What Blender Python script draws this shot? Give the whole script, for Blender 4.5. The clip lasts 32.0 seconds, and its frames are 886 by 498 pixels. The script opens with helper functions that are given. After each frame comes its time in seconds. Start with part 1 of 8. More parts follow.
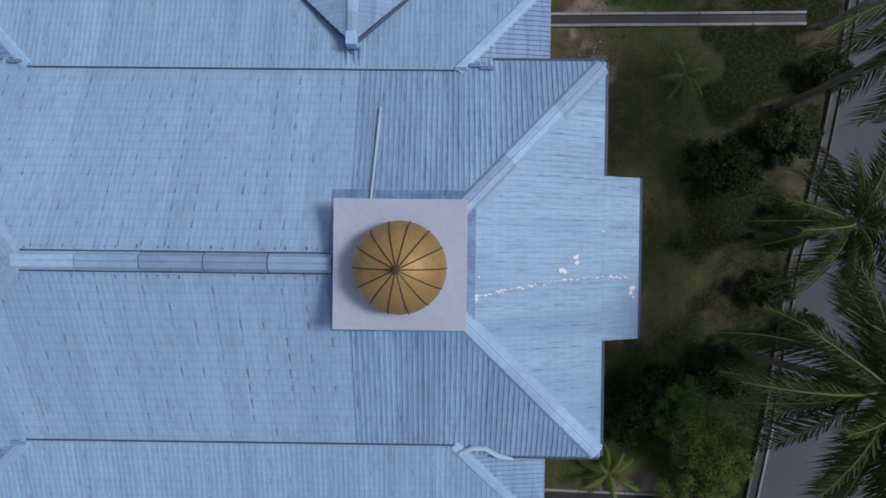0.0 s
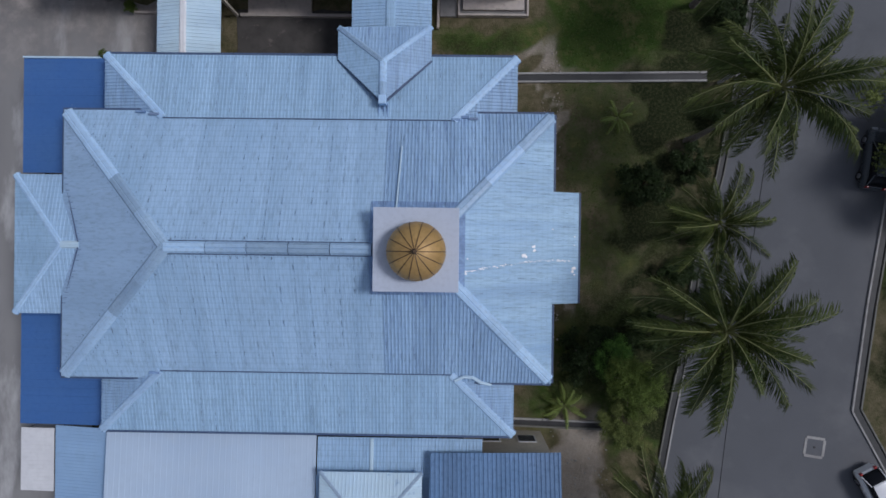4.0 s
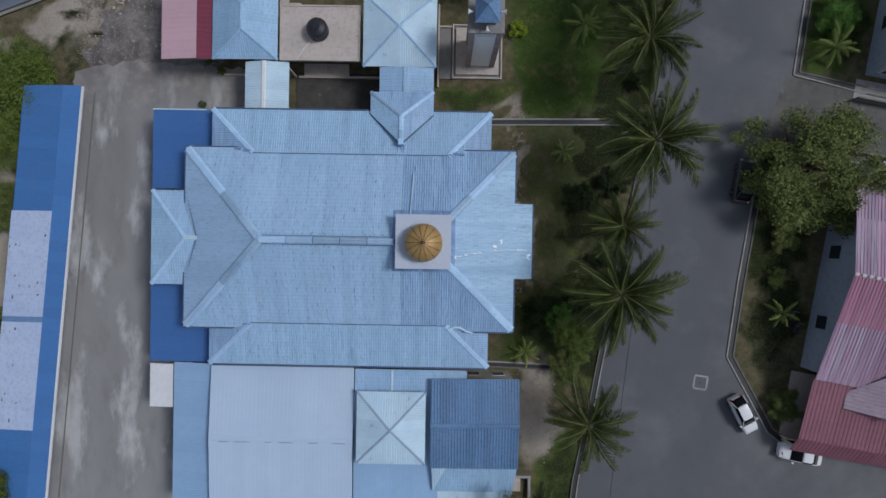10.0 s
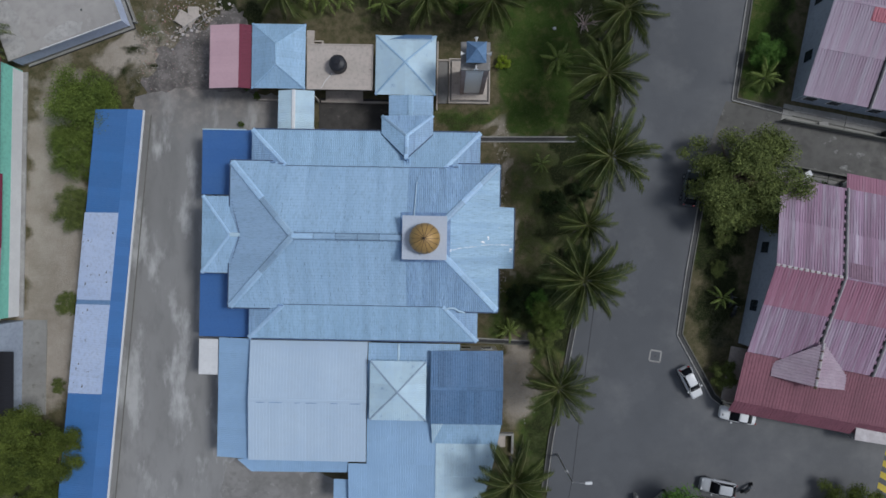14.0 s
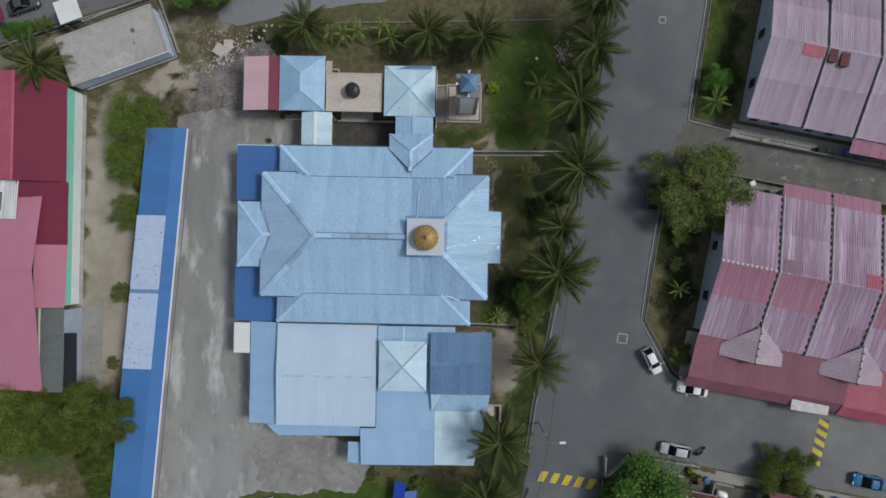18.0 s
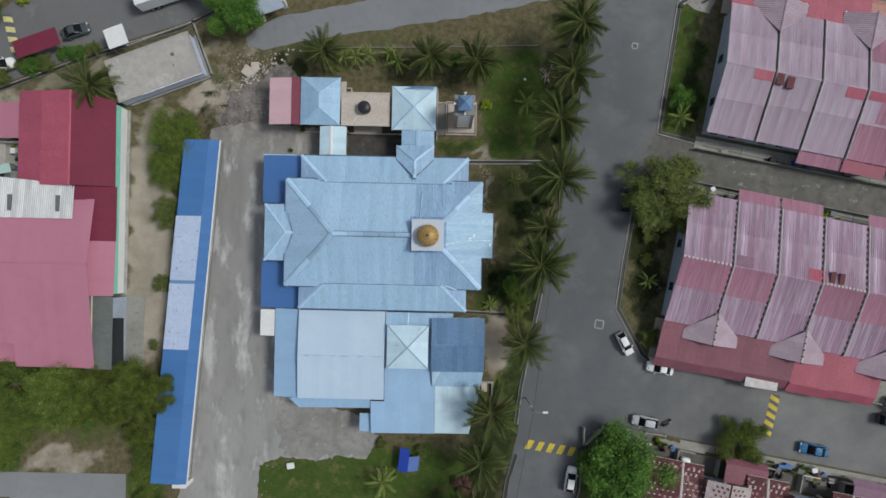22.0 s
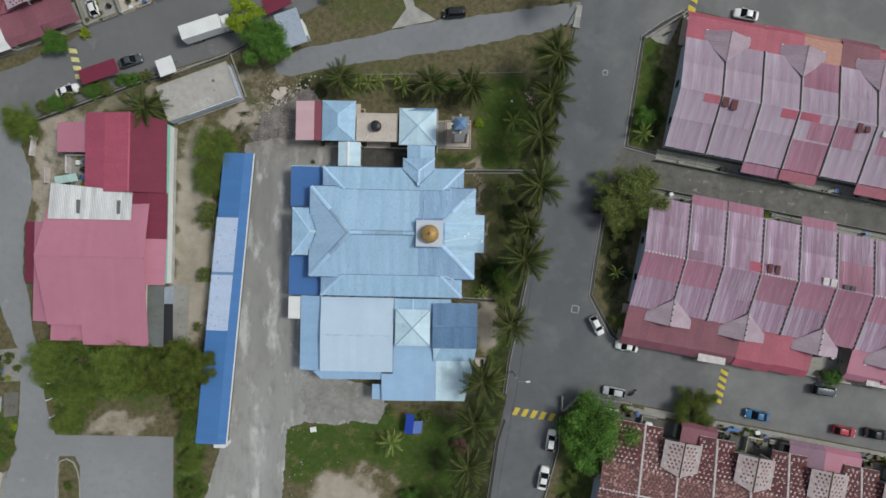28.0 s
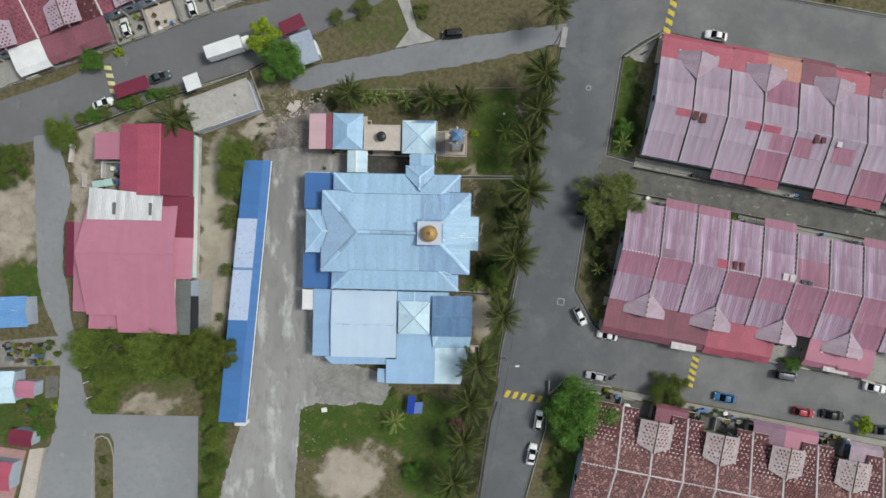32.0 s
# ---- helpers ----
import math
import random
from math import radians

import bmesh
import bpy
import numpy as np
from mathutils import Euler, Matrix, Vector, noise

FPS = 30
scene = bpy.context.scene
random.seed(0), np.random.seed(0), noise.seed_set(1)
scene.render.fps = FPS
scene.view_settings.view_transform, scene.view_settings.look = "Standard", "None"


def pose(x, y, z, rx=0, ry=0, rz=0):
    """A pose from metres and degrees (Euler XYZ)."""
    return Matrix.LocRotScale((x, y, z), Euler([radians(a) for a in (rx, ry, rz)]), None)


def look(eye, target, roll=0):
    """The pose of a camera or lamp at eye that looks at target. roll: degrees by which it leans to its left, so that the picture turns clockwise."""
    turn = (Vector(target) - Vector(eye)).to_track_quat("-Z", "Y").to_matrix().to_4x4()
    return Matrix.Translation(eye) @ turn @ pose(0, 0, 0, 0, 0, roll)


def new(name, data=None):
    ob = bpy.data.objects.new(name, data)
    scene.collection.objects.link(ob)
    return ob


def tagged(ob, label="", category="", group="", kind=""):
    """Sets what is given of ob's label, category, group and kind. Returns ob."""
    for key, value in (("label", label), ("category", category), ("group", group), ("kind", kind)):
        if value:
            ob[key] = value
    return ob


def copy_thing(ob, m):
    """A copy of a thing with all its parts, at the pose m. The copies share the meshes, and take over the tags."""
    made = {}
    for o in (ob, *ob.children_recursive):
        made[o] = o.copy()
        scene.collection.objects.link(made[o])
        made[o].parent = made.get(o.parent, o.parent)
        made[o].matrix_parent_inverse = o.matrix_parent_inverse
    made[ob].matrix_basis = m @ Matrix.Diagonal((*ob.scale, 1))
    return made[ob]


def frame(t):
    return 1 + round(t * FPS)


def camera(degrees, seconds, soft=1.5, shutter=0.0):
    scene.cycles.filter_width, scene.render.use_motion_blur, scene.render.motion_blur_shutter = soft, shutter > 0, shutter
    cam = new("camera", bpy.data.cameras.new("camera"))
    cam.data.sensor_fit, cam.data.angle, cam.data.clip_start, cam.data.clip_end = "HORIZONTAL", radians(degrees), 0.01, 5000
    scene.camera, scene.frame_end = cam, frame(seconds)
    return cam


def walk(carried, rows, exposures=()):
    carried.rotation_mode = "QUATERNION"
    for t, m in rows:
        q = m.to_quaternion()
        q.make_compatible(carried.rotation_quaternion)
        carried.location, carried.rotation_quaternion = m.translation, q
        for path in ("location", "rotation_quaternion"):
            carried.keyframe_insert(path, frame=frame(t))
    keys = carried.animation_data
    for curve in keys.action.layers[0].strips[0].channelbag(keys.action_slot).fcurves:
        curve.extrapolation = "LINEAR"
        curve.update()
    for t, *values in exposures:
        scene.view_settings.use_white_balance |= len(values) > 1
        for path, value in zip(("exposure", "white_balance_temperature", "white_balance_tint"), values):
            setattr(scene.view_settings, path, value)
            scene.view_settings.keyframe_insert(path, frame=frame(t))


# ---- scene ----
cam = camera(78.0, 32.0, soft=1.6)
# seconds, x, y, z, then turns about x, y, z in degrees: a slow climb, looking straight down
PATH = [
    (0, 1.52, -2.50, 26.42, -0.68, 0.35, 0.65),
    (1, 1.47, -2.60, 28.87, -0.35, 0.49, 0.70),
    (2, 1.67, -2.72, 31.30, -0.27, 0.72, 0.78),
    (3, 1.64, -3.01, 33.85, -0.13, 0.57, 0.69),
    (6, 1.77, -3.16, 41.39, -0.21, 0.57, 0.83),
    (9, 1.85, -3.38, 49.11, -0.34, 0.43, 0.96),
    (13, 2.09, -4.18, 59.48, -0.01, 0.38, 0.99),
    (19, 2.59, -4.78, 75.31, 0.09, 0.43, 1.13),
    (23, 2.59, -5.25, 85.60, 0.02, 0.33, 1.23),
    (28, 2.97, -5.75, 97.84, 0.02, 0.45, 1.15),
    (32, 3.60, -5.89, 108.30, -0.09, 0.59, 1.25),
]
walk(cam, [(t, pose(x, y, z, rx, ry, rz)) for t, x, y, z, rx, ry, rz in PATH], exposures=[(0, -0.17, 5920, 17), (6, -0.15, 5880, 14), (13, -0.07, 5960, 10), (19, 0.17, 6380, 6), (25, 0.31, 6500, 5), (28, 0.33, 6540, 4), (30, 0.49, 6560, 4), (32, 0.55, 6580, 4)])

# ---- light: an overcast afternoon, the sun behind thin cloud in the east ----
SUN_ELEV, SUN_AZ = radians(52), radians(80)
world = bpy.data.worlds.new("overcast_sky")
scene.world = world
world.use_nodes = True
wn, wl = world.node_tree.nodes, world.node_tree.links
sky = wn.new("ShaderNodeTexSky")
sky.sky_type, sky.sun_disc, sky.sun_elevation, sky.sun_rotation = "NISHITA", False, SUN_ELEV, SUN_AZ
grey = wn.new("ShaderNodeHueSaturation")
grey.inputs["Saturation"].default_value = 0.45
wl.new(sky.outputs[0], grey.inputs["Color"])
wl.new(grey.outputs[0], wn["Background"].inputs["Color"])
wn["Background"].inputs["Strength"].default_value = 0.092
sun = new("sun", bpy.data.lights.new("sun", "SUN"))
sun.data.energy, sun.data.angle, sun.data.color = 1.8, radians(15), (1.0, 0.97, 0.92)
sun.matrix_world = look((60 * math.sin(SUN_AZ), 60 * math.cos(SUN_AZ), 60 * math.tan(SUN_ELEV)), (0, 0, 0))


# ---- materials ----
def mat(name, col, col2=None, rough=0.7, metal=0.0, big=0.12, small=3.0, vary=0.25, fine=0.15, bump=0.15, rand=0.0, island=0.0, stretch=(1, 1, 1), wear=None, wear_at=0.62, wear_soft=0.1, spec=0.5, pick=None, steps=None):
    """A surface with stains (in foliage, mottled shade) at two sizes, a fine relief and, where asked, pieces that
    differ from one another.
    """
    m = bpy.data.materials.new(name)
    m.use_nodes = True
    n, l = m.node_tree.nodes, m.node_tree.links
    b = n["Principled BSDF"]
    tc = n.new("ShaderNodeTexCoord")
    mp = n.new("ShaderNodeMapping")
    mp.inputs["Scale"].default_value = stretch
    l.new(tc.outputs["Object"], mp.inputs["Vector"])

    def noise_at(scale, detail):
        t = n.new("ShaderNodeTexNoise")
        t.inputs["Scale"].default_value, t.inputs["Detail"].default_value = scale, detail
        t.inputs["Roughness"].default_value = 0.62
        l.new(mp.outputs[0], t.inputs["Vector"])
        return t.outputs["Fac"]

    def ramp(sock, lo, hi):
        r = n.new("ShaderNodeMapRange")
        r.inputs["From Min"].default_value, r.inputs["From Max"].default_value = lo, hi
        l.new(sock, r.inputs["Value"])
        return r.outputs[0]

    def mixed(a, bb, fac):
        x = n.new("ShaderNodeMix")
        x.data_type = "RGBA"
        for sock, v in ((x.inputs[6], a), (x.inputs[7], bb), (x.inputs[0], fac)):
            if hasattr(v, "links"):
                l.new(v, sock)
            else:
                sock.default_value = (*v, 1) if isinstance(v, tuple) else v
        return x.outputs[2]

    col2 = col2 or tuple(c * (1 - vary) for c in col)
    small_noise = noise_at(small, 5)
    c = mixed(col, col2, ramp(noise_at(big, 4), 0.35, 0.68))
    c = mixed(c, tuple(v * (1 - fine * 2) for v in col), ramp(small_noise, 0.48, 0.78))
    if wear:
        c = mixed(c, wear, ramp(noise_at(big * 4.3, 6), wear_at, wear_at + wear_soft))
    if pick:
        geo, lim = n.new("ShaderNodeNewGeometry"), n.new("ShaderNodeMath")
        lim.operation = "GREATER_THAN"
        lim.inputs[1].default_value = pick[1]
        l.new(geo.outputs["Random Per Island"], lim.inputs[0])
        c = mixed(c, pick[0], lim.outputs[0])
    for amount, source, socket in ((rand, "ShaderNodeObjectInfo", "Random"), (island, "ShaderNodeNewGeometry", "Random Per Island")):
        if amount:
            h = n.new("ShaderNodeHueSaturation")
            r = n.new("ShaderNodeMapRange")
            r.inputs["To Min"].default_value, r.inputs["To Max"].default_value = 1 - amount, 1 + amount
            l.new(n.new(source).outputs[socket], r.inputs["Value"])
            l.new(r.outputs[0], h.inputs["Value"])
            l.new(c, h.inputs["Color"])
            c = h.outputs[0]
    if steps:
        # pressed steps across the sheets, drawn in colour only: lap shadow and a little dirt at each one
        sp, mu, fr, lap_dirt_shade = n.new("ShaderNodeSeparateXYZ"), n.new("ShaderNodeMath"), n.new("ShaderNodeMath"), n.new("ShaderNodeMapRange")
        l.new(tc.outputs["Object"], sp.inputs[0])
        mu.operation, fr.operation = "MULTIPLY", "FRACT"
        mu.inputs[1].default_value = 1 / steps[1]
        l.new(sp.outputs[steps[0]], mu.inputs[0])
        l.new(mu.outputs[0], fr.inputs[0])
        lap_dirt_shade.inputs["From Min"].default_value, lap_dirt_shade.inputs["From Max"].default_value = 0.3, 0.0
        lap_dirt_shade.inputs["To Max"].default_value = steps[2]
        l.new(fr.outputs[0], lap_dirt_shade.inputs["Value"])
        c = mixed(c, tuple(v * 0.5 for v in col), lap_dirt_shade.outputs[0])
    l.new(c, b.inputs["Base Color"])
    rr = n.new("ShaderNodeMapRange")
    rr.inputs["To Min"].default_value, rr.inputs["To Max"].default_value = rough - 0.1, min(1, rough + 0.12)
    l.new(small_noise, rr.inputs["Value"])
    l.new(rr.outputs[0], b.inputs["Roughness"])
    b.inputs["Metallic"].default_value, b.inputs["Specular IOR Level"].default_value = metal, spec
    if bump:
        bp = n.new("ShaderNodeBump")
        bp.inputs["Strength"].default_value, bp.inputs["Distance"].default_value = bump, 0.03
        l.new(small_noise, bp.inputs["Height"])
        l.new(bp.outputs[0], b.inputs["Normal"])
    return m


M = dict(
    blue=mat("weathered_blue_sheet", (0.37, 0.54, 0.73), (0.305, 0.465, 0.645), 0.55, big=0.25, small=3, rand=0.05, bump=0.05, stretch=(2.2, 0.5, 1), wear=(0.19, 0.29, 0.46), wear_at=0.66, steps=("Y", 0.32, 0.24)),
    blue_west=mat("lilac_blue_sheet", (0.38, 0.54, 0.735), (0.325, 0.475, 0.655), 0.55, big=0.25, small=3, rand=0.03, bump=0.05, stretch=(0.5, 2.2, 1), wear=(0.25, 0.35, 0.54), wear_at=0.7),
    blue_old=mat("faded_blue_sheet", (0.34, 0.50, 0.69), (0.25, 0.385, 0.57), 0.55, big=0.4, small=3, fine=0.2, rand=0.07, bump=0.05, stretch=(3.2, 0.3, 1), wear=(0.16, 0.24, 0.41), wear_at=0.55, wear_soft=0.2, steps=("Y", 0.32, 0.16)),
    blue_low=mat("light_blue_sheet", (0.355, 0.53, 0.71), (0.29, 0.45, 0.62), 0.55, big=0.3, small=3, rand=0.05, bump=0.05, stretch=(2.2, 0.5, 1), wear=(0.21, 0.32, 0.50), wear_at=0.68, steps=("Y", 0.32, 0.19)),
    blue_east=mat("streaked_blue_sheet", (0.37, 0.55, 0.71), (0.27, 0.43, 0.62), 0.55, big=0.3, small=3, fine=0.2, rand=0.06, bump=0.05, stretch=(0.3, 3.2, 1), wear=(0.24, 0.36, 0.54), wear_at=0.66, wear_soft=0.2, steps=("X", 0.32, 0.15)),
    blue_cap=mat("blue_ridge_metal", (0.41, 0.575, 0.75), (0.32, 0.47, 0.66), 0.45, big=0.5, small=5, rand=0.26, bump=0.03),
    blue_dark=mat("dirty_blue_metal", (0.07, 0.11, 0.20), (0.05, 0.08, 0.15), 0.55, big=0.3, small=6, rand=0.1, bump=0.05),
    # stained screws and laps, and the painted shadows at the rib ends
    blue_rust=mat("screw_stain_and_rib_shadow", (0.19, 0.26, 0.39), (0.14, 0.20, 0.31), 0.7, island=0.4, bump=0),
    blue_stain=mat("stained_blue_sheet", (0.22, 0.34, 0.54), (0.15, 0.24, 0.42), 0.6, big=0.8, small=3, fine=0.2, rand=0.1, bump=0.05, wear=(0.30, 0.45, 0.64), wear_at=0.55, wear_soft=0.2),
    blue_deep=mat("deep_blue_sheet", (0.05, 0.14, 0.37), (0.06, 0.15, 0.36), 0.5, big=0.3, small=4, fine=0.05, rand=0.04, bump=0.03),
    blue_shed=mat("bright_blue_sheet", (0.062, 0.182, 0.43), (0.068, 0.172, 0.395), 0.5, big=0.2, small=3, fine=0.05, rand=0.05, bump=0.03, wear=(0.085, 0.20, 0.43), wear_at=0.62, wear_soft=0.2),
    blue_worn=mat("worn_bright_blue_sheet", (0.12, 0.29, 0.58), (0.16, 0.32, 0.60), 0.5, big=0.4, small=3, wear=(0.42, 0.50, 0.62), wear_at=0.6, stretch=(0.5, 3, 1)),
    blue_steel=mat("steel_blue_sheet", (0.115, 0.215, 0.37), (0.15, 0.25, 0.41), 0.5, big=0.3, small=4, rand=0.12, bump=0.03),
    hall=mat("pale_blue_sheet", (0.475, 0.585, 0.71), (0.43, 0.545, 0.685), 0.6, big=0.2, small=1.5, fine=0.03, rand=0.02, bump=0.03),
    pale=mat("bleached_blue_sheet", (0.55, 0.70, 0.78), (0.47, 0.62, 0.74), 0.6, big=0.4, small=1.5, fine=0.06, rand=0.05, bump=0.03, wear=(0.30, 0.44, 0.60)),
    mid=mat("mid_blue_sheet", (0.315, 0.475, 0.675), (0.28, 0.43, 0.63), 0.6, big=0.3, small=1.5, fine=0.05, rand=0.03, bump=0.03),
    grey_cap=mat("grey_blue_capping", (0.33, 0.43, 0.54), (0.27, 0.36, 0.47), 0.55, big=0.5, small=4),
    light_panel=mat("pale_lilac_sheet", (0.50, 0.58, 0.75), (0.44, 0.53, 0.72), 0.5, big=0.3, small=3, rand=0.02, bump=0.03),
    tile_white=mat("white_tile_cladding", (0.90, 0.90, 0.90), (0.85, 0.85, 0.86), 0.4, big=0.5, small=4, fine=0.03),
    white=mat("white_paint", (0.72, 0.72, 0.72), (0.62, 0.62, 0.63), 0.6, big=0.4, small=3, fine=0.06),
    tower=mat("tower_plaster", (0.52, 0.57, 0.66), (0.46, 0.51, 0.60), 0.75, big=0.4, small=4, fine=0.08),
    cream=mat("cream_plaster", (0.62, 0.57, 0.47), (0.52, 0.48, 0.40), 0.8, big=0.3, small=3),
    gold=mat("brass_dome", (0.46, 0.29, 0.10), (0.39, 0.24, 0.085), 0.5, metal=0.25, big=0.8, small=6, bump=0.04, rand=0.05),
    rib=mat("dark_brown_metal", (0.10, 0.06, 0.03), None, 0.5, bump=0.03),
    concrete=mat("weathered_concrete", (0.33, 0.32, 0.295), (0.24, 0.23, 0.215), 0.9, big=0.2, small=2, wear=(0.18, 0.17, 0.15), wear_at=0.6),
    block_slab=mat("blotched_roof_concrete", (0.41, 0.385, 0.36), (0.30, 0.285, 0.27), 0.92, big=0.16, small=1.2, fine=0.12, wear=(0.43, 0.40, 0.375), wear_at=0.55, wear_soft=0.2),
    periwinkle=mat("periwinkle_paint", (0.55, 0.61, 0.77), (0.47, 0.53, 0.69), 0.8, big=0.4, small=3),
    slab=mat("sandy_concrete", (0.53, 0.46, 0.41), (0.44, 0.39, 0.345), 0.9, big=0.4, small=3, wear=(0.30, 0.25, 0.225), wear_at=0.62),
    kerb=mat("pale_kerb_concrete", (0.38, 0.37, 0.35), (0.25, 0.24, 0.23), 0.9, big=0.5, small=4),
    drain=mat("wet_drain_bottom", (0.035, 0.035, 0.035), (0.02, 0.02, 0.02), 0.6, big=0.4, small=2),
    asphalt=mat("worn_asphalt", (0.124, 0.128, 0.137), (0.088, 0.091, 0.099), 0.92, big=0.04, small=0.5, fine=0.1, wear=(0.165, 0.166, 0.17), wear_at=0.52, wear_soft=0.3),
    street=mat("grey_street_asphalt", (0.165, 0.163, 0.168), (0.125, 0.125, 0.13), 0.92, big=0.05, small=0.6, fine=0.1, wear=(0.20, 0.20, 0.20), wear_at=0.62),
    lane=mat("pale_asphalt", (0.215, 0.22, 0.235), (0.17, 0.174, 0.185), 0.92, big=0.06, small=0.8, fine=0.1, wear=(0.22, 0.22, 0.21), wear_at=0.64),
    court=mat("dark_concrete", (0.075, 0.068, 0.062), (0.045, 0.042, 0.039), 0.85, big=0.3, small=1.2, fine=0.2, wear=(0.13, 0.115, 0.10), wear_at=0.6),
    back_lane=mat("stained_lane_concrete", (0.15, 0.142, 0.13), (0.09, 0.087, 0.08), 0.93, big=0.15, small=0.6, fine=0.22, wear=(0.33, 0.325, 0.31), wear_at=0.6, wear_soft=0.13),
    yard=mat("old_yard_concrete", (0.325, 0.318, 0.311), (0.22, 0.215, 0.208), 0.93, big=0.08, small=0.7, fine=0.2, stretch=(1, 0.36, 1), wear=(0.47, 0.465, 0.455), wear_at=0.53, wear_soft=0.14),
    yard_dark=mat("dark_mottled_concrete", (0.285, 0.274, 0.263), (0.185, 0.177, 0.169), 0.93, big=0.25, small=1.2, fine=0.2, wear=(0.34, 0.33, 0.315), wear_at=0.6),
    yellow=mat("yellow_road_paint", (0.62, 0.47, 0.05), (0.48, 0.37, 0.06), 0.8, big=1.0, small=6),
    yellow_pale=mat("worn_yellow_paint", (0.68, 0.62, 0.26), (0.50, 0.46, 0.24), 0.8, big=1.0, small=6),
    side_lane=mat("bleached_asphalt", (0.25, 0.256, 0.267), (0.20, 0.206, 0.216), 0.92, big=0.06, small=0.8, fine=0.1, wear=(0.31, 0.31, 0.305), wear_at=0.62),
    white_sheet=mat("chalky_white_sheet", (0.62, 0.62, 0.63), (0.48, 0.48, 0.50), 0.6, big=0.4, small=3, rand=0.12, stretch=(3, 0.5, 1)),
    pink=mat("pink_sheet", (0.58, 0.38, 0.42), (0.54, 0.35, 0.39), 0.6, big=0.3, small=4, fine=0.05, rand=0.03, bump=0.03),
    crimson=mat("crimson_sheet", (0.172, 0.018, 0.046), (0.145, 0.015, 0.039), 0.55, big=0.3, small=4, rand=0.04, bump=0.03),
    red_dull=mat("dull_red_sheet", (0.36, 0.07, 0.12), (0.31, 0.06, 0.105), 0.55, big=0.2, small=3, rand=0.04, bump=0.03),
    red=mat("red_sheet", (0.41, 0.085, 0.135), (0.36, 0.072, 0.118), 0.55, big=0.2, small=3, rand=0.04, bump=0.03),
    rose=mat("rose_sheet", (0.44, 0.175, 0.245), (0.41, 0.16, 0.225), 0.55, big=0.15, small=0.6, fine=0.04, rand=0.02, bump=0.03),
    terrace=mat("faded_lilac_roof", (0.34, 0.222, 0.312), (0.29, 0.148, 0.23), 0.7, big=0.13, small=1.2, fine=0.18, island=0.22, rand=0.08, bump=0.1, stretch=(3.2, 0.16, 1), wear=(0.44, 0.385, 0.455), wear_at=0.45, wear_soft=0.3),
    terrace_pink=mat("faded_rose_roof", (0.33, 0.145, 0.21), (0.29, 0.12, 0.18), 0.7, big=0.13, small=1.2, fine=0.1, island=0.14, rand=0.08, bump=0.1, stretch=(3.2, 0.16, 1), wear=(0.39, 0.25, 0.31), wear_at=0.5, wear_soft=0.3),
    terrace_rose=mat("rose_red_roof", (0.36, 0.11, 0.155), (0.31, 0.09, 0.13), 0.65, big=0.3, small=3, island=0.08),
    terrace_red=mat("patched_red_roof", (0.40, 0.085, 0.14), (0.34, 0.075, 0.12), 0.65, big=0.3, small=3, island=0.08),
    terrace_brown=mat("mottled_brown_tile", (0.155, 0.066, 0.066), (0.098, 0.042, 0.044), 0.8, big=0.3, small=3, island=0.35, bump=0.2, pick=((0.25, 0.14, 0.13), 0.86)),
    terrace_dark=mat("dark_maroon_tile", (0.115, 0.03, 0.035), (0.08, 0.024, 0.026), 0.8, big=0.3, small=3, island=0.35, bump=0.2, pick=((0.22, 0.12, 0.12), 0.93)),
    far_tile=mat("maroon_pan_tile", (0.27, 0.085, 0.115), (0.20, 0.06, 0.085), 0.75, big=0.3, small=3, island=0.2, bump=0.2),
    terrace_light=mat("bleached_lilac_roof", (0.365, 0.28, 0.355), (0.32, 0.20, 0.275), 0.7, big=0.10, small=1.2, fine=0.07, island=0.11, rand=0.08, bump=0.1, stretch=(2.2, 0.2, 1), wear=(0.44, 0.40, 0.465), wear_at=0.44, wear_soft=0.3),
    # pale colour that paints the light highlight on each roof tile
    nib_light=mat("pale_tile_highlight", (0.62, 0.53, 0.53), (0.46, 0.38, 0.38), 0.85, island=0.25),
    nib_tan=mat("tan_tile_nib", (0.29, 0.18, 0.16), (0.21, 0.12, 0.112), 0.85, island=0.3),
    bay_dull=mat("dull_violet_roof", (0.27, 0.16, 0.22), (0.23, 0.14, 0.19), 0.75, big=0.4, small=3, rand=0.05),
    bay=mat("lilac_grey_roof", (0.42, 0.335, 0.39), (0.36, 0.265, 0.325), 0.75, big=0.4, small=3, rand=0.08),
    terrace_pale=mat("mottled_grey_tile", (0.46, 0.40, 0.405), (0.37, 0.31, 0.315), 0.8, big=0.5, small=3, island=0.15, pick=((0.34, 0.26, 0.26), 0.8)),
    porch_red=mat("red_porch_sheet", (0.40, 0.095, 0.14), (0.35, 0.078, 0.115), 0.55, big=0.3, small=3, rand=0.06),
    porch_maroon=mat("maroon_porch_tile", (0.235, 0.085, 0.115), (0.195, 0.07, 0.095), 0.65, big=0.3, small=3, rand=0.08),
    porch_orange=mat("orange_porch_sheet", (0.47, 0.235, 0.185), (0.42, 0.20, 0.16), 0.6, big=0.5, small=3),
    mortar=mat("mortar_cap", (0.62, 0.58, 0.58), (0.46, 0.41, 0.41), 0.9, big=0.9, small=3),
    wall_grey=mat("grey_blue_render", (0.36, 0.41, 0.49), (0.29, 0.33, 0.41), 0.85, big=0.3, small=3),
    turquoise_pale=mat("pale_turquoise_sheet", (0.42, 0.58, 0.55), (0.36, 0.50, 0.48), 0.6, big=0.4, small=3, rand=0.05),
    turquoise=mat("turquoise_render", (0.25, 0.62, 0.50), (0.21, 0.54, 0.44), 0.8, big=0.3, small=3),
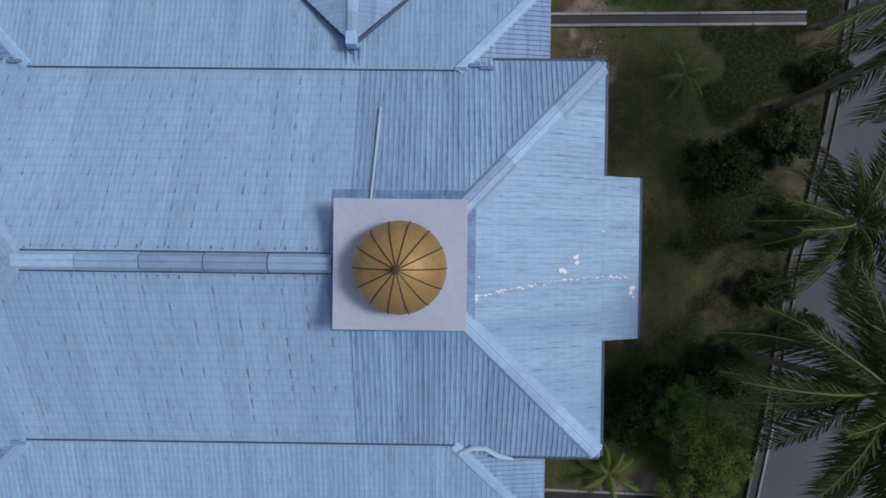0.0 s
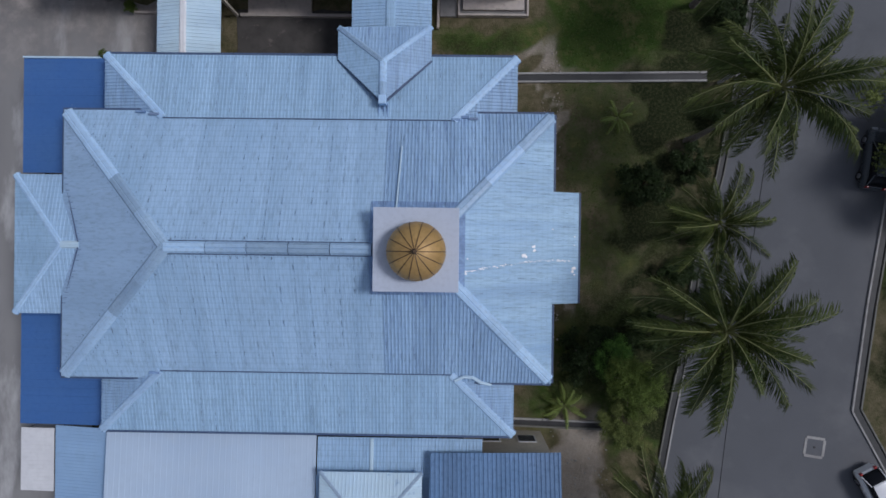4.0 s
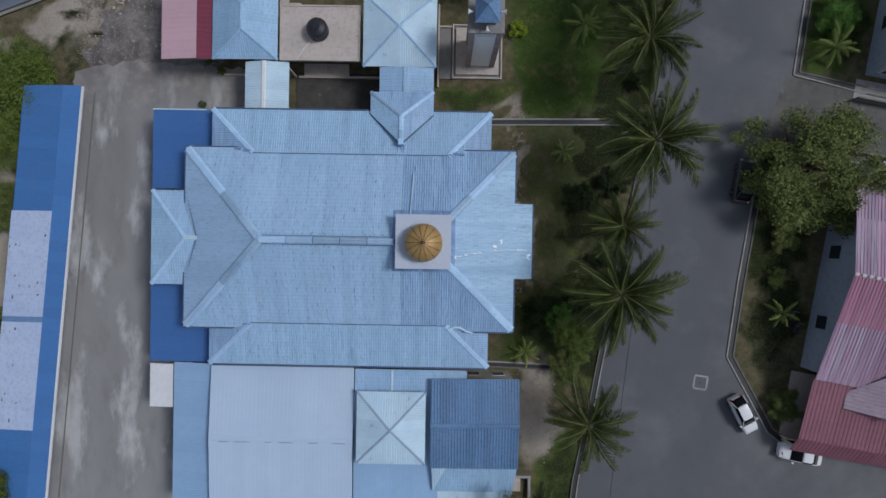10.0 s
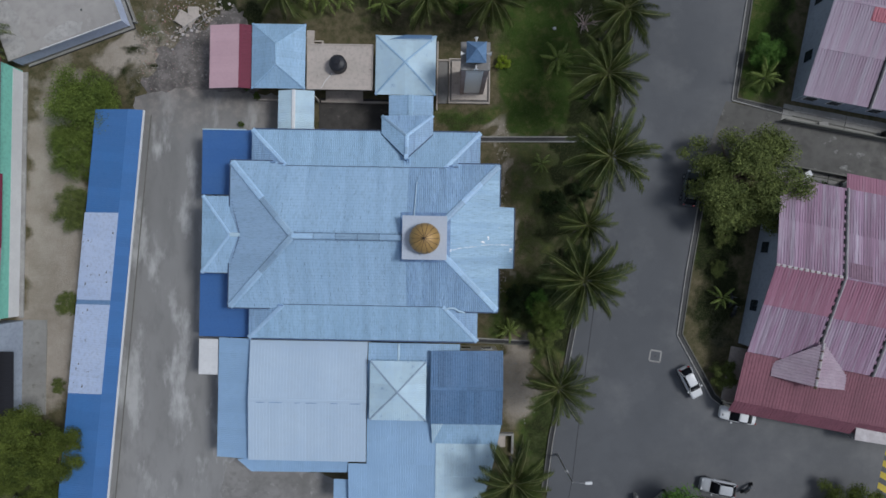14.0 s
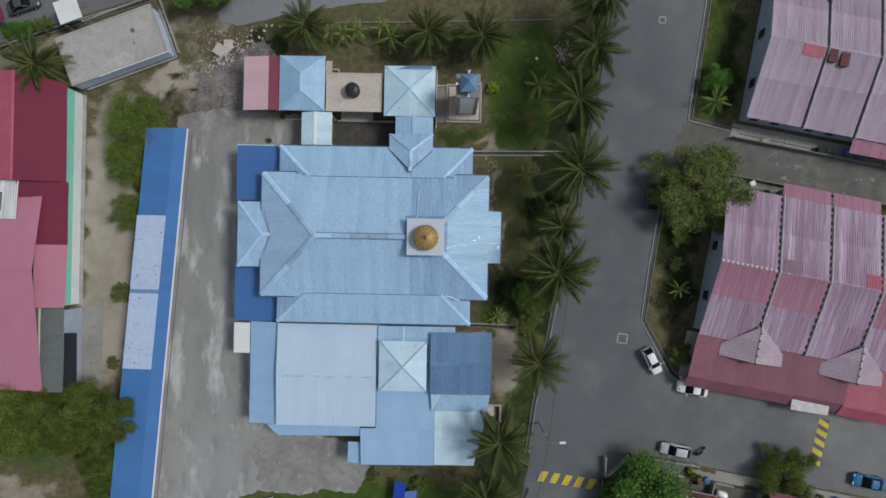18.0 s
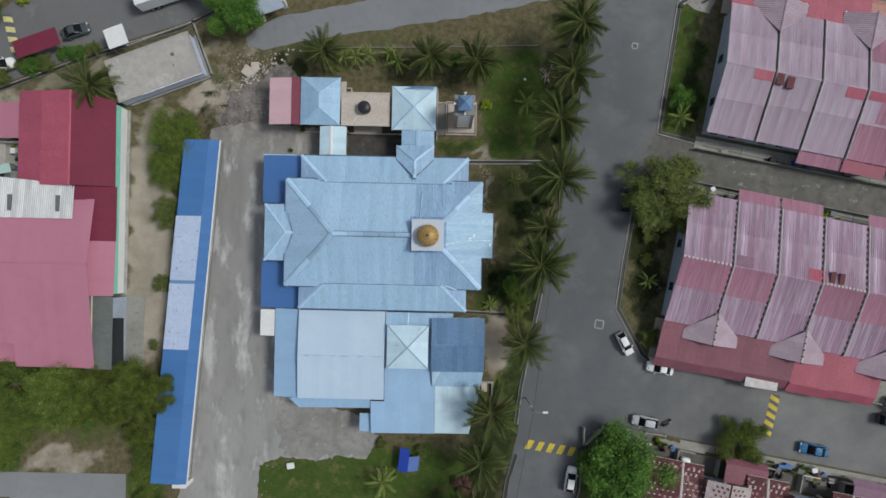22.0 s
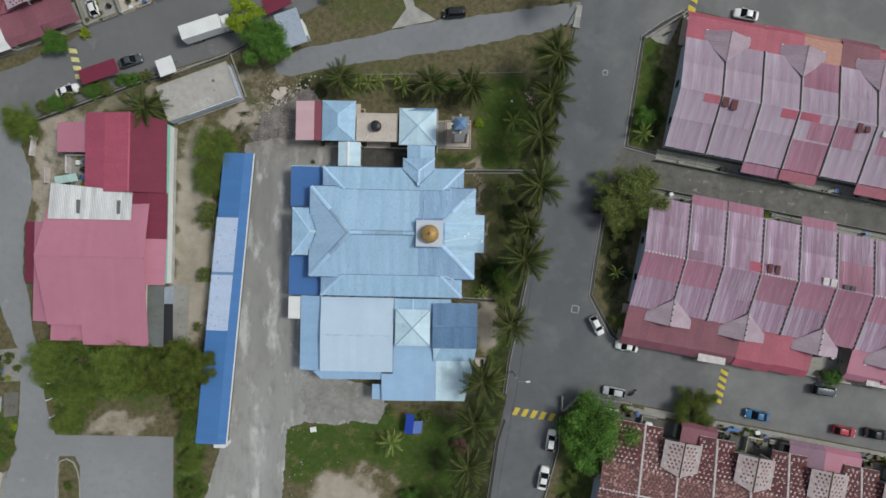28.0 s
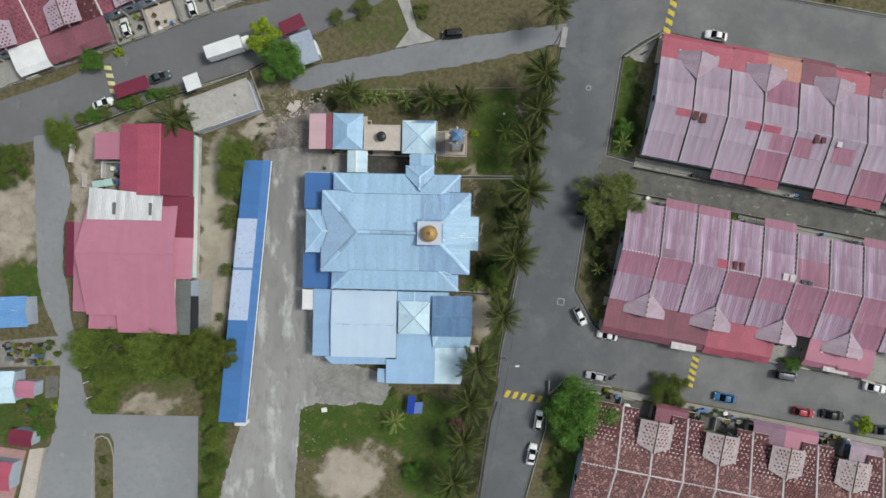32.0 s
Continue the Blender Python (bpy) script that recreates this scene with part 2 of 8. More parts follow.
    grey=mat("grey_sheet", (0.14, 0.15, 0.145), (0.11, 0.12, 0.115), 0.7, big=0.4, small=3, rand=0.04),
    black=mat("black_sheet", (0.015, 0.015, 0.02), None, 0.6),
    tank=mat("black_tank_plastic", (0.02, 0.02, 0.025), None, 0.45, bump=0.02),
    slab_pale=mat("pale_screed", (0.47, 0.45, 0.43), (0.36, 0.345, 0.325), 0.92, big=0.5, small=3, fine=0.15, wear=(0.31, 0.295, 0.28), wear_at=0.5, wear_soft=0.2),
    ash=mat("ashen_rubble_soil", (0.225, 0.200, 0.188), (0.085, 0.077, 0.070), 0.95, big=0.55, small=2.4, fine=0.3, wear=(0.33, 0.30, 0.275), wear_at=0.58, wear_soft=0.12, bump=0.6),
    pier=mat("dull_pink_render", (0.40, 0.315, 0.30), (0.27, 0.21, 0.20), 0.88, big=0.8, small=6),
    brick=mat("brown_brick_render", (0.42, 0.25, 0.235), (0.34, 0.20, 0.19), 0.85, big=0.8, small=8),
    bark=mat("palm_bark", (0.17, 0.15, 0.125), (0.11, 0.095, 0.075), 0.95, big=1.5, small=12, bump=0.5),
    wood=mat("tree_bark", (0.13, 0.10, 0.075), (0.09, 0.07, 0.05), 0.95, big=1.0, small=9, bump=0.5),
    # foliage: the dark second colours paint shaded gaps between fronds and leaf clumps
    palm=mat("palm_frond", (0.090, 0.108, 0.029), (0.028, 0.046, 0.011), 0.55, spec=0.12, big=0.5, small=2, rand=0.22, island=0.12, bump=0),
    palm_dry=mat("palm_spine", (0.21, 0.215, 0.08), (0.13, 0.145, 0.05), 0.6, rand=0.2, bump=0),
    leaf_brown=mat("dry_red_leaf", (0.16, 0.07, 0.06), (0.09, 0.045, 0.04), 0.7, island=0.3, bump=0),
    twig=mat("dry_twig", (0.42, 0.33, 0.32), (0.32, 0.25, 0.24), 0.9, bump=0),
    palm_young=mat("young_frond", (0.23, 0.29, 0.075), (0.15, 0.21, 0.045), 0.5, spec=0.25, rand=0.1, bump=0),
    grass=mat("grass_blade", (0.060, 0.105, 0.022), (0.075, 0.10, 0.028), 0.6, big=0.5, small=2, island=0.35, bump=0, spec=0.08),
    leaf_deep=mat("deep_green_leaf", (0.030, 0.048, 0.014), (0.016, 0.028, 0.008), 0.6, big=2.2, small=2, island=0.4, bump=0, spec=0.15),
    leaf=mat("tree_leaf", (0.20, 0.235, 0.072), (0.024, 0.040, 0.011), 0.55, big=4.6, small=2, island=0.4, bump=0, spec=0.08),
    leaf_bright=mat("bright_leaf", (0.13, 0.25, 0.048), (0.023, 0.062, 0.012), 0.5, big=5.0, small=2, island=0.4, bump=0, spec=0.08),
    leaf_yellow=mat("yellow_green_leaf", (0.28, 0.36, 0.03), (0.15, 0.22, 0.025), 0.5, big=2.2, small=2, island=0.35, bump=0, spec=0.08),
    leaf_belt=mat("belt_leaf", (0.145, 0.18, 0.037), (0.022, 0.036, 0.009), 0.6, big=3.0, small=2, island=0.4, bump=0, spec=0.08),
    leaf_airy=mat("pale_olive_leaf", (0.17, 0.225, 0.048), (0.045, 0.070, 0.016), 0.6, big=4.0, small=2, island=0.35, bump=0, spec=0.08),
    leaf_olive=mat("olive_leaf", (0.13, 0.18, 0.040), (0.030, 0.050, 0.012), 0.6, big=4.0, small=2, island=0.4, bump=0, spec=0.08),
    glass=mat("dark_car_glass", (0.008, 0.009, 0.012), None, 0.2, bump=0, spec=0.12),
    tyre=mat("tyre_rubber", (0.02, 0.02, 0.02), None, 0.85),
    chrome=mat("wheel_alloy", (0.45, 0.45, 0.47), None, 0.35, metal=0.9, bump=0),
    lamp_red=mat("tail_lamp", (0.35, 0.02, 0.02), None, 0.25, bump=0),
    lamp_clear=mat("head_lamp", (0.65, 0.66, 0.68), None, 0.15, bump=0),
    pole=mat("galvanised_pole", (0.34, 0.34, 0.34), None, 0.55, metal=0.4),
    cable=mat("black_cable", (0.02, 0.02, 0.02), None, 0.7, bump=0),
    pane=mat("window_glass", (0.03, 0.04, 0.05), None, 0.1, bump=0),
    tarp_side=mat("faded_tarpaulin", (0.08, 0.15, 0.42), None, 0.5, vary=0.2),
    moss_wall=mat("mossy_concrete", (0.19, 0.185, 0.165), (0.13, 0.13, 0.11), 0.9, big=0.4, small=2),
    tarp=mat("blue_tarpaulin", (0.02, 0.06, 0.42), None, 0.5, vary=0.2),
)
CAR = {k: mat(k + "_car_paint", c, None, 0.28, vary=0.04, fine=0.02, bump=0) for k, c in dict(
    white=(0.75, 0.75, 0.75), silver=(0.45, 0.46, 0.48), black=(0.02, 0.02, 0.022), dark=(0.06, 0.07, 0.08),
    blue=(0.035, 0.14, 0.29), red=(0.35, 0.03, 0.05), green=(0.03, 0.09, 0.08)).items()}


# ---- building helpers ----
def place_of(ob):
    m = ob.matrix_basis.copy()
    while ob.parent:
        ob = ob.parent
        m = ob.matrix_basis @ m
    return m


def thing(name, x, y, z=0.0, rz=0.0, label="", category="", group="", kind=""):
    ob = new(name)
    ob.matrix_basis = pose(x, y, z, 0, 0, rz)
    ob.empty_display_size = 0.2
    return tagged(ob, label, category, group, kind)


def part(name, bm, material, parent=None, label="", here=False):
    """Links a bmesh, given in the world (or, with here, in the parent's own space), as one mesh under its parent."""
    if parent and not here:
        bm.transform(place_of(parent).inverted())
    me = bpy.data.meshes.new(name)
    bm.to_mesh(me)
    bm.free()
    me.materials.append(material)
    ob = new(name, me)
    ob.parent = parent
    return tagged(ob, label)


def raw(name, verts, faces, material, parent=None, label="", here=False):
    me = bpy.data.meshes.new(name)
    if parent and not here:
        inv = place_of(parent).inverted()
        verts = [inv @ Vector(v) for v in verts]
    me.from_pydata([tuple(v) for v in verts], [], faces)
    me.materials.append(material)
    ob = new(name, me)
    ob.parent = parent
    return tagged(ob, label)


def box(x0, y0, z0, x1, y1, z1, bevel=0.0, m=None):
    bm = bmesh.new()
    bmesh.ops.create_cube(bm, size=1)
    bmesh.ops.scale(bm, vec=(x1 - x0, y1 - y0, z1 - z0), verts=bm.verts)
    bmesh.ops.translate(bm, vec=((x0 + x1) / 2, (y0 + y1) / 2, (z0 + z1) / 2), verts=bm.verts)
    if bevel:
        bmesh.ops.bevel(bm, geom=bm.edges[:], offset=bevel, segments=2, affect="EDGES", profile=0.6)
    if m:
        bm.transform(m)
    return bm


def tube(points, radii, sides=8, closed=True):
    bm = bmesh.new()
    rings = []
    for i, p in enumerate(points):
        p = Vector(p)
        a, b = Vector(points[max(0, i - 1)]), Vector(points[min(len(points) - 1, i + 1)])
        q = (b - a).normalized().to_track_quat("Z", "Y")
        rings.append([bm.verts.new(p + q @ Vector((math.cos(2 * math.pi * k / sides), math.sin(2 * math.pi * k / sides), 0)) * radii[i]) for k in range(sides)])
    for r, s in zip(rings, rings[1:]):
        for k in range(sides):
            bm.faces.new((r[k], r[(k + 1) % sides], s[(k + 1) % sides], s[k]))
    if closed:
        bm.faces.new(rings[0][::-1])
        bm.faces.new(rings[-1])
    return bm


def joined(*bms):
    out = bmesh.new()
    for b in bms:
        me = bpy.data.meshes.new("tmp")
        b.to_mesh(me)
        b.free()
        out.from_mesh(me)
        bpy.data.meshes.remove(me)
    return out


def slab(pts, z0, z1):
    """An upright prism over a plan outline."""
    bm = bmesh.new()
    area = sum(a[0] * b[1] - b[0] * a[1] for a, b in zip(pts, pts[1:] + pts[:1]))
    pts = pts if area > 0 else pts[::-1]
    lo = [bm.verts.new((x, y, z0)) for x, y in pts]
    hi = [bm.verts.new((x, y, z1)) for x, y in pts]
    faces = [bm.faces.new(hi), bm.faces.new(lo[::-1])]
    for i in range(len(pts)):
        j = (i + 1) % len(pts)
        bm.faces.new((lo[i], lo[j], hi[j], hi[i]))
    bm.normal_update()
    bmesh.ops.triangulate(bm, faces=faces)
    return bm


def strip(points, width, z0, z1):
    """A band of even width along a line in plan."""
    left, right = [], []
    for i, p in enumerate(points):
        a, b = points[max(0, i - 1)], points[min(len(points) - 1, i + 1)]
        d = Vector((b[0] - a[0], b[1] - a[1])).normalized()
        nrm = Vector((-d.y, d.x)) * width / 2
        left.append((p[0] + nrm.x, p[1] + nrm.y))
        right.append((p[0] - nrm.x, p[1] - nrm.y))
    bm = bmesh.new()
    rows = [[bm.verts.new((*q, z)) for q, z in ((l, z0), (l, z1), (r, z1), (r, z0))] for l, r in zip(left, right)]
    for a, b in zip(rows, rows[1:]):
        for k in range(4):
            bm.faces.new((a[k], a[(k + 1) % 4], b[(k + 1) % 4], b[k]))
    bm.faces.new(rows[0][::-1])
    bm.faces.new(rows[-1])
    bmesh.ops.recalc_face_normals(bm, faces=bm.faces)
    return bm


def clip(poly, axis, at, keep_more):
    out = []
    for p, q in zip(poly, poly[1:] + poly[:1]):
        dp, dq = (p[axis] - at, q[axis] - at) if keep_more else (at - p[axis], at - q[axis])
        if dp >= 0:
            out.append(p)
        if dp * dq < 0:
            t = dp / (dp - dq)
            out.append(tuple(a + (b - a) * t for a, b in zip(p, q)))
    return out


def sheets(pts, material, parent, name="roof_sheet", width=0.8, rib=0.2, height=0.03, thick=0.03, split=True, lap=0.008, rows=0, seed=1, label="", rib_width=0.06):
    """A sloping roof plane laid with ribbed metal sheets that run down the slope, each one clipped to the outline."""
    rng = random.Random(seed)
    pts = [Vector(p) for p in pts]
    nrm = Vector((0, 0, 0))
    for a, b in zip(pts, pts[1:] + pts[:1]):
        nrm += a.cross(b)
    nrm.normalize()
    if nrm.z < 0:
        pts, nrm = pts[::-1], -nrm
    down = Vector((nrm.x, nrm.y, 0))
    if down.length < 1e-3:
        down = Vector((0, -1, 0))
    down = (down - nrm * down.dot(nrm)).normalized()
    across = nrm.cross(down).normalized()
    o = pts[0]
    flat = [((p - o).dot(across), (p - o).dot(down)) for p in pts]
    a0, a1 = min(f[0] for f in flat), max(f[0] for f in flat)
    count = max(1, round((a1 - a0) / width))
    step = (a1 - a0) / count
    verts, faces, made = [], [], []

    def put(av, dv, h):
        verts.append(o + across * av + down * dv + nrm * h)
        return len(verts) - 1

    for i in range(count):
        lo, hi = a0 + i * step, a0 + (i + 1) * step
        piece = clip(clip(flat, 0, lo, True), 0, hi, False)
        bands = [piece]
        if rows and len(piece) >= 3:
            d0, d1 = min(f[1] for f in piece), max(f[1] for f in piece)
            k = max(1, round((d1 - d0) / rows))
            bands = [clip(clip(piece, 1, d0 + (d1 - d0) * j / k, True), 1, d0 + (d1 - d0) * (j + 1) / k, False) for j in range(k)]
        if split:
            verts, faces = [], []
        for band in bands:
            if len(band) < 3:
                continue
            lift = rng.uniform(0, lap * 0.6)
            tilt = rng.uniform(0.2, 1) * lap
            d_hi = max(f[1] for f in band)
            top = [put(a, d, lift + tilt * (a - lo) / step + (lap * 1.9 if rows and d > d_hi - 0.02 else 0)) for a, d in band]
            low = [put(a, d, lift - thick) for a, d in band]
            faces.append(top)
            faces.append(low[::-1])
            for j in range(len(top)):
                q = (j + 1) % len(top)
                faces.append((low[j], low[q], top[q], top[j]))
            ribs = max(1, round(step / rib))
            for r in range(ribs):
                c = lo + (r + 0.5) * step / ribs
                cut = []
                for p, q in zip(band, band[1:] + band[:1]):
                    if (p[0] - c) * (q[0] - c) < 0:
                        cut.append(p[1] + (q[1] - p[1]) * (c - p[0]) / (q[0] - p[0]))
                if len(cut) < 2 or max(cut) - min(cut) < 0.1:
                    continue
                s, e, w = min(cut), max(cut), rib_width / 2
                h0, h1 = lift, lift + height
                v = [put(c - w, s, h0), put(c - w * 0.5, s, h1), put(c + w * 0.5, s, h1), put(c + w, s, h0),
                     put(c - w, e, h0), put(c - w * 0.5, e, h1), put(c + w * 0.5, e, h1), put(c + w, e, h0)]
                faces += [(v[4], v[5], v[1], v[0]), (v[5], v[6], v[2], v[1]), (v[6], v[7], v[3], v[2]), (v[7], v[6], v[5], v[4]), (v[0], v[1], v[2], v[3])]
        if split and faces:
            made.append(raw(name, verts, faces, material, parent, label))
    if not split and faces:
        made.append(tagged(raw(name, verts, faces, material, parent, label), kind="stuff"))
    return made


def cap(p, q, material, parent, width=0.5, height=0.07, pieces=1, name="ridge_cap", label="", edge=None, overlap=1.02, extra=0.045):
    """Folded metal capping over a ridge or hip, in overlapping lengths."""
    p, q = Vector(p), Vector(q)
    d = (q - p).normalized()
    side = d.cross(Vector((0, 0, 1))).normalized()
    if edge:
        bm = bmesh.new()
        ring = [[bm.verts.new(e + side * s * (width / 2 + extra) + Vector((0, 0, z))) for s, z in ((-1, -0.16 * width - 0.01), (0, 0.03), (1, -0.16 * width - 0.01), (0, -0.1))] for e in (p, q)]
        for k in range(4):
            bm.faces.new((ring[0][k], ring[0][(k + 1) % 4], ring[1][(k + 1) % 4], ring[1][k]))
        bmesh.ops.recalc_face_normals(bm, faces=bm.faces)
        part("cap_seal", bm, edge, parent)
    for i in range(pieces):
        a, b = p + (q - p) * (i / pieces), p + (q - p) * min(1, (i + overlap) / pieces)
        bm = bmesh.new()
        drop = -0.16 * width
        lift = 0.012 * (i % 2)
        ring = []
        for e in (a, b):
            ring.append([bm.verts.new(e + side * s * width / 2 + Vector((0, 0, z + lift))) for s, z in ((-1, drop), (-0.62, height * 0.72), (-0.12, height * 0.95), (0, height * 0.62), (0.12, height * 0.95), (0.62, height * 0.72), (1, drop), (0, drop - 0.06))])
        n = len(ring[0])
        for k in range(n):
            bm.faces.new((ring[0][k], ring[0][(k + 1) % n], ring[1][(k + 1) % n], ring[1][k]))
        bm.faces.new(ring[0][::-1])
        bm.faces.new(ring[1])
        bmesh.ops.recalc_face_normals(bm, faces=bm.faces)
        part(name, bm, material, parent, label)


def hip(x0, y0, x1, y1, eave, top, mat_roof, parent, ridge=None, caps=None, **kw):
    """A hipped roof over a rectangle; ridge: ends of the ridge (x, y), (x, y), or one point for a pyramid."""
    caps = caps or M["blue_low"]
    c = ((x0 + x1) / 2, (y0 + y1) / 2)
    a, b = ridge or (c, c)
    A, B = (*a, top), (*b, top)
    sw, se, ne, nw = (x0, y0, eave), (x1, y0, eave), (x1, y1, eave), (x0, y1, eave)
    if abs(a[0] - b[0]) >= abs(a[1] - b[1]):
        planes = [[sw, se, B, A], [ne, nw, A, B], [nw, sw, A], [se, ne, B]]
        ends = ((sw, A), (nw, A), (se, B), (ne, B))
    else:
        planes = [[se, ne, B, A], [nw, sw, A, B], [sw, se, A], [ne, nw, B]]
        ends = ((sw, A), (se, A), (nw, B), (ne, B))
    for p in planes:
        q = []
        for v in p:
            if not q or (Vector(v) - Vector(q[-1])).length > 0.01:
                q.append(v)
        sheets(q, mat_roof, parent, **kw)
    for e, r in ends:
        cap(e, r, caps, parent, 0.24, 0.05, name="hip_cap", edge=M["blue_stain"], extra=0.035)
    if a != b:
        cap(A, B, caps, parent, 0.35, 0.06)


def walls(x0, y0, x1, y1, z, material, parent, windows=0, inset=0.4, thick=0.18):
    """Four outer walls as one mesh, with framed window panes set in the long sides."""
    x0, y0, x1, y1 = x0 + inset, y0 + inset, x1 - inset, y1 - inset
    part("wall", joined(box(x0, y0, 0, x1, y0 + thick, z), box(x0, y1 - thick, 0, x1, y1, z), box(x0, y0 + thick, 0, x0 + thick, y1 - thick, z), box(x1 - thick, y0 + thick, 0, x1, y1 - thick, z)), material, parent)
    for i in range(windows):
        cx = x0 + (i + 0.5) * (x1 - x0) / windows
        for y, s in ((y0, -1), (y1, 1)):
            w = part("window", box(cx - 0.6, y - 0.04, 1.0, cx + 0.6, y + 0.04, 2.2, 0.02), M["white"], parent)
            part("pane", box(cx - 0.52, y + s * 0.02 - 0.03, 1.08, cx + 0.52, y + s * 0.02 + 0.03, 2.12), M["pane"], w)



# ---- ground ----
xs = np.concatenate([[-3000, -1200, -500, -250, -150], np.arange(-105, 105.1, 0.5), [150, 250, 500, 1200, 3000]])
ys = np.concatenate([[-3000, -1200, -500, -250, -120], np.arange(-75, 65.1, 0.5), [120, 250, 500, 1200, 3000]])
GX, GY = np.meshgrid(xs, ys)
cover = {k: np.zeros(GX.shape) for k in ("lush", "sand", "litter")}


WX = GX + 0.7 * np.sin(0.9 * GY + 1.3 * np.sin(0.37 * GX)) + 0.35 * np.sin(2.3 * GY + 1.1 * GX)
WY = GY + 0.7 * np.sin(0.8 * GX + 1.3 * np.sin(0.41 * GY)) + 0.35 * np.sin(2.1 * GX - 1.2 * GY)


def patch(kind, x, y, rx, ry, strength=1.0, turn=0.0):
    """A soft-edged stretch of lush grass, bare sand, or dark litter and painted shade on the ground."""
    c, s = math.cos(radians(turn)), math.sin(radians(turn))
    u, v = ((WX - x) * c + (WY - y) * s) / rx, (-(WX - x) * s + (WY - y) * c) / ry
    r = (np.abs(u) ** 3 + np.abs(v) ** 3) ** (1 / 3)
    cover[kind] = np.maximum(cover[kind], strength * np.clip((1.25 - r) / 0.5, 0, 1))


def less(kind, x, y, rx, ry):
    u, v = (GX - x) / rx, (GY - y) / ry
    r = (np.abs(u) ** 3 + np.abs(v) ** 3) ** (1 / 3)
    cover[kind] *= 1 - np.clip((1.25 - r) / 0.5, 0, 1)


# lawns
patch("lush", 12.9, 16.8, 6.0, 8.8)
patch("lush", 11.0, 2, 3.2, 9, 0.5)
patch("lush", 14.4, 2, 2.6, 8, 0.55)
patch("lush", 12, -12, 5, 6, 0.7)
patch("lush", -4, -40, 13, 5)
patch("lush", -20, -43, 6, 6, 0.95)
patch("lush", 2, -48, 7, 9)
patch("lush", 33, -5, 2.5, 7, 0.55)
patch("lush", 38, 23, 3, 11, 1.0)
patch("lush", -58, -29, 16, 5, 0.9)
patch("lush", -42.5, -48, 3, 10, 0.8)
patch("lush", 27, -46, 3.5, 9, 0.7)
patch("lush", -80, -15, 6, 4.5, 0.9)
patch("lush", -77, -40.5, 4, 5, 0.95)
patch("lush", -83, -42, 4, 5, 0.8)
patch("lush", -64.5, -35, 3, 7, 1.0)
patch("lush", -64, -52, 2, 8, 0.35)
patch("lush", -15, 24, 12, 3, 0.45)
patch("lush", -10, 39, 10, 5, 0.5)
patch("lush", -55, 19, 14, 2.5, 0.4, 20)
# bare and sandy ground
patch("sand", -15, -51.5, 6.5, 5.5, 0.85)
patch("sand", -55.8, -38.5, 6.2, 2.2, 0.62)
patch("lush", -50, -33, 9, 3, 0.5)
patch("sand", -42.3, -4, 3.8, 19, 1.0)
patch("sand", -66, 12, 5, 6, 0.9)
patch("sand", -69.5, 2, 2.2, 12, 0.75)
patch("litter", -67, 8, 2.4, 5, 0.4)
patch("sand", -56, 19.5, 9, 1.4, 0.6, 20)
patch("sand", -40.0, 13.0, 3.0, 2.0, 0.6, 20)
patch("sand", -28, 17, 6.5, 4.6, 0.46)
patch("sand", -32.5, 23.4, 3, 3.4, 0.36, 20)
patch("sand", -34.4, 17.5, 3.6, 1.7, 0.85, 20)
patch("sand", -31.6, 16.6, 2.2, 1.2, 0.55, -20)
patch("sand", -27.6, 17.4, 3.2, 1.1, 0.5, 60)
patch("sand", -83, -2, 5, 9, 0.75)
patch("sand", -78.4, 2, 1.2, 12, 0.5)
patch("sand", 10.3, -18.5, 2.2, 5.0, 0.95)
less("lush", 10.3, -18.5, 2.0, 4.6)
patch("sand", 8.2, 4, 0.5, 7, 0.62)
patch("sand", 9.6, -4, 0.5, 4, 0.6)
patch("sand", 7.6, 9.7, 2.0, 0.5, 0.7)
patch("sand", 33, -11, 1.8, 4, 0.45)
patch("sand", 9, 9.3, 4, 0.5, 0.55)
# dark litter, soil and rubble, and shade painted along the palm row
patch("litter", -26, 17.5, 5, 5, 0.42)
patch("litter", -9, 10.5, 9, 2, 0.35)
patch("sand", -19, 10.6, 3.2, 1.6, 0.6)
patch("litter", -36, 13, 5, 3, 0.45)
patch("litter", -29, 18, 5, 4, 0.2)
patch("litter", -21.4, 22.2, 2.4, 2.0, 0.85)
patch("litter", -25.4, 18.4, 2.2, 1.2, 0.55, 30)
patch("sand", -28.6, 25.2, 2.6, 1.0, 0.45, 25)
patch("lush", -32, 20.4, 1.8, 1.0, 0.5)
patch("litter", 13.5, -30, 1.8, 9, 0.6)
patch("lush", 13, -27, 2.4, 7, 0.7)
patch("lush", 10.5, -36, 2.4, 5, 0.8)
# the palms' shade, painted into the ground with the near-black litter cover
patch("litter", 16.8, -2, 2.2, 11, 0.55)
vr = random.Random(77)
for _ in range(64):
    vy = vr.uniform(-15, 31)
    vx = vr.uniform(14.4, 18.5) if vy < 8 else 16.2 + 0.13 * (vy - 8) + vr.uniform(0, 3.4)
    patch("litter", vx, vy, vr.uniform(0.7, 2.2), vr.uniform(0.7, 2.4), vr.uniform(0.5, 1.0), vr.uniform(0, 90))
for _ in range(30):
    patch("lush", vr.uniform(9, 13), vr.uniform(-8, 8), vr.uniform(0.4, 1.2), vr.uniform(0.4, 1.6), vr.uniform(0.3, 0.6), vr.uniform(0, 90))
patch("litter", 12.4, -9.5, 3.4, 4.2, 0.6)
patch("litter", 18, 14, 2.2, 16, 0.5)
patch("litter", 9, -42, 4, 14, 0.7)
patch("litter", 33, -4, 2.5, 12, 0.75)
patch("lush", 32.6, -2, 2.2, 5, 0.85)
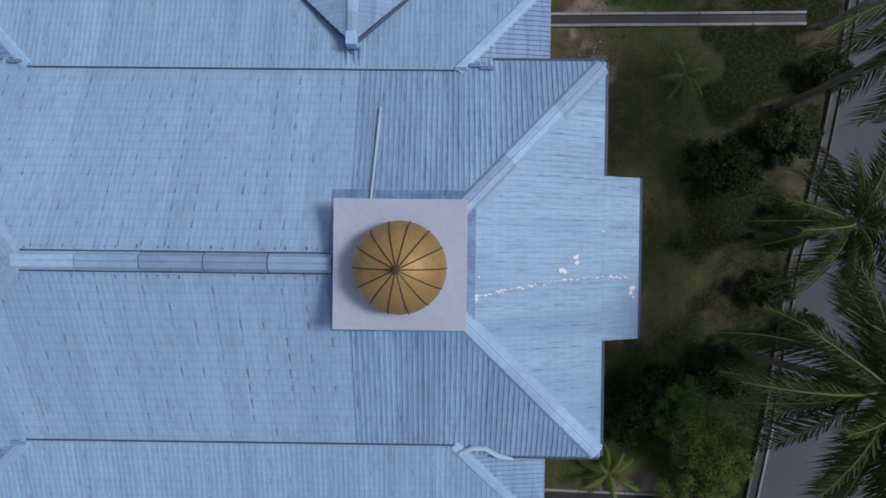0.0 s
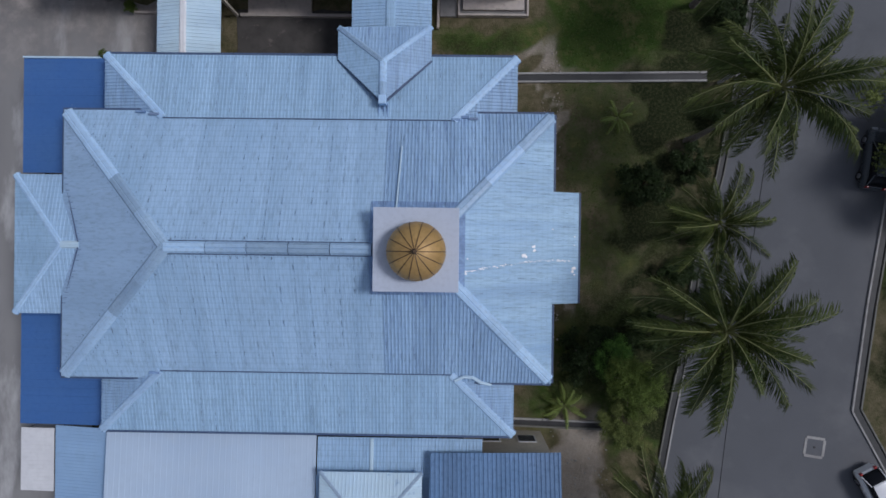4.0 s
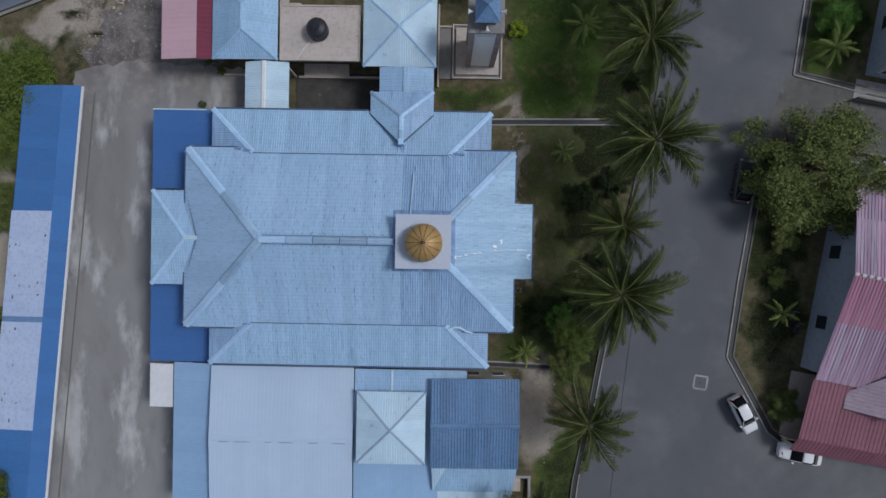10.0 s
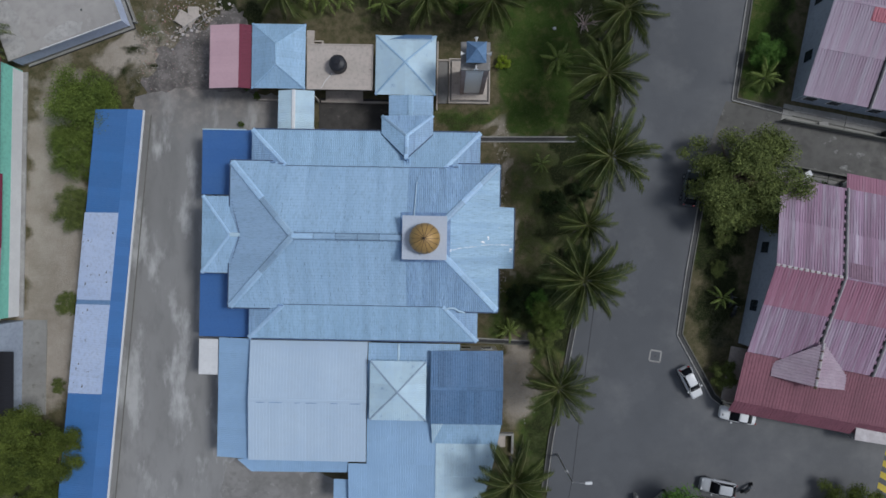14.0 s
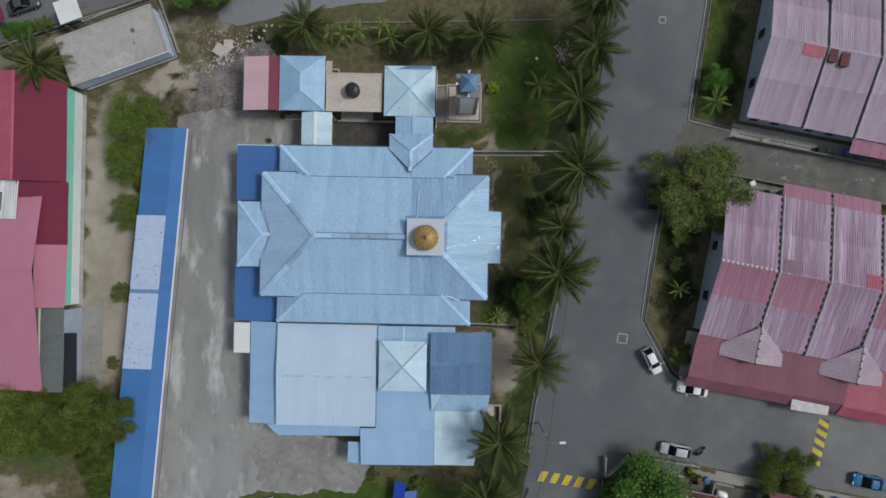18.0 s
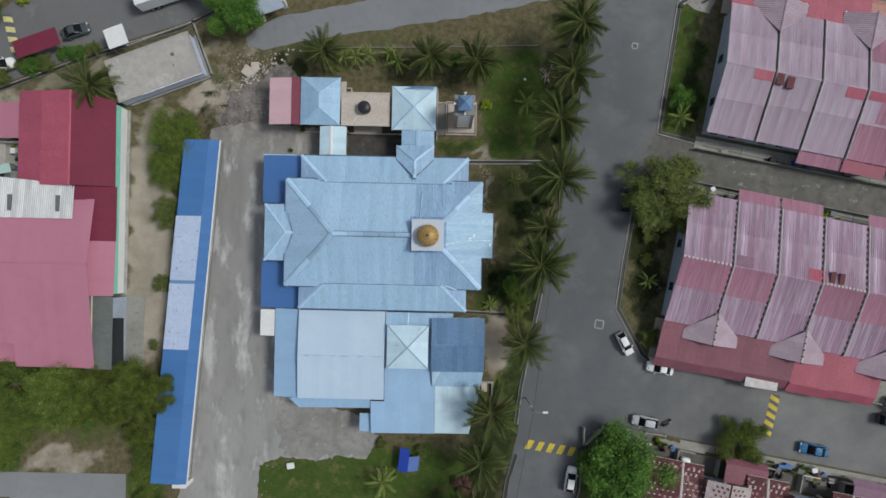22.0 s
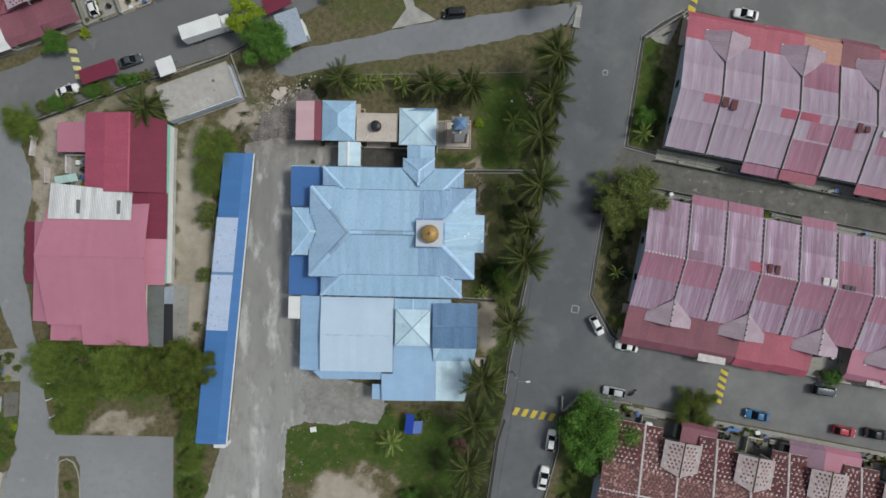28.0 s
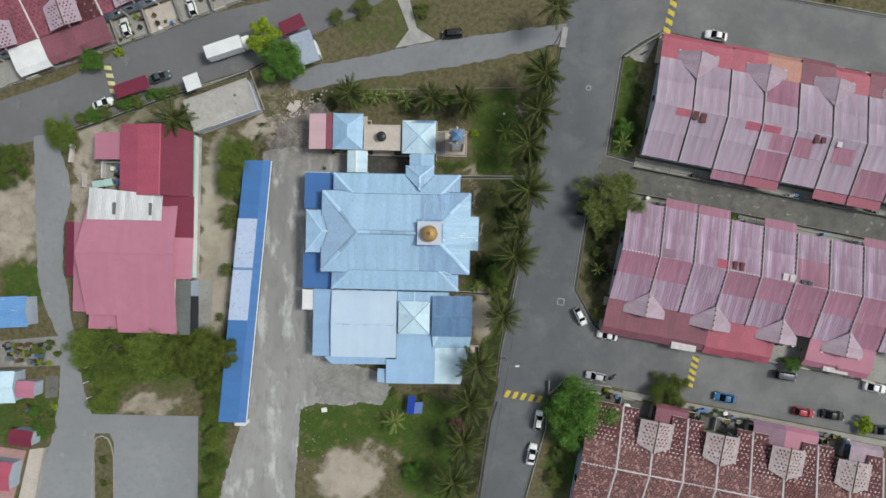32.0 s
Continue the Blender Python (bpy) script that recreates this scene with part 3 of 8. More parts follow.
patch("litter", 31.4, -8, 1.3, 9, 0.6)
patch("lush", 31.6, -1, 1.4, 6, 0.8)
patch("litter", -40, -33, 3, 10, 0.5)
patch("litter", 0, 22, 10, 3, 0.5)
patch("litter", 39.6, 24, 1.2, 10, 0.7)
patch("lush", 4, 10.8, 4, 1.3, 0.75)

for gx, gy, ga, gb in ((-15, -51, 6.2, 5.2), (-55.8, -38.6, 5.2, 1.8), (-42.5, -6, 2, 16)):
    less("lush", gx, gy, ga, gb)
# more painted shade under the northern palms
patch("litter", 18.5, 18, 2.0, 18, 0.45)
patch("lush", 20, 22, 3, 14, 0.5)
patch("litter", 3, 10.3, 3, 1.4, 0.5)
less("lush", 8.3, 2, 0.8, 8)
less("lush", 5, 14.6, 2.6, 3.0)
less("lush", 9.7, -3, 0.4, 4)
for _ in range(46):
    patch("litter", vr.uniform(-3, 9), vr.uniform(-56, -33), vr.uniform(0.5, 2.0), vr.uniform(0.5, 2.4), vr.uniform(0.25, 0.6), vr.uniform(0, 90))
for _ in range(34):
    patch("sand", vr.uniform(-25, -4), vr.uniform(-47, -38.5), vr.uniform(0.3, 1.3), vr.uniform(0.3, 1.0), vr.uniform(0.3, 0.6), vr.uniform(0, 90))
for _ in range(110):
    patch(vr.choice(("sand", "litter")), vr.uniform(-35, -22.5), vr.uniform(13, 21), vr.uniform(0.25, 1.1), vr.uniform(0.2, 0.7), vr.uniform(0.35, 0.75), vr.uniform(0, 90))
for _ in range(30):
    patch(vr.choice(("litter", "lush", "lush")), vr.uniform(-18, 22), vr.uniform(26.5, 31), vr.uniform(0.5, 2.4), vr.uniform(0.4, 1.3), vr.uniform(0.15, 0.45), vr.uniform(0, 90))
ground_mesh = bpy.data.meshes.new("ground")
ny, nx = GX.shape
GZ = np.where((np.abs(GX) < 104) & (np.abs(GY) < 74), 0.02 * np.sin(GX * 0.7) * np.sin(GY * 0.9) - 0.03, -0.05)
idx = np.arange(nx * ny).reshape(ny, nx)
quads = np.stack([idx[:-1, :-1], idx[:-1, 1:], idx[1:, 1:], idx[1:, :-1]], -1).reshape(-1, 4)
ground_mesh.from_pydata(np.stack([GX, GY, GZ], -1).reshape(-1, 3).tolist(), [], quads.tolist())
layer = ground_mesh.attributes.new("cover", "FLOAT_COLOR", "POINT")
layer.data.foreach_set("color", np.stack([cover["lush"], cover["sand"], cover["litter"], np.ones(GX.shape)], -1).astype(np.float32).ravel())


def ground_material():
    m = bpy.data.materials.new("grass_and_earth")
    m.use_nodes = True
    n, l = m.node_tree.nodes, m.node_tree.links
    b = n["Principled BSDF"]
    b.inputs["Roughness"].default_value = 0.95
    b.inputs["Specular IOR Level"].default_value = 0.05
    tc = n.new("ShaderNodeTexCoord")
    at = n.new("ShaderNodeAttribute")
    at.attribute_name = "cover"
    sep = n.new("ShaderNodeSeparateColor")
    l.new(at.outputs["Color"], sep.inputs[0])

    def noise_at(scale, detail=6):
        t = n.new("ShaderNodeTexNoise")
        t.inputs["Scale"].default_value, t.inputs["Detail"].default_value, t.inputs["Roughness"].default_value = scale, detail, 0.68
        l.new(tc.outputs["Object"], t.inputs["Vector"])
        return t.outputs["Fac"]

    def mixed(a, c, fac):
        x = n.new("ShaderNodeMix")
        x.data_type = "RGBA"
        for sock, v in ((x.inputs[6], a), (x.inputs[7], c), (x.inputs[0], fac)):
            if hasattr(v, "links"):
                l.new(v, sock)
            else:
                sock.default_value = (*v, 1)
        return x.outputs[2]

    def ramp(sock, lo, hi):
        r = n.new("ShaderNodeMapRange")
        r.inputs["From Min"].default_value, r.inputs["From Max"].default_value = lo, hi
        l.new(sock, r.inputs["Value"])
        return r.outputs[0]

    def with_noise(sock, nz, amount=1.3):
        """The cover's edge, broken up by noise."""
        a = n.new("ShaderNodeMath")
        a.operation = "MULTIPLY_ADD"
        l.new(nz, a.inputs[0])
        a.inputs[1].default_value, a.inputs[2].default_value = amount, -0.5 * amount
        s = n.new("ShaderNodeMath")
        s.operation = "ADD"
        l.new(a.outputs[0], s.inputs[0])
        l.new(sock, s.inputs[1])
        return ramp(s.outputs[0], 0.3, 0.75)

    broad, mid, fine, rim = noise_at(0.22), noise_at(1.1), noise_at(6, 4), noise_at(0.42, 8)
    dry = mixed((0.15, 0.126, 0.078), (0.084, 0.081, 0.040), ramp(mid, 0.4, 0.62))
    lush = mixed((0.046, 0.084, 0.018), (0.075, 0.102, 0.028), ramp(mid, 0.38, 0.66))
    lush = mixed(lush, (0.15, 0.135, 0.058), ramp(rim, 0.52, 0.68))
    sand = mixed((0.40, 0.352, 0.295), (0.275, 0.235, 0.185), ramp(broad, 0.4, 0.7))
    # near-black, since this colour also paints the palms' shade
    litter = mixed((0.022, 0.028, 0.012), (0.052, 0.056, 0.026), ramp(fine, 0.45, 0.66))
    c = mixed(dry, sand, with_noise(sep.outputs[1], rim, 1.15))
    c = mixed(c, lush, with_noise(sep.outputs[0], rim, 1.7))
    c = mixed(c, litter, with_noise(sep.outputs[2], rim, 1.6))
    h = n.new("ShaderNodeHueSaturation")
    l.new(ramp(fine, 0.2, 0.9), h.inputs["Value"])
    v = n.new("ShaderNodeMapRange")
    v.inputs["To Min"].default_value, v.inputs["To Max"].default_value = 0.8, 1.2
    l.new(fine, v.inputs["Value"])
    l.new(v.outputs[0], h.inputs["Value"])
    l.new(c, h.inputs["Color"])
    l.new(h.outputs[0], b.inputs["Base Color"])
    bp = n.new("ShaderNodeBump")
    bp.inputs["Strength"].default_value, bp.inputs["Distance"].default_value = 0.8, 0.12
    l.new(fine, bp.inputs["Height"])
    l.new(bp.outputs[0], b.inputs["Normal"])
    return m


ground_mesh.materials.append(ground_material())
tagged(new("ground", ground_mesh), "grass, bare sand, dark litter and painted palm shade around the buildings", "ground", kind="structure")


def surface(name, pts, z, material, label, category="road"):
    return tagged(part(name, slab(pts, -0.2, z), material), label, category, kind="structure")


def rough(pts, amp, step, seed):
    """An outline whose edges have crumbled: points added along it and pushed about."""
    rng = random.Random(seed)
    out = []
    for a, b in zip(pts, pts[1:] + pts[:1]):
        n = max(1, int(math.dist(a, b) / step))
        for i in range(n):
            k = amp * rng.uniform(-1, 1) if i else 0
            d = Vector((b[0] - a[0], b[1] - a[1])).normalized()
            out.append((a[0] + (b[0] - a[0]) * i / n - d.y * k, a[1] + (b[1] - a[1]) * i / n + d.x * k))
    return out


# ---- roads and paved yards ----
surface("road", [(9.8, -60), (12.7, -38.2), (13.9, -33.2), (14.7, -25.8), (16.15, -17.7), (17.35, -11.2), (18.5, -3.4), (19.3, -0.3), (19.8, 2.0), (20.9, 7.5), (22.4, 18.5), (24.1, 30.4), (25.7, 36), (26.5, 60), (45, 60), (44.5, 37.5), (37.2, 32.9), (34.2, 13.1), (34.2, 10), (31.9, 7), (30.4, -0.9), (28.8, -13.5), (32.5, -20.4), (35.3, -22.5), (35.3, -31.6), (33.5, -34.6), (22.9, -34.6), (22.9, -41.3), (18, -60)], 0.02, M["asphalt"], "worn grey asphalt street between the palms and the terraces")
surface("road", [(34.8, -21.0), (55, -24.6), (104, -33.5), (104, -44), (60.8, -36.6), (39.5, -33.1), (34.8, -32.2)], 0.026, M["asphalt"], "worn grey asphalt side street between two terrace rows")
surface("road", [(33.5, 13.0), (40.9, 11.4), (104, -0.8), (104, -6.8), (40.9, 5.6), (31, 6)], 0.032, M["back_lane"], "stained concrete back lane between two terrace rows")
surface("road", [(44, 38.1), (104, 25.3), (104, 39), (89, 41), (64.7, 45), (44, 60)], 0.026, M["asphalt"], "asphalt street in front of the upper terrace row")
surface("road", rough([(25.9, 38.9), (0, 35.0), (-7.2, 33.4), (-14.5, 31.6), (-21.8, 30.2), (-25.0, 29.0), (-27.2, 27.6), (-28.6, 26.4), (-28.2, 25.0), (-25.8, 24.6), (-20, 26.1), (-7.7, 28.0), (6.8, 30.6), (25.7, 35.1)], 0.22, 1.1, 3), 0.026, M["lane"], "pale asphalt access lane beside dry grass")
surface("road", [(-7.6, 47), (-8, 44), (-5.2, 37.2), (-7.8, 33.5), (0.2, 35.2), (-3.7, 37.6), (-5.4, 44), (-5, 47)], 0.034, M["kerb"], "pale concrete footpath that widens at the lane", "path")
surface("road", [(-10, 62), (-28.2, 43.6), (-41.6, 40.4), (-47.9, 38.9), (-57.2, 35.7), (-61.8, 33.6), (-65.4, 30.4), (-73.9, 26), (-86.2, 21.7), (-104, 16), (-104, 8), (-79.5, 13.7), (-72.6, 16.1), (-64.8, 19), (-52.5, 23.8), (-38, 28.5), (-23.6, 36.1), (-13.6, 40.8), (0, 50)], 0.02, M["street"], "worn asphalt street along the far terrace")
surface("road", rough([(-79.6, 14.5), (-79.2, 5.8), (-78.7, -5.5), (-78.1, -14.5), (-76.6, -19.5), (-73.6, -25.7), (-73.3, -31.3), (-73.6, -39.2), (-74.8, -46.0), (-76.2, -50.0), (-77.8, -57.0), (-79.0, -62), (-65.8, -62), (-66.1, -44.5), (-66.8, -40.5), (-68.5, -35.7), (-69.7, -27.8), (-71.5, -21.0), (-72.0, -16.6), (-73.2, -12.0), (-73.2, -3.0), (-71.8, 2.5), (-72.4, 7.0), (-74.0, 11.0), (-73.4, 15.8)], 0.14, 0.8, 41), 0.026, M["side_lane"], "pale asphalt lane beside the red-roofed building")
surface("road", [(-67, -40.5), (-45.5, -40.4), (-45.2, -62), (-61.5, -62), (-62.3, -46), (-63.2, -44.3), (-67, -44.3)], 0.032, M["side_lane"], "pale asphalt car park with rounded island", "car park")


def spread(material, axis, noise_scale, reach, start, end, dark, pale):
    """A second, blotched dirt that takes over a surface along one axis, with a ragged edge."""
    n, l = material.node_tree.nodes, material.node_tree.links
    target = n["Principled BSDF"].inputs["Base Color"]
    old = target.links[0].from_socket
    tc, sep, nz, add, mr, mix, cr = (n.new("ShaderNode" + k) for k in ("TexCoord", "SeparateXYZ", "TexNoise", "Math", "MapRange", "Mix", "ValToRGB"))
    l.new(tc.outputs["Object"], sep.inputs[0])
    l.new(tc.outputs["Object"], nz.inputs["Vector"])
    nz.inputs["Scale"].default_value, nz.inputs["Detail"].default_value, nz.inputs["Roughness"].default_value = noise_scale, 8, 0.68
    add.operation = "MULTIPLY_ADD"
    add.inputs[1].default_value = reach
    l.new(nz.outputs["Fac"], add.inputs[0])
    l.new(sep.outputs[axis], add.inputs[2])
    mr.inputs["From Min"].default_value, mr.inputs["From Max"].default_value = start, end
    l.new(add.outputs[0], mr.inputs["Value"])
    mix.data_type = "RGBA"
    cr.color_ramp.elements[0].color, cr.color_ramp.elements[1].color = (*dark, 1), (*pale, 1)
    cr.color_ramp.elements[0].position, cr.color_ramp.elements[1].position = 0.4, 0.62
    l.new(nz.outputs["Fac"], cr.inputs[0])
    l.new(old, mix.inputs[6])
    l.new(cr.outputs[0], mix.inputs[7])
    l.new(mr.outputs[0], mix.inputs[0])
    l.new(mix.outputs[2], target)


spread(M["yard"], "Y", 0.45, 9.8, 12.8, 19.6, (0.12, 0.103, 0.09), (0.33, 0.295, 0.265))
spread(M["asphalt"], "X", 0.09, 30.0, 42.0, 66.0, (0.135, 0.135, 0.137), (0.195, 0.192, 0.19))
surface("pavement", rough([(-32.6, 12.0), (-32.9, 14.6), (-31.0, 16.0), (-31.4, 17.8), (-29.0, 18.4), (-27.6, 20.2), (-25.2, 20.8), (-24.0, 22.6), (-21.4, 22.4), (-20.4, 19.4), (-19.3, 12.2), (-24, 11.4)], 0.55, 0.5, 31), 0.022, M["ash"], "ashen soil mixed with rubble behind the yard", "soil")
surface("pavement", rough([(-33.6, 12.4), (-28, 13.5), (-24.4, 13.3), (-16.5, 12.9), (-16.5, 9), (-22, 8), (-22, -27.5), (-8.6, -31), (-7.5, -34.5), (-9, -37.3), (-13, -36.8), (-16, -37.6), (-22, -37.1), (-25.2, -38.6), (-26.1, -62), (-42.5, -62), (-36.9, -41.5), (-34.9, -11.2)], 0.2, 0.5, 5), 0.03, M["yard"], "stained grey concrete yard beside the mosque", "yard")

surface("pavement", rough([(-22.6, -28.9), (-15, -29.4), (-8.0, -32.6), (-7.4, -34.4), (-8.8, -37.2), (-13, -36.7), (-16, -37.5), (-21.6, -37.0), (-22.8, -33)], 0.6, 0.6, 25), 0.045, M["yard_dark"], "dark mottled concrete corner behind the kitchen", "yard")

# ---- kerbs, drains, boundary lines ----
def drain(points, name="drain", label="open concrete roadside drain with pale kerbs", gap=0.5, kerb=0.12, bright=1):
    d = thing(name, *points[0], label=label, category="drain", kind="structure")
    part("drain_bottom", strip(points, gap, -0.1, 0.04), M["drain"], d)

    def offset(k):
        out = []
        for i, p in enumerate(points):
            a, b = points[max(0, i - 1)], points[min(len(points) - 1, i + 1)]
            t = Vector((b[0] - a[0], b[1] - a[1])).normalized()
            out.append((p[0] - t.y * k, p[1] + t.x * k))
        return out
    for side in (-1, 1):
        line = offset(side * (gap + kerb) / 2)
        for a, b in zip(line, line[1:]):
            n = max(1, round(math.dist(a, b) / 2.4))
            for i in range(n):
                p = [a[k] + (b[k] - a[k]) * i / n for k in (0, 1)]
                q = [a[k] + (b[k] - a[k]) * (i + 0.985) / n for k in (0, 1)]
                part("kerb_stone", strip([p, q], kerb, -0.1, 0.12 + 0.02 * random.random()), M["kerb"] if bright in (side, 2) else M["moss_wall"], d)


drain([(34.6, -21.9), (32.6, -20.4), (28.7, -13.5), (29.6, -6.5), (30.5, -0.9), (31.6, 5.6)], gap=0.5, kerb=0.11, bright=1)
drain([(41.0, 11.7), (34.4, 13.2), (35.6, 22), (37.1, 32.8), (40.5, 35.2), (44.3, 37.4)])
drain([(41.0, 11.7), (60, 8.0), (90, 2.2)])
drain([(38.5, 5.9), (60, 1.9), (90, -3.9)])
drain([(5.8, 8.2), (18.6, 8.4)], gap=0.42, kerb=0.12, bright=2, label="narrow concrete drain across the lawn")
drain([(5.8, -14.6), (12.5, -14.8)], gap=0.35, label="narrow concrete drain beside the bare soil")
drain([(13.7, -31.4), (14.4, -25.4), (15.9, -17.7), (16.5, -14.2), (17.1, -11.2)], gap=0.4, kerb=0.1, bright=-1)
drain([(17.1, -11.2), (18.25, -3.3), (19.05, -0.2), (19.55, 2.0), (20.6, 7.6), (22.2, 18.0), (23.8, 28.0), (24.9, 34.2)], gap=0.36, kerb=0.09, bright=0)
drain([(10.3, -58), (12.6, -40), (13.8, -36)], gap=0.5, kerb=0.1, bright=0)
drain([(23.4, -34.9), (23.3, -41), (19.4, -56)], gap=0.4)
drain([(-73.5, 15.0), (-65, 18.2), (-52.5, 23.0), (-38.3, 27.7), (-24.5, 35.2)], gap=0.45)
drain([(66.0, 45.0), (90, 41.2)], gap=0.4)
surface("pavement", [(38.6, -33.2), (60.8, -36.9), (104, -44.2), (104, -45.4), (60.8, -38.0), (38.6, -34.3)], 0.05, M["concrete"], "grey concrete strip in front of the lower terrace", "pavement")


ik = thing("kerb", -66, -46, label="rounded pale kerb round the car park's island", category="kerb", kind="structure")
part("kerb_line", strip([(-66.5, -61.5), (-66.4, -46.4), (-65.8, -45.2), (-64.6, -44.8), (-63.4, -45.4), (-62.7, -46.8), (-62.2, -49), (-61.8, -61.5)], 0.22, -0.1, 0.14), M["concrete"], ik)


culvert = thing("culvert_slab", 25.4, 36.3, 0, -8, "pale concrete culvert slab at the lane's mouth", "culvert", kind="structure")
part("slab_top", box(-0.55, -1.9, -0.1, 0.55, 1.9, 0.22, 0.05), M["kerb"], culvert, here=True)
part("head_wall", box(-0.7, -2.2, -0.1, 0.7, -1.92, 0.4, 0.04), M["kerb"], culvert, here=True)


def low_wall(points, h, material, label, name="boundary_wall", w=0.18):
    o = thing(name, *points[0], label=label, category="wall", kind="structure")
    for a, b in zip(points, points[1:]):
        part("wall_panel", strip([a, b], w, -0.1, h), material, o)
        n = max(1, round(math.dist(a, b) / 3))
        for i in range(n + 1):
            x, y = (a[k] + (b[k] - a[k]) * i / n for k in (0, 1))
            part("post", box(x - w * 0.8, y - w * 0.8, -0.1, x + w * 0.8, y + w * 0.8, h + 0.12, 0.02), material, o)


low_wall([(-17, 25.1), (-0.3, 25.5), (15.6, 26.1)], 0.14, M["moss_wall"], "low weathered concrete wall along the dry verge")
low_wall([(-46.4, 24.8), (-36.6, 28.6), (-33.6, 20.9)], 0.4, M["concrete"], "weathered concrete wall behind the flat-roofed block")
low_wall([(23.9, -31.6), (23.9, -34.2), (27.2, -31.2), (36, -32.4)], 0.9, M["concrete"], "low grey garden wall of a corner house")
low_wall([(37.4, 32.4), (44.4, 37.0)], 0.9, M["kerb"], "pale garden wall at the terrace's corner")


def hump(x, y, rz, length, n, label, paint="yellow"):
    """A speed hump with slanted yellow bars."""
    o = thing("speed_hump", x, y, 0.03, rz, label, "speed hump", "speed humps")
    bm = bmesh.new()
    prof = [(-0.7, 0), (-0.35, 0.05), (0, 0.07), (0.35, 0.05), (0.7, 0)]
    rows = [[bm.verts.new((s * length / 2, p, z)) for p, z in prof] for s in (-1, 1)]
    for i in range(4):
        bm.faces.new((rows[0][i], rows[0][i + 1], rows[1][i + 1], rows[1][i]))
    bmesh.ops.recalc_face_normals(bm, faces=bm.faces)
    part("hump", bm, M["asphalt"], o, here=True)
    for i in range(n):
        cx = -length / 2 + (i + 0.5) * length / n
        bar = bmesh.new()
        w = length / n * 0.27
        v = [[bar.verts.new((cx + sx * w + sk, p, z + 0.006)) for (p, z), sk in zip(prof, (-0.25, -0.12, 0, 0.12, 0.25))] for sx in (-1, 1)]
        for k in range(4):
            bar.faces.new((v[0][k], v[1][k], v[1][k + 1], v[0][k + 1]))
        part("yellow_bar", bar, M[paint], o, here=True)


hump(19.0, -34.9, -8, 8.0, 5, "yellow-barred speed hump on the grey street")
hump(52.2, -29.2, 78, 6.4, 5, "yellow-barred speed hump on the side street")
hump(46.4, 41.4, 78, 9.0, 5, "yellow-barred speed hump on the upper street")
hump(-64.4, 26.2, 105, 6.4, 4, "faded yellow-barred speed hump on the far street", "yellow_pale")


def cover_plate(x, y, rz, size, label):
    o = thing("manhole", x, y, 0.02, rz, label, "manhole")
    part("frame", joined(*[box(-size / 2, s * size / 2 - 0.085, -0.02, size / 2, s * size / 2 + 0.085, 0.03) for s in (-1, 1)], *[box(s * size / 2 - 0.085, -size / 2 + 0.085, -0.02, s * size / 2 + 0.085, size / 2 - 0.085, 0.03) for s in (-1, 1)]), M["kerb"], o, here=True)
    part("lid", box(-size / 2 + 0.085, -size / 2 + 0.085, -0.02, size / 2 - 0.085, size / 2 - 0.085, 0.012), M["asphalt"], o, here=True)
    part("knob", box(-0.06, -0.06, 0, 0.06, 0.06, 0.04, 0.01), M["drain"], o, here=True)


cover_plate(26.0, -16.0, -8, 1.22, "square concrete manhole cover set in the asphalt")
cover_plate(30.5, 26.3, -8, 0.8, "worn square concrete cover in the street")

# ---- the mosque ----
mosque = thing("mosque", -6.5, -3.1, 0, 0, "mosque with weathered light blue ribbed metal roofs and a golden dome", "mosque")
EN, ES, EW, EE, EZ, RZ = 4.55, -10.78, -20.5, 7.6, 5.16, 7.95
RY = -3.26
WA, EA = (-13.2, RY, RZ), (0.2, RY, RZ)
NW, NE, SW, SE = (EW, EN, EZ), (EE, EN, EZ), (EW, ES, EZ), (EE, ES, EZ)
roof_kw = dict(width=0.8, rib=0.2, height=0.017, lap=0.006, rib_width=0.095)


def along(p, q, x):
    t = (x - p[0]) / (q[0] - p[0])
    return tuple(a + (b - a) * t for a, b in zip(p, q))


# the east part of each long slope is older and dirtier than the rest
SPLIT = -1.9
sheets([NW, (SPLIT, EN, EZ), (SPLIT, RY, RZ), WA], M["blue"], mosque, seed=3, **{**roof_kw, "height": 0.008})
sheets([(SPLIT, EN, EZ), NE, EA, (SPLIT, RY, RZ)], M["blue_old"], mosque, seed=4, **{**roof_kw, "height": 0.036})
sheets([SW, (SPLIT, ES, EZ), (SPLIT, RY, RZ), WA], M["blue"], mosque, seed=5, **{**roof_kw, "height": 0.008})
sheets([(SPLIT, ES, EZ), SE, EA, (SPLIT, RY, RZ)], M["blue_old"], mosque, seed=6, **{**roof_kw, "height": 0.036})
sheets([NW, SW, WA], M["blue_west"], mosque, seed=7, **{**roof_kw, "height": 0.008})
sheets([NE, SE, EA], M["blue_east"], mosque, seed=8, **roof_kw)
slope_e = (EZ - RZ) / (EE - EA[0])
pz = EZ + slope_e * 1.62
sheets([(EE - 0.02, 0.15, EZ + 0.005), (EE + 1.6, 0.15, pz), (EE + 1.6, -6.25, pz), (EE - 0.02, -6.25, EZ + 0.005)], M["blue_east"], mosque, seed=9, **roof_kw)
for c, a in ((NW, WA), (SW, WA), (NE, EA), (SE, EA)):
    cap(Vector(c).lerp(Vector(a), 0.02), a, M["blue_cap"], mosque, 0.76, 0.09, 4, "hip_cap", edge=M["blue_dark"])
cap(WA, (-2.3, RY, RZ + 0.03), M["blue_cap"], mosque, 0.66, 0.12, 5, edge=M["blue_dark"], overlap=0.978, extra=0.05)
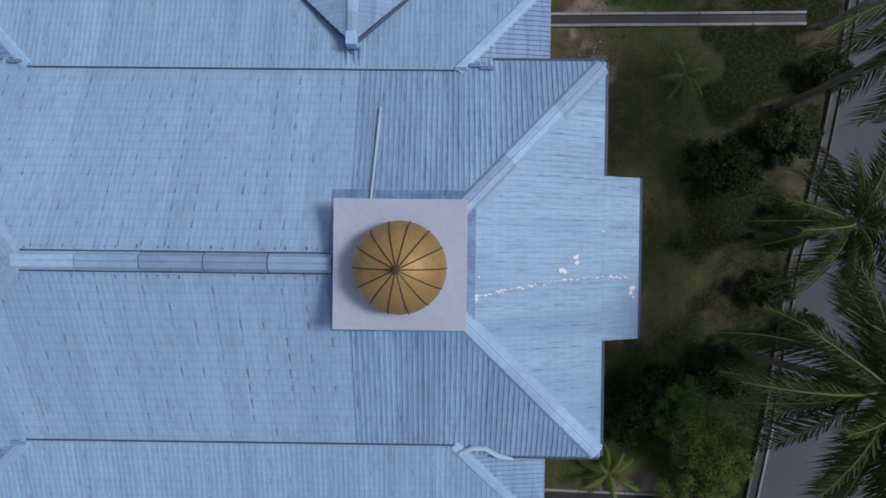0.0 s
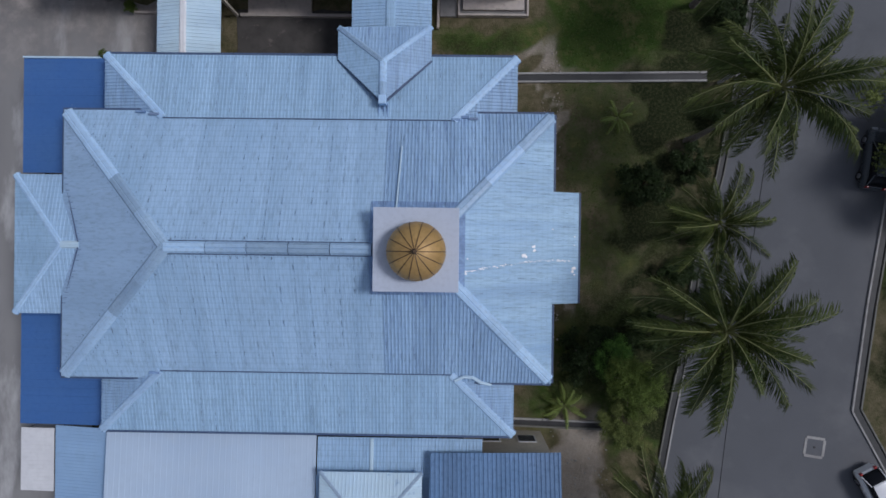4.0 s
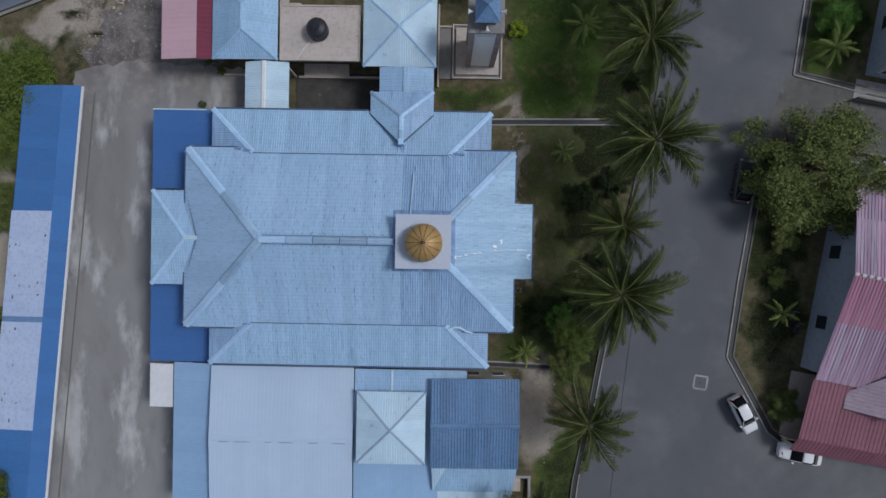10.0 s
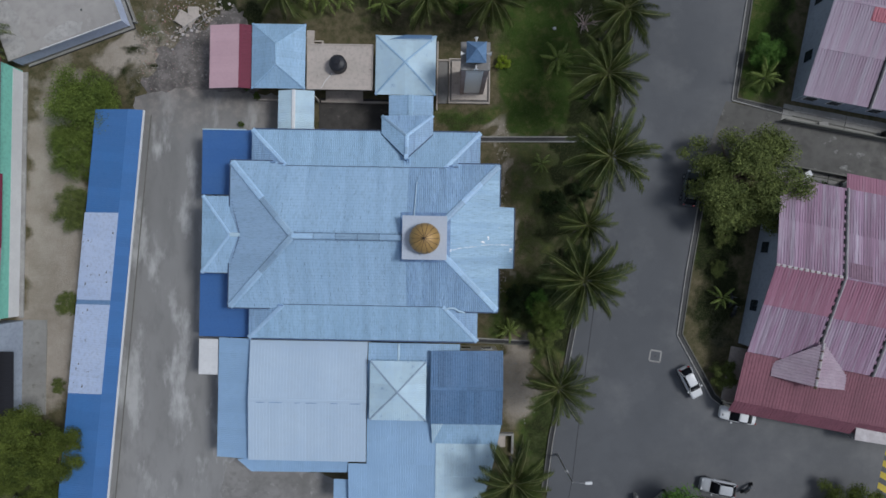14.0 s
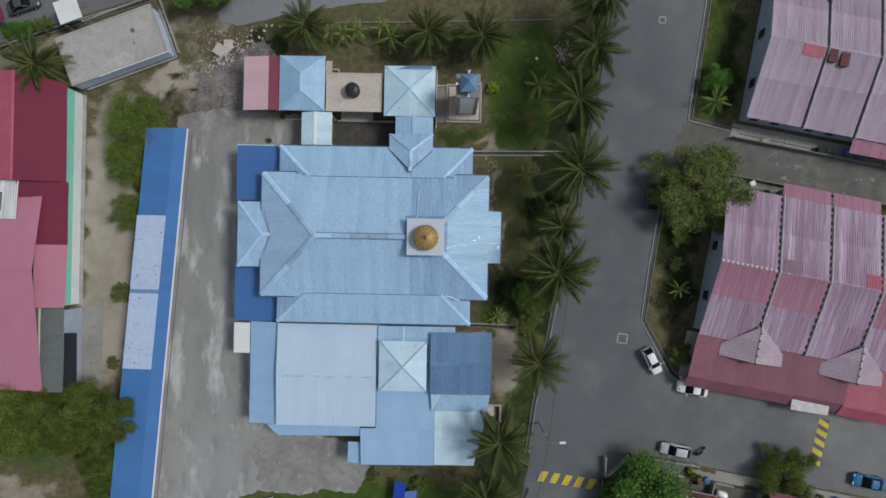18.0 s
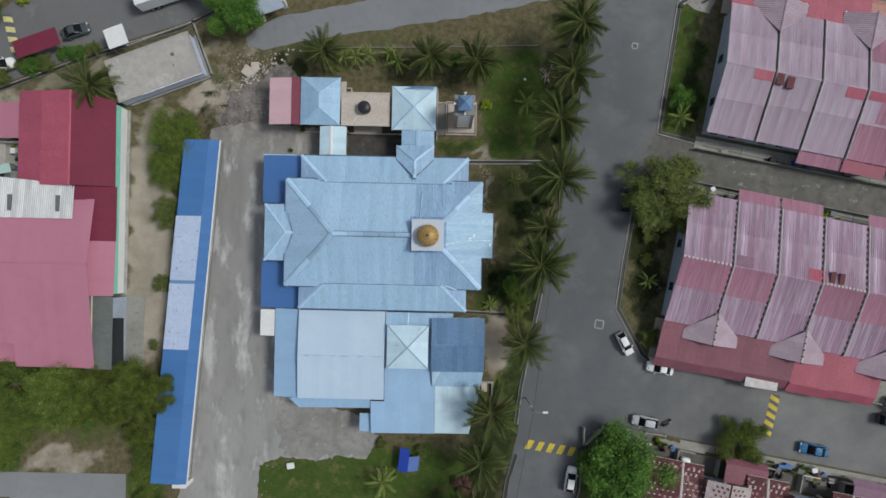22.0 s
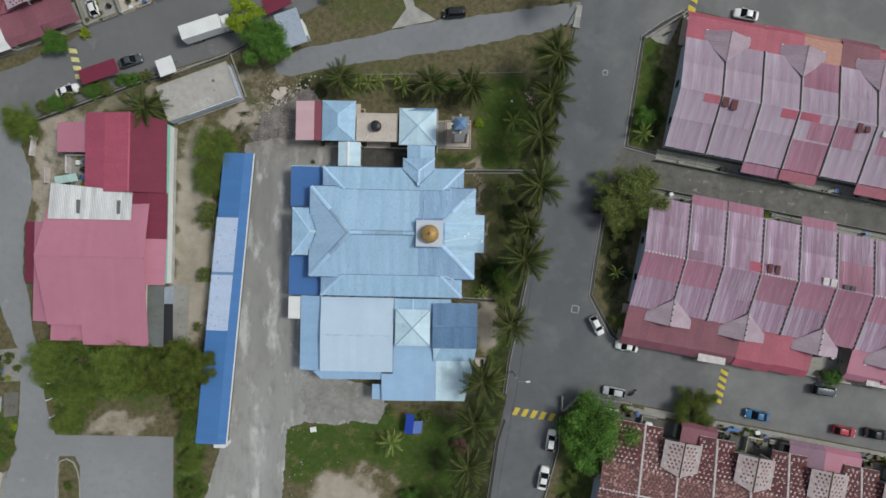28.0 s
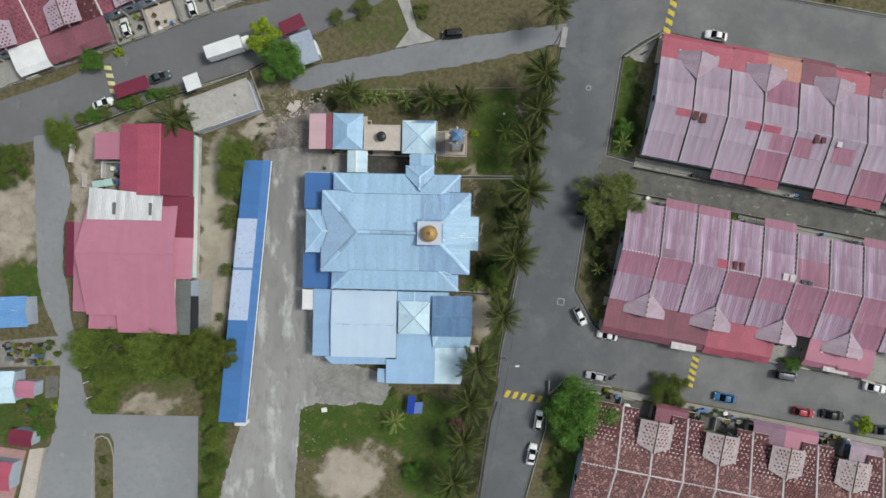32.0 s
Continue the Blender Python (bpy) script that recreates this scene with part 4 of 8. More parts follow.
# lower roofs along both sides
for s, y_out, y_in in ((1, 7.95, 4.1), (-1, -14.0, -10.33)):
    lw, le, zl, zt = -18.5, 5.55, 4.6, 5.36
    a, b, c, d = (lw, y_out, zl), (le, y_out, zl), (1.9, y_in, zt), (-14.7, y_in, zt)
    if s > 0:
        v0, v1, vx = -4.9, 0.5, -2.2
    sheets([a, b, c, d], M["blue_low"], mosque, seed=11 + s, **roof_kw)
    sheets([a, (lw, y_in, zl + 0.02), d], M["blue_old"], mosque, seed=14 + s, **{**roof_kw, "height": 0.045})
    sheets([b, c, (le, y_in, zl + 0.02)], M["blue_old"], mosque, seed=17 + s, **{**roof_kw, "height": 0.045})
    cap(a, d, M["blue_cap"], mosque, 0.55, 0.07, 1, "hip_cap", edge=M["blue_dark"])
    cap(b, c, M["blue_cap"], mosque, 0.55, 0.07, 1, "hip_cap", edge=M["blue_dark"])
    part("flashing", box(-14.7, y_in - 0.03, zt - 0.06, 1.9, y_in + 0.03, zt + 0.03, 0.008), M["blue_dark"], mosque)
    part("gutter", box(lw, y_out - 0.02 if s > 0 else y_out - 0.16, zl - 0.18, le, y_out + 0.16 if s > 0 else y_out + 0.02, zl - 0.04, 0.02), M["blue_dark"], mosque)
# rows of dark fixing screws and stained lap marks on the long slopes
def fixings(name, x0, x1, y_eave, z_eave, y_top, z_top, dx, dy, seed, inset, swap=False):
    """Dark heads and short rust marks in rows; inset: how far the slope narrows at its two ends."""
    rng = random.Random(seed)
    verts, faces = [], []
    run = abs(y_top - y_eave)
    sgn = 1 if y_top > y_eave else -1
    for i in range(int((x1 - x0) / dx)):
        x = x0 + (i + 0.5) * dx
        strength = rng.uniform(0.45, 1.0)
        for j in range(int(run / dy)):
            f = (j + 0.5) * dy / run
            xa = x + (rng.random() - 0.5) * 0.03
            if not (x0 + inset[0] * f < xa < x1 - inset[1] * f) or rng.random() > strength:
                continue
            y, z = y_eave + sgn * run * f, z_eave + (z_top - z_eave) * f + 0.04
            w, l = rng.uniform(0.004, 0.008), rng.uniform(0.03, 0.22)
            zl = (z_top - z_eave) / run * l * sgn
            k = len(verts)
            verts += [(xa - w, y - l, z - zl), (xa + w, y - l, z - zl), (xa + w, y + l, z + zl), (xa - w, y + l, z + zl), (xa, y - l * 0.6, z - zl + 0.02), (xa, y + l * 0.6, z + zl + 0.02)]
            faces += [(k, k + 1, k + 4), (k + 1, k + 2, k + 5, k + 4), (k + 2, k + 3, k + 5), (k + 3, k, k + 4, k + 5)]
    if swap:
        verts = [(b, a, c) for a, b, c in verts]
    return tagged(raw(name, verts, faces, M["blue_rust"], mosque), kind="stuff")


fixings("roof_screws", EW, EE, EN, EZ, RY, RZ, 0.8, 0.62, 1, (7.3, 7.4))
fixings("roof_screws", EW, EE, ES, EZ, RY, RZ, 0.8, 0.62, 2, (7.3, 7.4))
fixings("roof_screws", -18.5, 5.55, 7.95, 4.6, 4.1, 5.36, 0.8, 0.45, 3, (3.8, 3.65))
fixings("roof_screws", -18.5, 5.55, -14.0, 4.6, -10.33, 5.36, 0.8, 0.45, 4, (3.8, 3.65))
fixings("roof_screws", ES, EN, EE, EZ, EA[0], RZ, 0.8, 0.75, 5, (7.6, 7.6), True)
fixings("roof_screws", -6.25, 0.15, EE + 1.6, pz, EE, EZ, 0.8, 0.5, 7, (0, 0), True)
fixings("roof_screws", ES, EN, EW, EZ, WA[0], RZ, 1.6, 0.9, 6, (7.6, 7.6), True)
# shadows at the rib ends, put in as short dark marks along both edges of the hip caps
def rib_end_shadows(p, q, seed, n):
    rng = random.Random(seed)
    verts, faces = [], []
    p, q = Vector(p), Vector(q)
    d = (q - p).normalized()
    side = d.cross(Vector((0, 0, 1))).normalized()
    for k in range(n):
        c = p.lerp(q, (k + 0.5) / n)
        for sg in (-1, 1):
            if rng.random() < 0.25:
                continue
            o = c + side * sg * 0.46 + Vector((0, 0, -0.46 * 0.27 + 0.05))
            ln = rng.uniform(0.03, 0.14)
            v = Vector((0, 1 if (sg > 0) == (side.y > 0) else -1, 0)) if abs(side.y) > 0.3 and rng.random() < 0.8 else side * sg
            w = d * 0.022
            t = o + v * ln + Vector((0, 0, -ln * 0.3))
            i = len(verts)
            verts += [o - w, o + w, t + w, t - w, (o + t) / 2 + Vector((0, 0, 0.015))]
            faces += [(i, i + 1, i + 4), (i + 1, i + 2, i + 4), (i + 2, i + 3, i + 4), (i + 3, i, i + 4)]
    tagged(raw("rib_end", verts, faces, M["blue_rust"], mosque), kind="stuff")


for k, (c, a) in enumerate(((NW, WA), (SW, WA))):
    rib_end_shadows(c, a, 60 + k, 44)
rib_end_shadows(WA, (-2.3, RY, RZ), 66, 30)
# ragged flashings where the lower roofs meet the big eaves
for k, (x, y, w, c) in enumerate(((2.0, 4.15, 0.5, "blue_stain"), (2.5, 4.3, 0.4, "blue_stain"), (3.0, 4.2, 0.5, "blue_rust"), (-15.2, 4.3, 0.6, "blue_rust"), (-16.0, 4.45, 0.5, "blue_stain"), (-15.0, -10.45, 0.6, "blue_stain"))):
    part("flashing", box(x - w / 2, y - 0.07, 5.1, x + w / 2, y + 0.07, 5.42, 0.02), M[c], mosque)
part("flashing", tube([(2.1, -10.65, 5.4), (2.6, -10.42, 5.42), (3.1, -10.45, 5.36), (3.6, -10.75, 5.3), (4.2, -10.9, 5.22)], [0.09, 0.1, 0.1, 0.1, 0.06], 6), M["pale"], mosque, "bent pale strip of flashing")
for k in (0, 2, 3, 5):
    part("lap_end", box(-2.42 + k * 0.1, 4.2 + ((k * 7) % 5) * 0.13, 5.1, -2.38 + k * 0.1, 5.0, 5.33), M["blue_stain"], mosque)
part("vent_box", box(-2.36, 4.9, 5.3, -1.94, 5.4, 5.86, 0.04), M["blue_cap"], mosque)
# stained metal aprons where the tower comes through the roof
gr = (RZ - EZ) / (EN - RY)


def apron(pts):
    sheets([(x, y, z + 0.05) for x, y, z in pts], M["blue_stain"], mosque, "tower_apron", width=0.8, rib=0.2, height=0.02, seed=29, rib_width=0.07)


for sg in (1, -1):
    a0, a1 = RY + sg * 1.9, RY + sg * (2.5 + 0.1 * sg)
    apron([(-2.5, a0, RZ - gr * abs(a0 - RY)), (1.95, a0, RZ - gr * abs(a0 - RY)), (2.2, a1, RZ - gr * abs(a1 - RY)), (-2.5, a1, RZ - gr * abs(a1 - RY))])
    apron([(-2.5, RY + sg * 0.35, RZ - gr * 0.35), (-2.1, RY + sg * 0.35, RZ - gr * 0.35), (-2.1, a1, RZ - gr * abs(a1 - RY)), (-2.5, a1, RZ - gr * abs(a1 - RY))])
apron([(1.9, RY - 1.9, RZ + slope_e * 1.7), (1.9, RY + 1.9, RZ + slope_e * 1.7), (2.55, RY + 2.2, RZ + slope_e * 2.35), (2.55, RY - 2.2, RZ + slope_e * 2.35)])
# hipped roof over the north porch
na = (-2.15, 7.3, 5.72)
nb = (-2.15, 5.0, 5.72)
sheets([(-4.85, 9.55, 4.8), (0.55, 9.65, 4.8), na], M["blue_old"], mosque, seed=21, **roof_kw)
sheets([(-4.85, 9.55, 4.8), na, nb, (-4.85, 7.7, 4.8)], M["blue_low"], mosque, seed=22, **roof_kw)
sheets([(0.55, 9.65, 4.8), (0.55, 7.7, 4.8), nb, na], M["blue_old"], mosque, seed=23, **roof_kw)
for c in ((-4.85, 9.55, 4.8), (0.55, 9.65, 4.8)):
    cap(c, na, M["blue_cap"], mosque, 0.35, 0.06, 1, "hip_cap")
cap(na, nb, M["blue_cap"], mosque, 0.45, 0.08, 2)
for c in ((-4.85, 7.7, 4.84), (0.55, 7.7, 4.84)):
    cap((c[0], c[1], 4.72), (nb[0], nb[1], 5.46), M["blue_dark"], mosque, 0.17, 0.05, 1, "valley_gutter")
# hipped roof over the west porch
wa, wb = (-20.3, -3.2, 5.6), (-19.35, -3.2, 5.6)
pw, pn, ps, pe = -23.5, 0.85, -7.2, 4.9
sheets([(pw, pn, pe), (pw, ps, pe), wa], M["blue_low"], mosque, seed=24, **roof_kw)
for y, sd in ((pn, 25), (ps, 26)):
    sheets([(pw, y, pe), wa, wb, (EW + 0.1, -3.2 + (y + 3.2) * 0.56, 5.2), (EW + 0.1, y, pe)], M["blue"], mosque, seed=sd, **roof_kw)
    cap((pw, y, pe), wa, M["blue_cap"], mosque, 0.4, 0.07, 1, "hip_cap", edge=M["blue_stain"])
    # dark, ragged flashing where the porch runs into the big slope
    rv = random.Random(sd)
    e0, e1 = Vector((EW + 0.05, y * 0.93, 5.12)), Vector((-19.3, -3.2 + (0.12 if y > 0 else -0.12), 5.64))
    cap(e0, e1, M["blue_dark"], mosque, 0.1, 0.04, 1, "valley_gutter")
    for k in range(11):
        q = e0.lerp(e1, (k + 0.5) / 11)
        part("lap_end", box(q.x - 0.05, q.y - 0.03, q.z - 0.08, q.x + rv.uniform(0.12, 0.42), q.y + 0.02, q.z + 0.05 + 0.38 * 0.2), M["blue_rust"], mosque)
cap(wa, (-19.25, -3.2, 5.6), M["pale"], mosque, 0.5, 0.1)
# flat deep blue canopies in the corners
for y0, y1 in ((1.15, 8.1), (-14.15, -7.35)):
    sheets([(-24.35, y0, 3.25), (-18.6, y0, 3.45), (-18.6, y1, 3.45), (-24.35, y1, 3.25)], M["blue_deep"], mosque, "canopy_sheet", width=1.0, rib=0.5, height=0.012, seed=27, lap=0.006)
    for y in (y0 + 0.2, y1 - 0.2):
        part("post", tube([(-24.1, y, 0), (-24.1, y, 3.22)], [0.06, 0.06], 8), M["pole"], mosque)
part("fascia", box(-24.3, 8.1, 3.2, -19.6, 8.2, 3.42), M["pale"], mosque)
for ga, gb in (((EW - 0.12, EN + 0.02), (EE, EN + 0.14)), ((EW - 0.12, ES - 0.14), (EE, ES - 0.02)), ((EW - 0.14, ES), (EW - 0.02, EN)), ((EE + 0.02, 0.2), (EE + 0.14, EN)), ((EE + 0.02, ES), (EE + 0.14, -6.3)), ((EE + 1.6, -6.25), (EE + 1.74, 0.15))):
    z = pz if ga[0] > EE + 1 else EZ
    part("gutter", box(*ga, z - 0.22, *gb, z - 0.07, 0.015), M["blue_dark"], mosque)
walls(EW + 0.6, ES + 0.6, EE - 0.3, EN - 0.6, 5.0, M["cream"], mosque, 8)
walls(-18, 4.4, 5.2, 7.5, 4.5, M["cream"], mosque, 7, 0.2)
walls(-18, -13.6, 5.2, -10.6, 4.5, M["cream"], mosque, 7, 0.2)
walls(6.8, -6.0, 9.0, -0.1, 4.3, M["cream"], mosque, 0, 0.1)
# the tower, its slab and the ribbed dome
tx, ty = 0.0, -3.24
part("tower_wall", box(tx - 2.0, ty - 2.0, 6.2, tx + 2.0, ty + 2.0, 8.25, 0.03), M["tower"], mosque)
slab_part = part("tower_slab", box(tx - 2.2, ty - 2.16, 8.25, tx + 2.2, ty + 2.16, 8.5, 0.03), M["tower"], mosque, "pale grey plaster roof slab of the tower")
tx, ty = tx + 0.04, ty - 0.08
dome_r, dome_z, seg = 1.5, 8.5, 14
for k in range(seg):
    bm = bmesh.new()
    rows = []
    for i in range(11):
        f = i / 10 * math.pi / 2
        r, z = dome_r * math.cos(f) * (1 + 0.05 * math.sin(2 * f)), 0.25 + 1.55 * math.sin(f)
        r = max(r, 0.05)
        rows.append([bm.verts.new((tx + r * math.cos(2 * math.pi * (k + j / 4) / seg) * (1 - 0.012 * (j in (0, 4))), ty + r * math.sin(2 * math.pi * (k + j / 4) / seg) * (1 - 0.012 * (j in (0, 4))), dome_z + z)) for j in range(5)])
    for a, b in zip(rows, rows[1:]):
        for j in range(4):
            bm.faces.new((a[j], a[j + 1], b[j + 1], b[j])).smooth = True
    part("dome_panel", bm, M["gold"], mosque, "brushed golden metal panel")
    pts = []
    for i in range(11):
        f = i / 10 * math.pi / 2
        r, z = dome_r * math.cos(f) * (1 + 0.05 * math.sin(2 * f)) + 0.005, 0.25 + 1.55 * math.sin(f) + 0.005
        pts.append((tx + r * math.cos(2 * math.pi * k / seg), ty + r * math.sin(2 * math.pi * k / seg), dome_z + z))
    part("dome_rib", tube(pts, [0.022] * 11, 5), M["rib"], mosque)
part("dome_drum", tube([(tx, ty, 8.48), (tx, ty, 8.75)], [1.46, 1.46], 28), M["gold"], mosque)
part("finial", tube([(tx, ty, 10.25), (tx, ty, 10.4), (tx, ty, 10.48), (tx, ty, 10.6), (tx, ty, 10.66), (tx, ty, 11.1)], [0.1, 0.13, 0.05, 0.09, 0.03, 0.015], 10), M["rib"], mosque)
part("downpipe", tube([(-1.15, -1.2, 7.35), (-1.05, 0.9, 6.6), (-0.98, 2.5, 6.02)], [0.045] * 3, 6), M["pale"], mosque, "bleached white pipe lying on the roof")

rr = random.Random(4)
verts, faces = [], []


def splash(x, y, r):
    """A flat white bird splash that follows the east slope."""
    k = len(verts)
    z = EZ + (x - EE) * slope_e
    for i in range(7):
        a, q = i * 0.9, r * rr.uniform(0.6, 1.3)
        verts.append((x + q * math.cos(a), y + q * math.sin(a) * 0.8, z + q * math.cos(a) * slope_e + 0.042))
    verts.append((x, y, z + 0.05))
    faces.extend((k + i, k + (i + 1) % 7, k + 7) for i in range(7))


for i in range(95):
    f = i / 94
    splash(2.4 + 6.5 * f, -4.4 + 0.62 * min(1, f * 1.5) + rr.uniform(-0.05, 0.05), rr.uniform(0.015, 0.06) if rr.random() < 0.75 else 0.01)
for x, y, r in ((5.85, -3.5, 0.16), (6.0, -3.56, 0.1), (6.45, -3.0, 0.13), (6.5, -3.2, 0.1), (8.9, -4.2, 0.15), (8.85, -4.4, 0.12), (8.95, -4.6, 0.06), (2.6, -4.5, 0.07), (2.7, -3.7, 0.05), (8.95, -2.9, 0.05), (8.95, -2.4, 0.05), (7.6, -2.0, 0.05)):
    splash(x, y, r)
tagged(raw("bird_splash", verts, faces, M["tile_white"], mosque, "dotted trail of white bird splashes"), kind="stuff")

# ---- covered links and outbuildings to the north ----
link = thing("covered_walkway", -14.3, 10.5, 0, 0, "short walkway under a bleached pale blue gabled roof", "walkway", "covered walkways")
for x0, x1 in ((-16.25, -14.5), (-12.35, -14.5)):
    sheets([(x0, 8.3, 3.2), (x1, 8.3, 3.6), (x1, 12.5, 3.6), (x0, 12.5, 3.2)], M["pale"], link, width=0.8, rib=0.2, seed=31)
cap((-14.5, 8.3, 3.62), (-14.5, 12.5, 3.62), M["white"], link, 0.45, 0.05)
for x in (-16, -12.6):
    for y in (8.6, 12.2):
        part("post", box(x - 0.08, y - 0.08, 0, x + 0.08, y + 0.08, 3.15), M["cream"], link)
link2 = thing("covered_walkway", -1.9, 10.8, 0, 0, "short walkway under a light blue low gabled roof", "walkway", "covered walkways")
for x0, x1 in ((-4.2, -1.9), (0.5, -1.9)):
    sheets([(x0, 9.6, 4.1), (x1, 9.6, 4.4), (x1, 11.9, 4.4), (x0, 11.9, 4.1)], M["blue"], link2, width=0.8, rib=0.2, seed=32)
cap((-1.9, 9.6, 4.42), (-1.9, 11.9, 4.42), M["blue_low"], link2, 0.7, 0.04)
walls(-4.0, 9.7, 0.3, 12.0, 4.0, M["cream"], link2, 0, 0.1)

store = thing("store_room", -21.4, 16, 0, 0, "small store under a two-tone pink and crimson metal roof", "store")
sheets([(-23.7, 12.6, 3.3), (-20.4, 12.6, 3.75), (-20.4, 19.4, 3.75), (-23.7, 19.4, 3.3)], M["pink"], store, width=0.8, rib=0.4, height=0.015, seed=33)
sheets([(-20.4, 12.6, 3.75), (-19.1, 12.6, 3.4), (-19.1, 19.4, 3.4), (-20.4, 19.4, 3.75)], M["crimson"], store, width=0.8, rib=0.4, height=0.015, seed=34)
walls(-23.5, 13.5, -19.3, 19.2, 3.3, M["cream"], store, 1, 0.2)

annex = thing("annex", -16.2, 16, 0, 0, "small annex under a light blue hipped metal roof", "annex", "annexes")
hip(-19.05, 12.6, -13.3, 19.5, 3.6, 4.7, M["blue_low"], annex, ((-16.15, 14.9), (-16.15, 17.0)), width=0.8, rib=0.2, seed=35)
walls(-18.8, 13.7, -13.6, 19.2, 3.5, M["cream"], annex, 2, 0.2)
annex2 = thing("annex", -2.5, 15.1, 0, 0, "small annex under a light blue pyramid roof", "annex", "annexes")
hip(-5.7, 12.0, 0.7, 18.3, 4.0, 5.1, M["pale"], annex2, width=0.8, rib=0.2, seed=36)
sheets([(-5.0, 17.6, 4.2), (0.2, 17.6, 4.2), (0.3, 18.35, 4.07), (-2.6, 18.35, 4.07)], M["blue_steel"], annex2, "patch_sheet", width=0.8, rib=0.2, seed=37)
walls(-5.4, 13.1, 0.4, 18.0, 3.95, M["cream"], annex2, 2, 0.2)
surface("pavement", rough([(-12.6, 8.0), (-4.0, 8.0), (-4.0, 12.6), (-12.6, 12.6)], 0.08, 0.7, 15), 0.03, M["court"], "dark concrete court between the covered walkways", "court")
for kx, ky, kx1, ky1 in ((-12.3, 12.05, -4.4, 12.25), (0.72, 11.4, 0.88, 19.15), (0.88, 16.98, 2.05, 17.12), (-13.25, 18.9, -12.2, 19.05), (-12.35, 17.6, -12.2, 18.9), (-19.5, 12.2, -16.4, 12.34)):
    part("ledge", box(kx, ky, -0.1, kx1, ky1, 0.3, 0.02), M["slab"], tagged(new("kerb"), "pale pinkish concrete ledge beside the annexes", "kerb", kind="structure"))
wash = thing("washroom_block", -9.6, 15, 0, 0, "flat-roofed washroom with a stained sandy concrete slab", "washroom")
part("roof_slab", box(-13.15, 12.6, 3.2, -6.05, 17.5, 3.42, 0.03), M["slab"], wash)
for a in ((-13.15, 12.6, -6.05, 12.72), (-13.15, 17.38, -6.05, 17.5), (-13.15, 12.72, -13.03, 17.38), (-6.17, 12.72, -6.05, 17.38)):
    part("parapet", box(a[0], a[1], 3.42, a[2], a[3], 3.5), M["slab"], wash)
walls(-13.0, 13.5, -6.2, 17.3, 3.2, M["cream"], wash, 2, 0.15)
part("step", box(-11.8, 12.2, 0, -7.6, 13.4, 0.25, 0.03), M["slab"], wash)
part("rear_slab", box(-13.4, 17.5, 2.6, -12.6, 19.2, 2.75), M["slab"], wash)
tank = thing("water_tank", -9.7, 15.15, 3.42, 0, "round black plastic water tank on the concrete roof", "water tank")
part("tank_body", tube([(0, 0, 0), (0, 0, 0.1), (0, 0, 0.95), (0, 0, 1.15), (0, 0, 1.28)], [0.84, 0.9, 0.9, 0.74, 0.34], 24), M["tank"], tank, here=True)
part("lid", tube([(0, 0, 1.27), (0, 0, 1.36)], [0.3, 0.27], 16), M["tank"], tank, here=True)
part("hoop", tube([(0, 0, 0.45), (0, 0, 0.53)], [0.92, 0.92], 24), M["tank"], tank, here=True)
part("pipe", tube([(-0.6, -0.6, 0.03), (-1.4, -1.6, 0.03), (-1.9, -2.4, 0.03)], [0.03] * 3, 6), M["white"], tank, here=True)

minaret = thing("minaret", 4.7, 14.5, 0, 0, "small minaret with pinkish piers, white panels and a blue cap", "minaret")
part("path_slab", box(0.92, 12.2, -0.1, 2.05, 16.95, 0.12, 0.02), M["yard_dark"], minaret, "worn grey concrete path beside the plinth")
part("plinth", box(2.2, 12.35, -0.1, 6.65, 17.1, 0.16, 0.01), M["yard_dark"], minaret, "worn brown gutter round the plinth")
part("plinth_edge", joined(box(2.1, 12.2, -0.1, 6.75, 12.32, 0.34), box(2.1, 17.13, -0.1, 6.75, 17.25, 0.34), box(2.1, 12.32, -0.1, 2.22, 17.13, 0.34), box(6.63, 12.32, -0.1, 6.75, 17.13, 0.34)), M["slab"], minaret)
part("plinth_step", box(2.42, 12.55, 0.1, 6.43, 16.9, 0.4, 0.03), M["slab"], minaret)
mx0, mx1, my0, my1 = 3.35, 6.0, 13.2, 15.75
for x in (mx0, mx1 - 0.45):
    for y in (my0, my1 - 0.45):
        part("pier", box(x, y, 0.4, x + 0.45, y + 0.45, 8.7, 0.03), M["pier"], minaret)
part("shaft", box(mx0 + 0.3, my0 + 0.15, 0.4, mx1 - 0.3, my1 - 0.15, 8.6), M["tile_white"], minaret)
part("grille", box(mx0 + 0.6, my0 + 0.1, 7.6, mx1 - 0.6, my0 + 0.2, 8.3, 0.02), M["white"], minaret, "white grille over the top panel")
part("gallery", box(mx0 - 0.1, my0 - 0.1, 8.7, mx1 + 0.1, my1 + 0.1, 8.95, 0.03), M["yard_dark"], minaret)
part("belfry", box(4.0, 13.75, 8.95, 5.4, 15.2, 10.1, 0.02), M["grey"], minaret)
ca = (4.7, 14.45, 11.0)
c4 = [(3.75, 13.45, 10.1), (5.65, 13.45, 10.1), (5.65, 15.45, 10.1), (3.75, 15.45, 10.1)]
for i in range(4):
    sheets([c4[i], c4[(i + 1) % 4], ca], M["blue_steel"], minaret, "cap_sheet", width=2.5, rib=0.3, height=0.015, seed=40 + i)
    cap(c4[i], ca, M["blue_steel"], minaret, 0.12, 0.03, 1, "hip_cap")
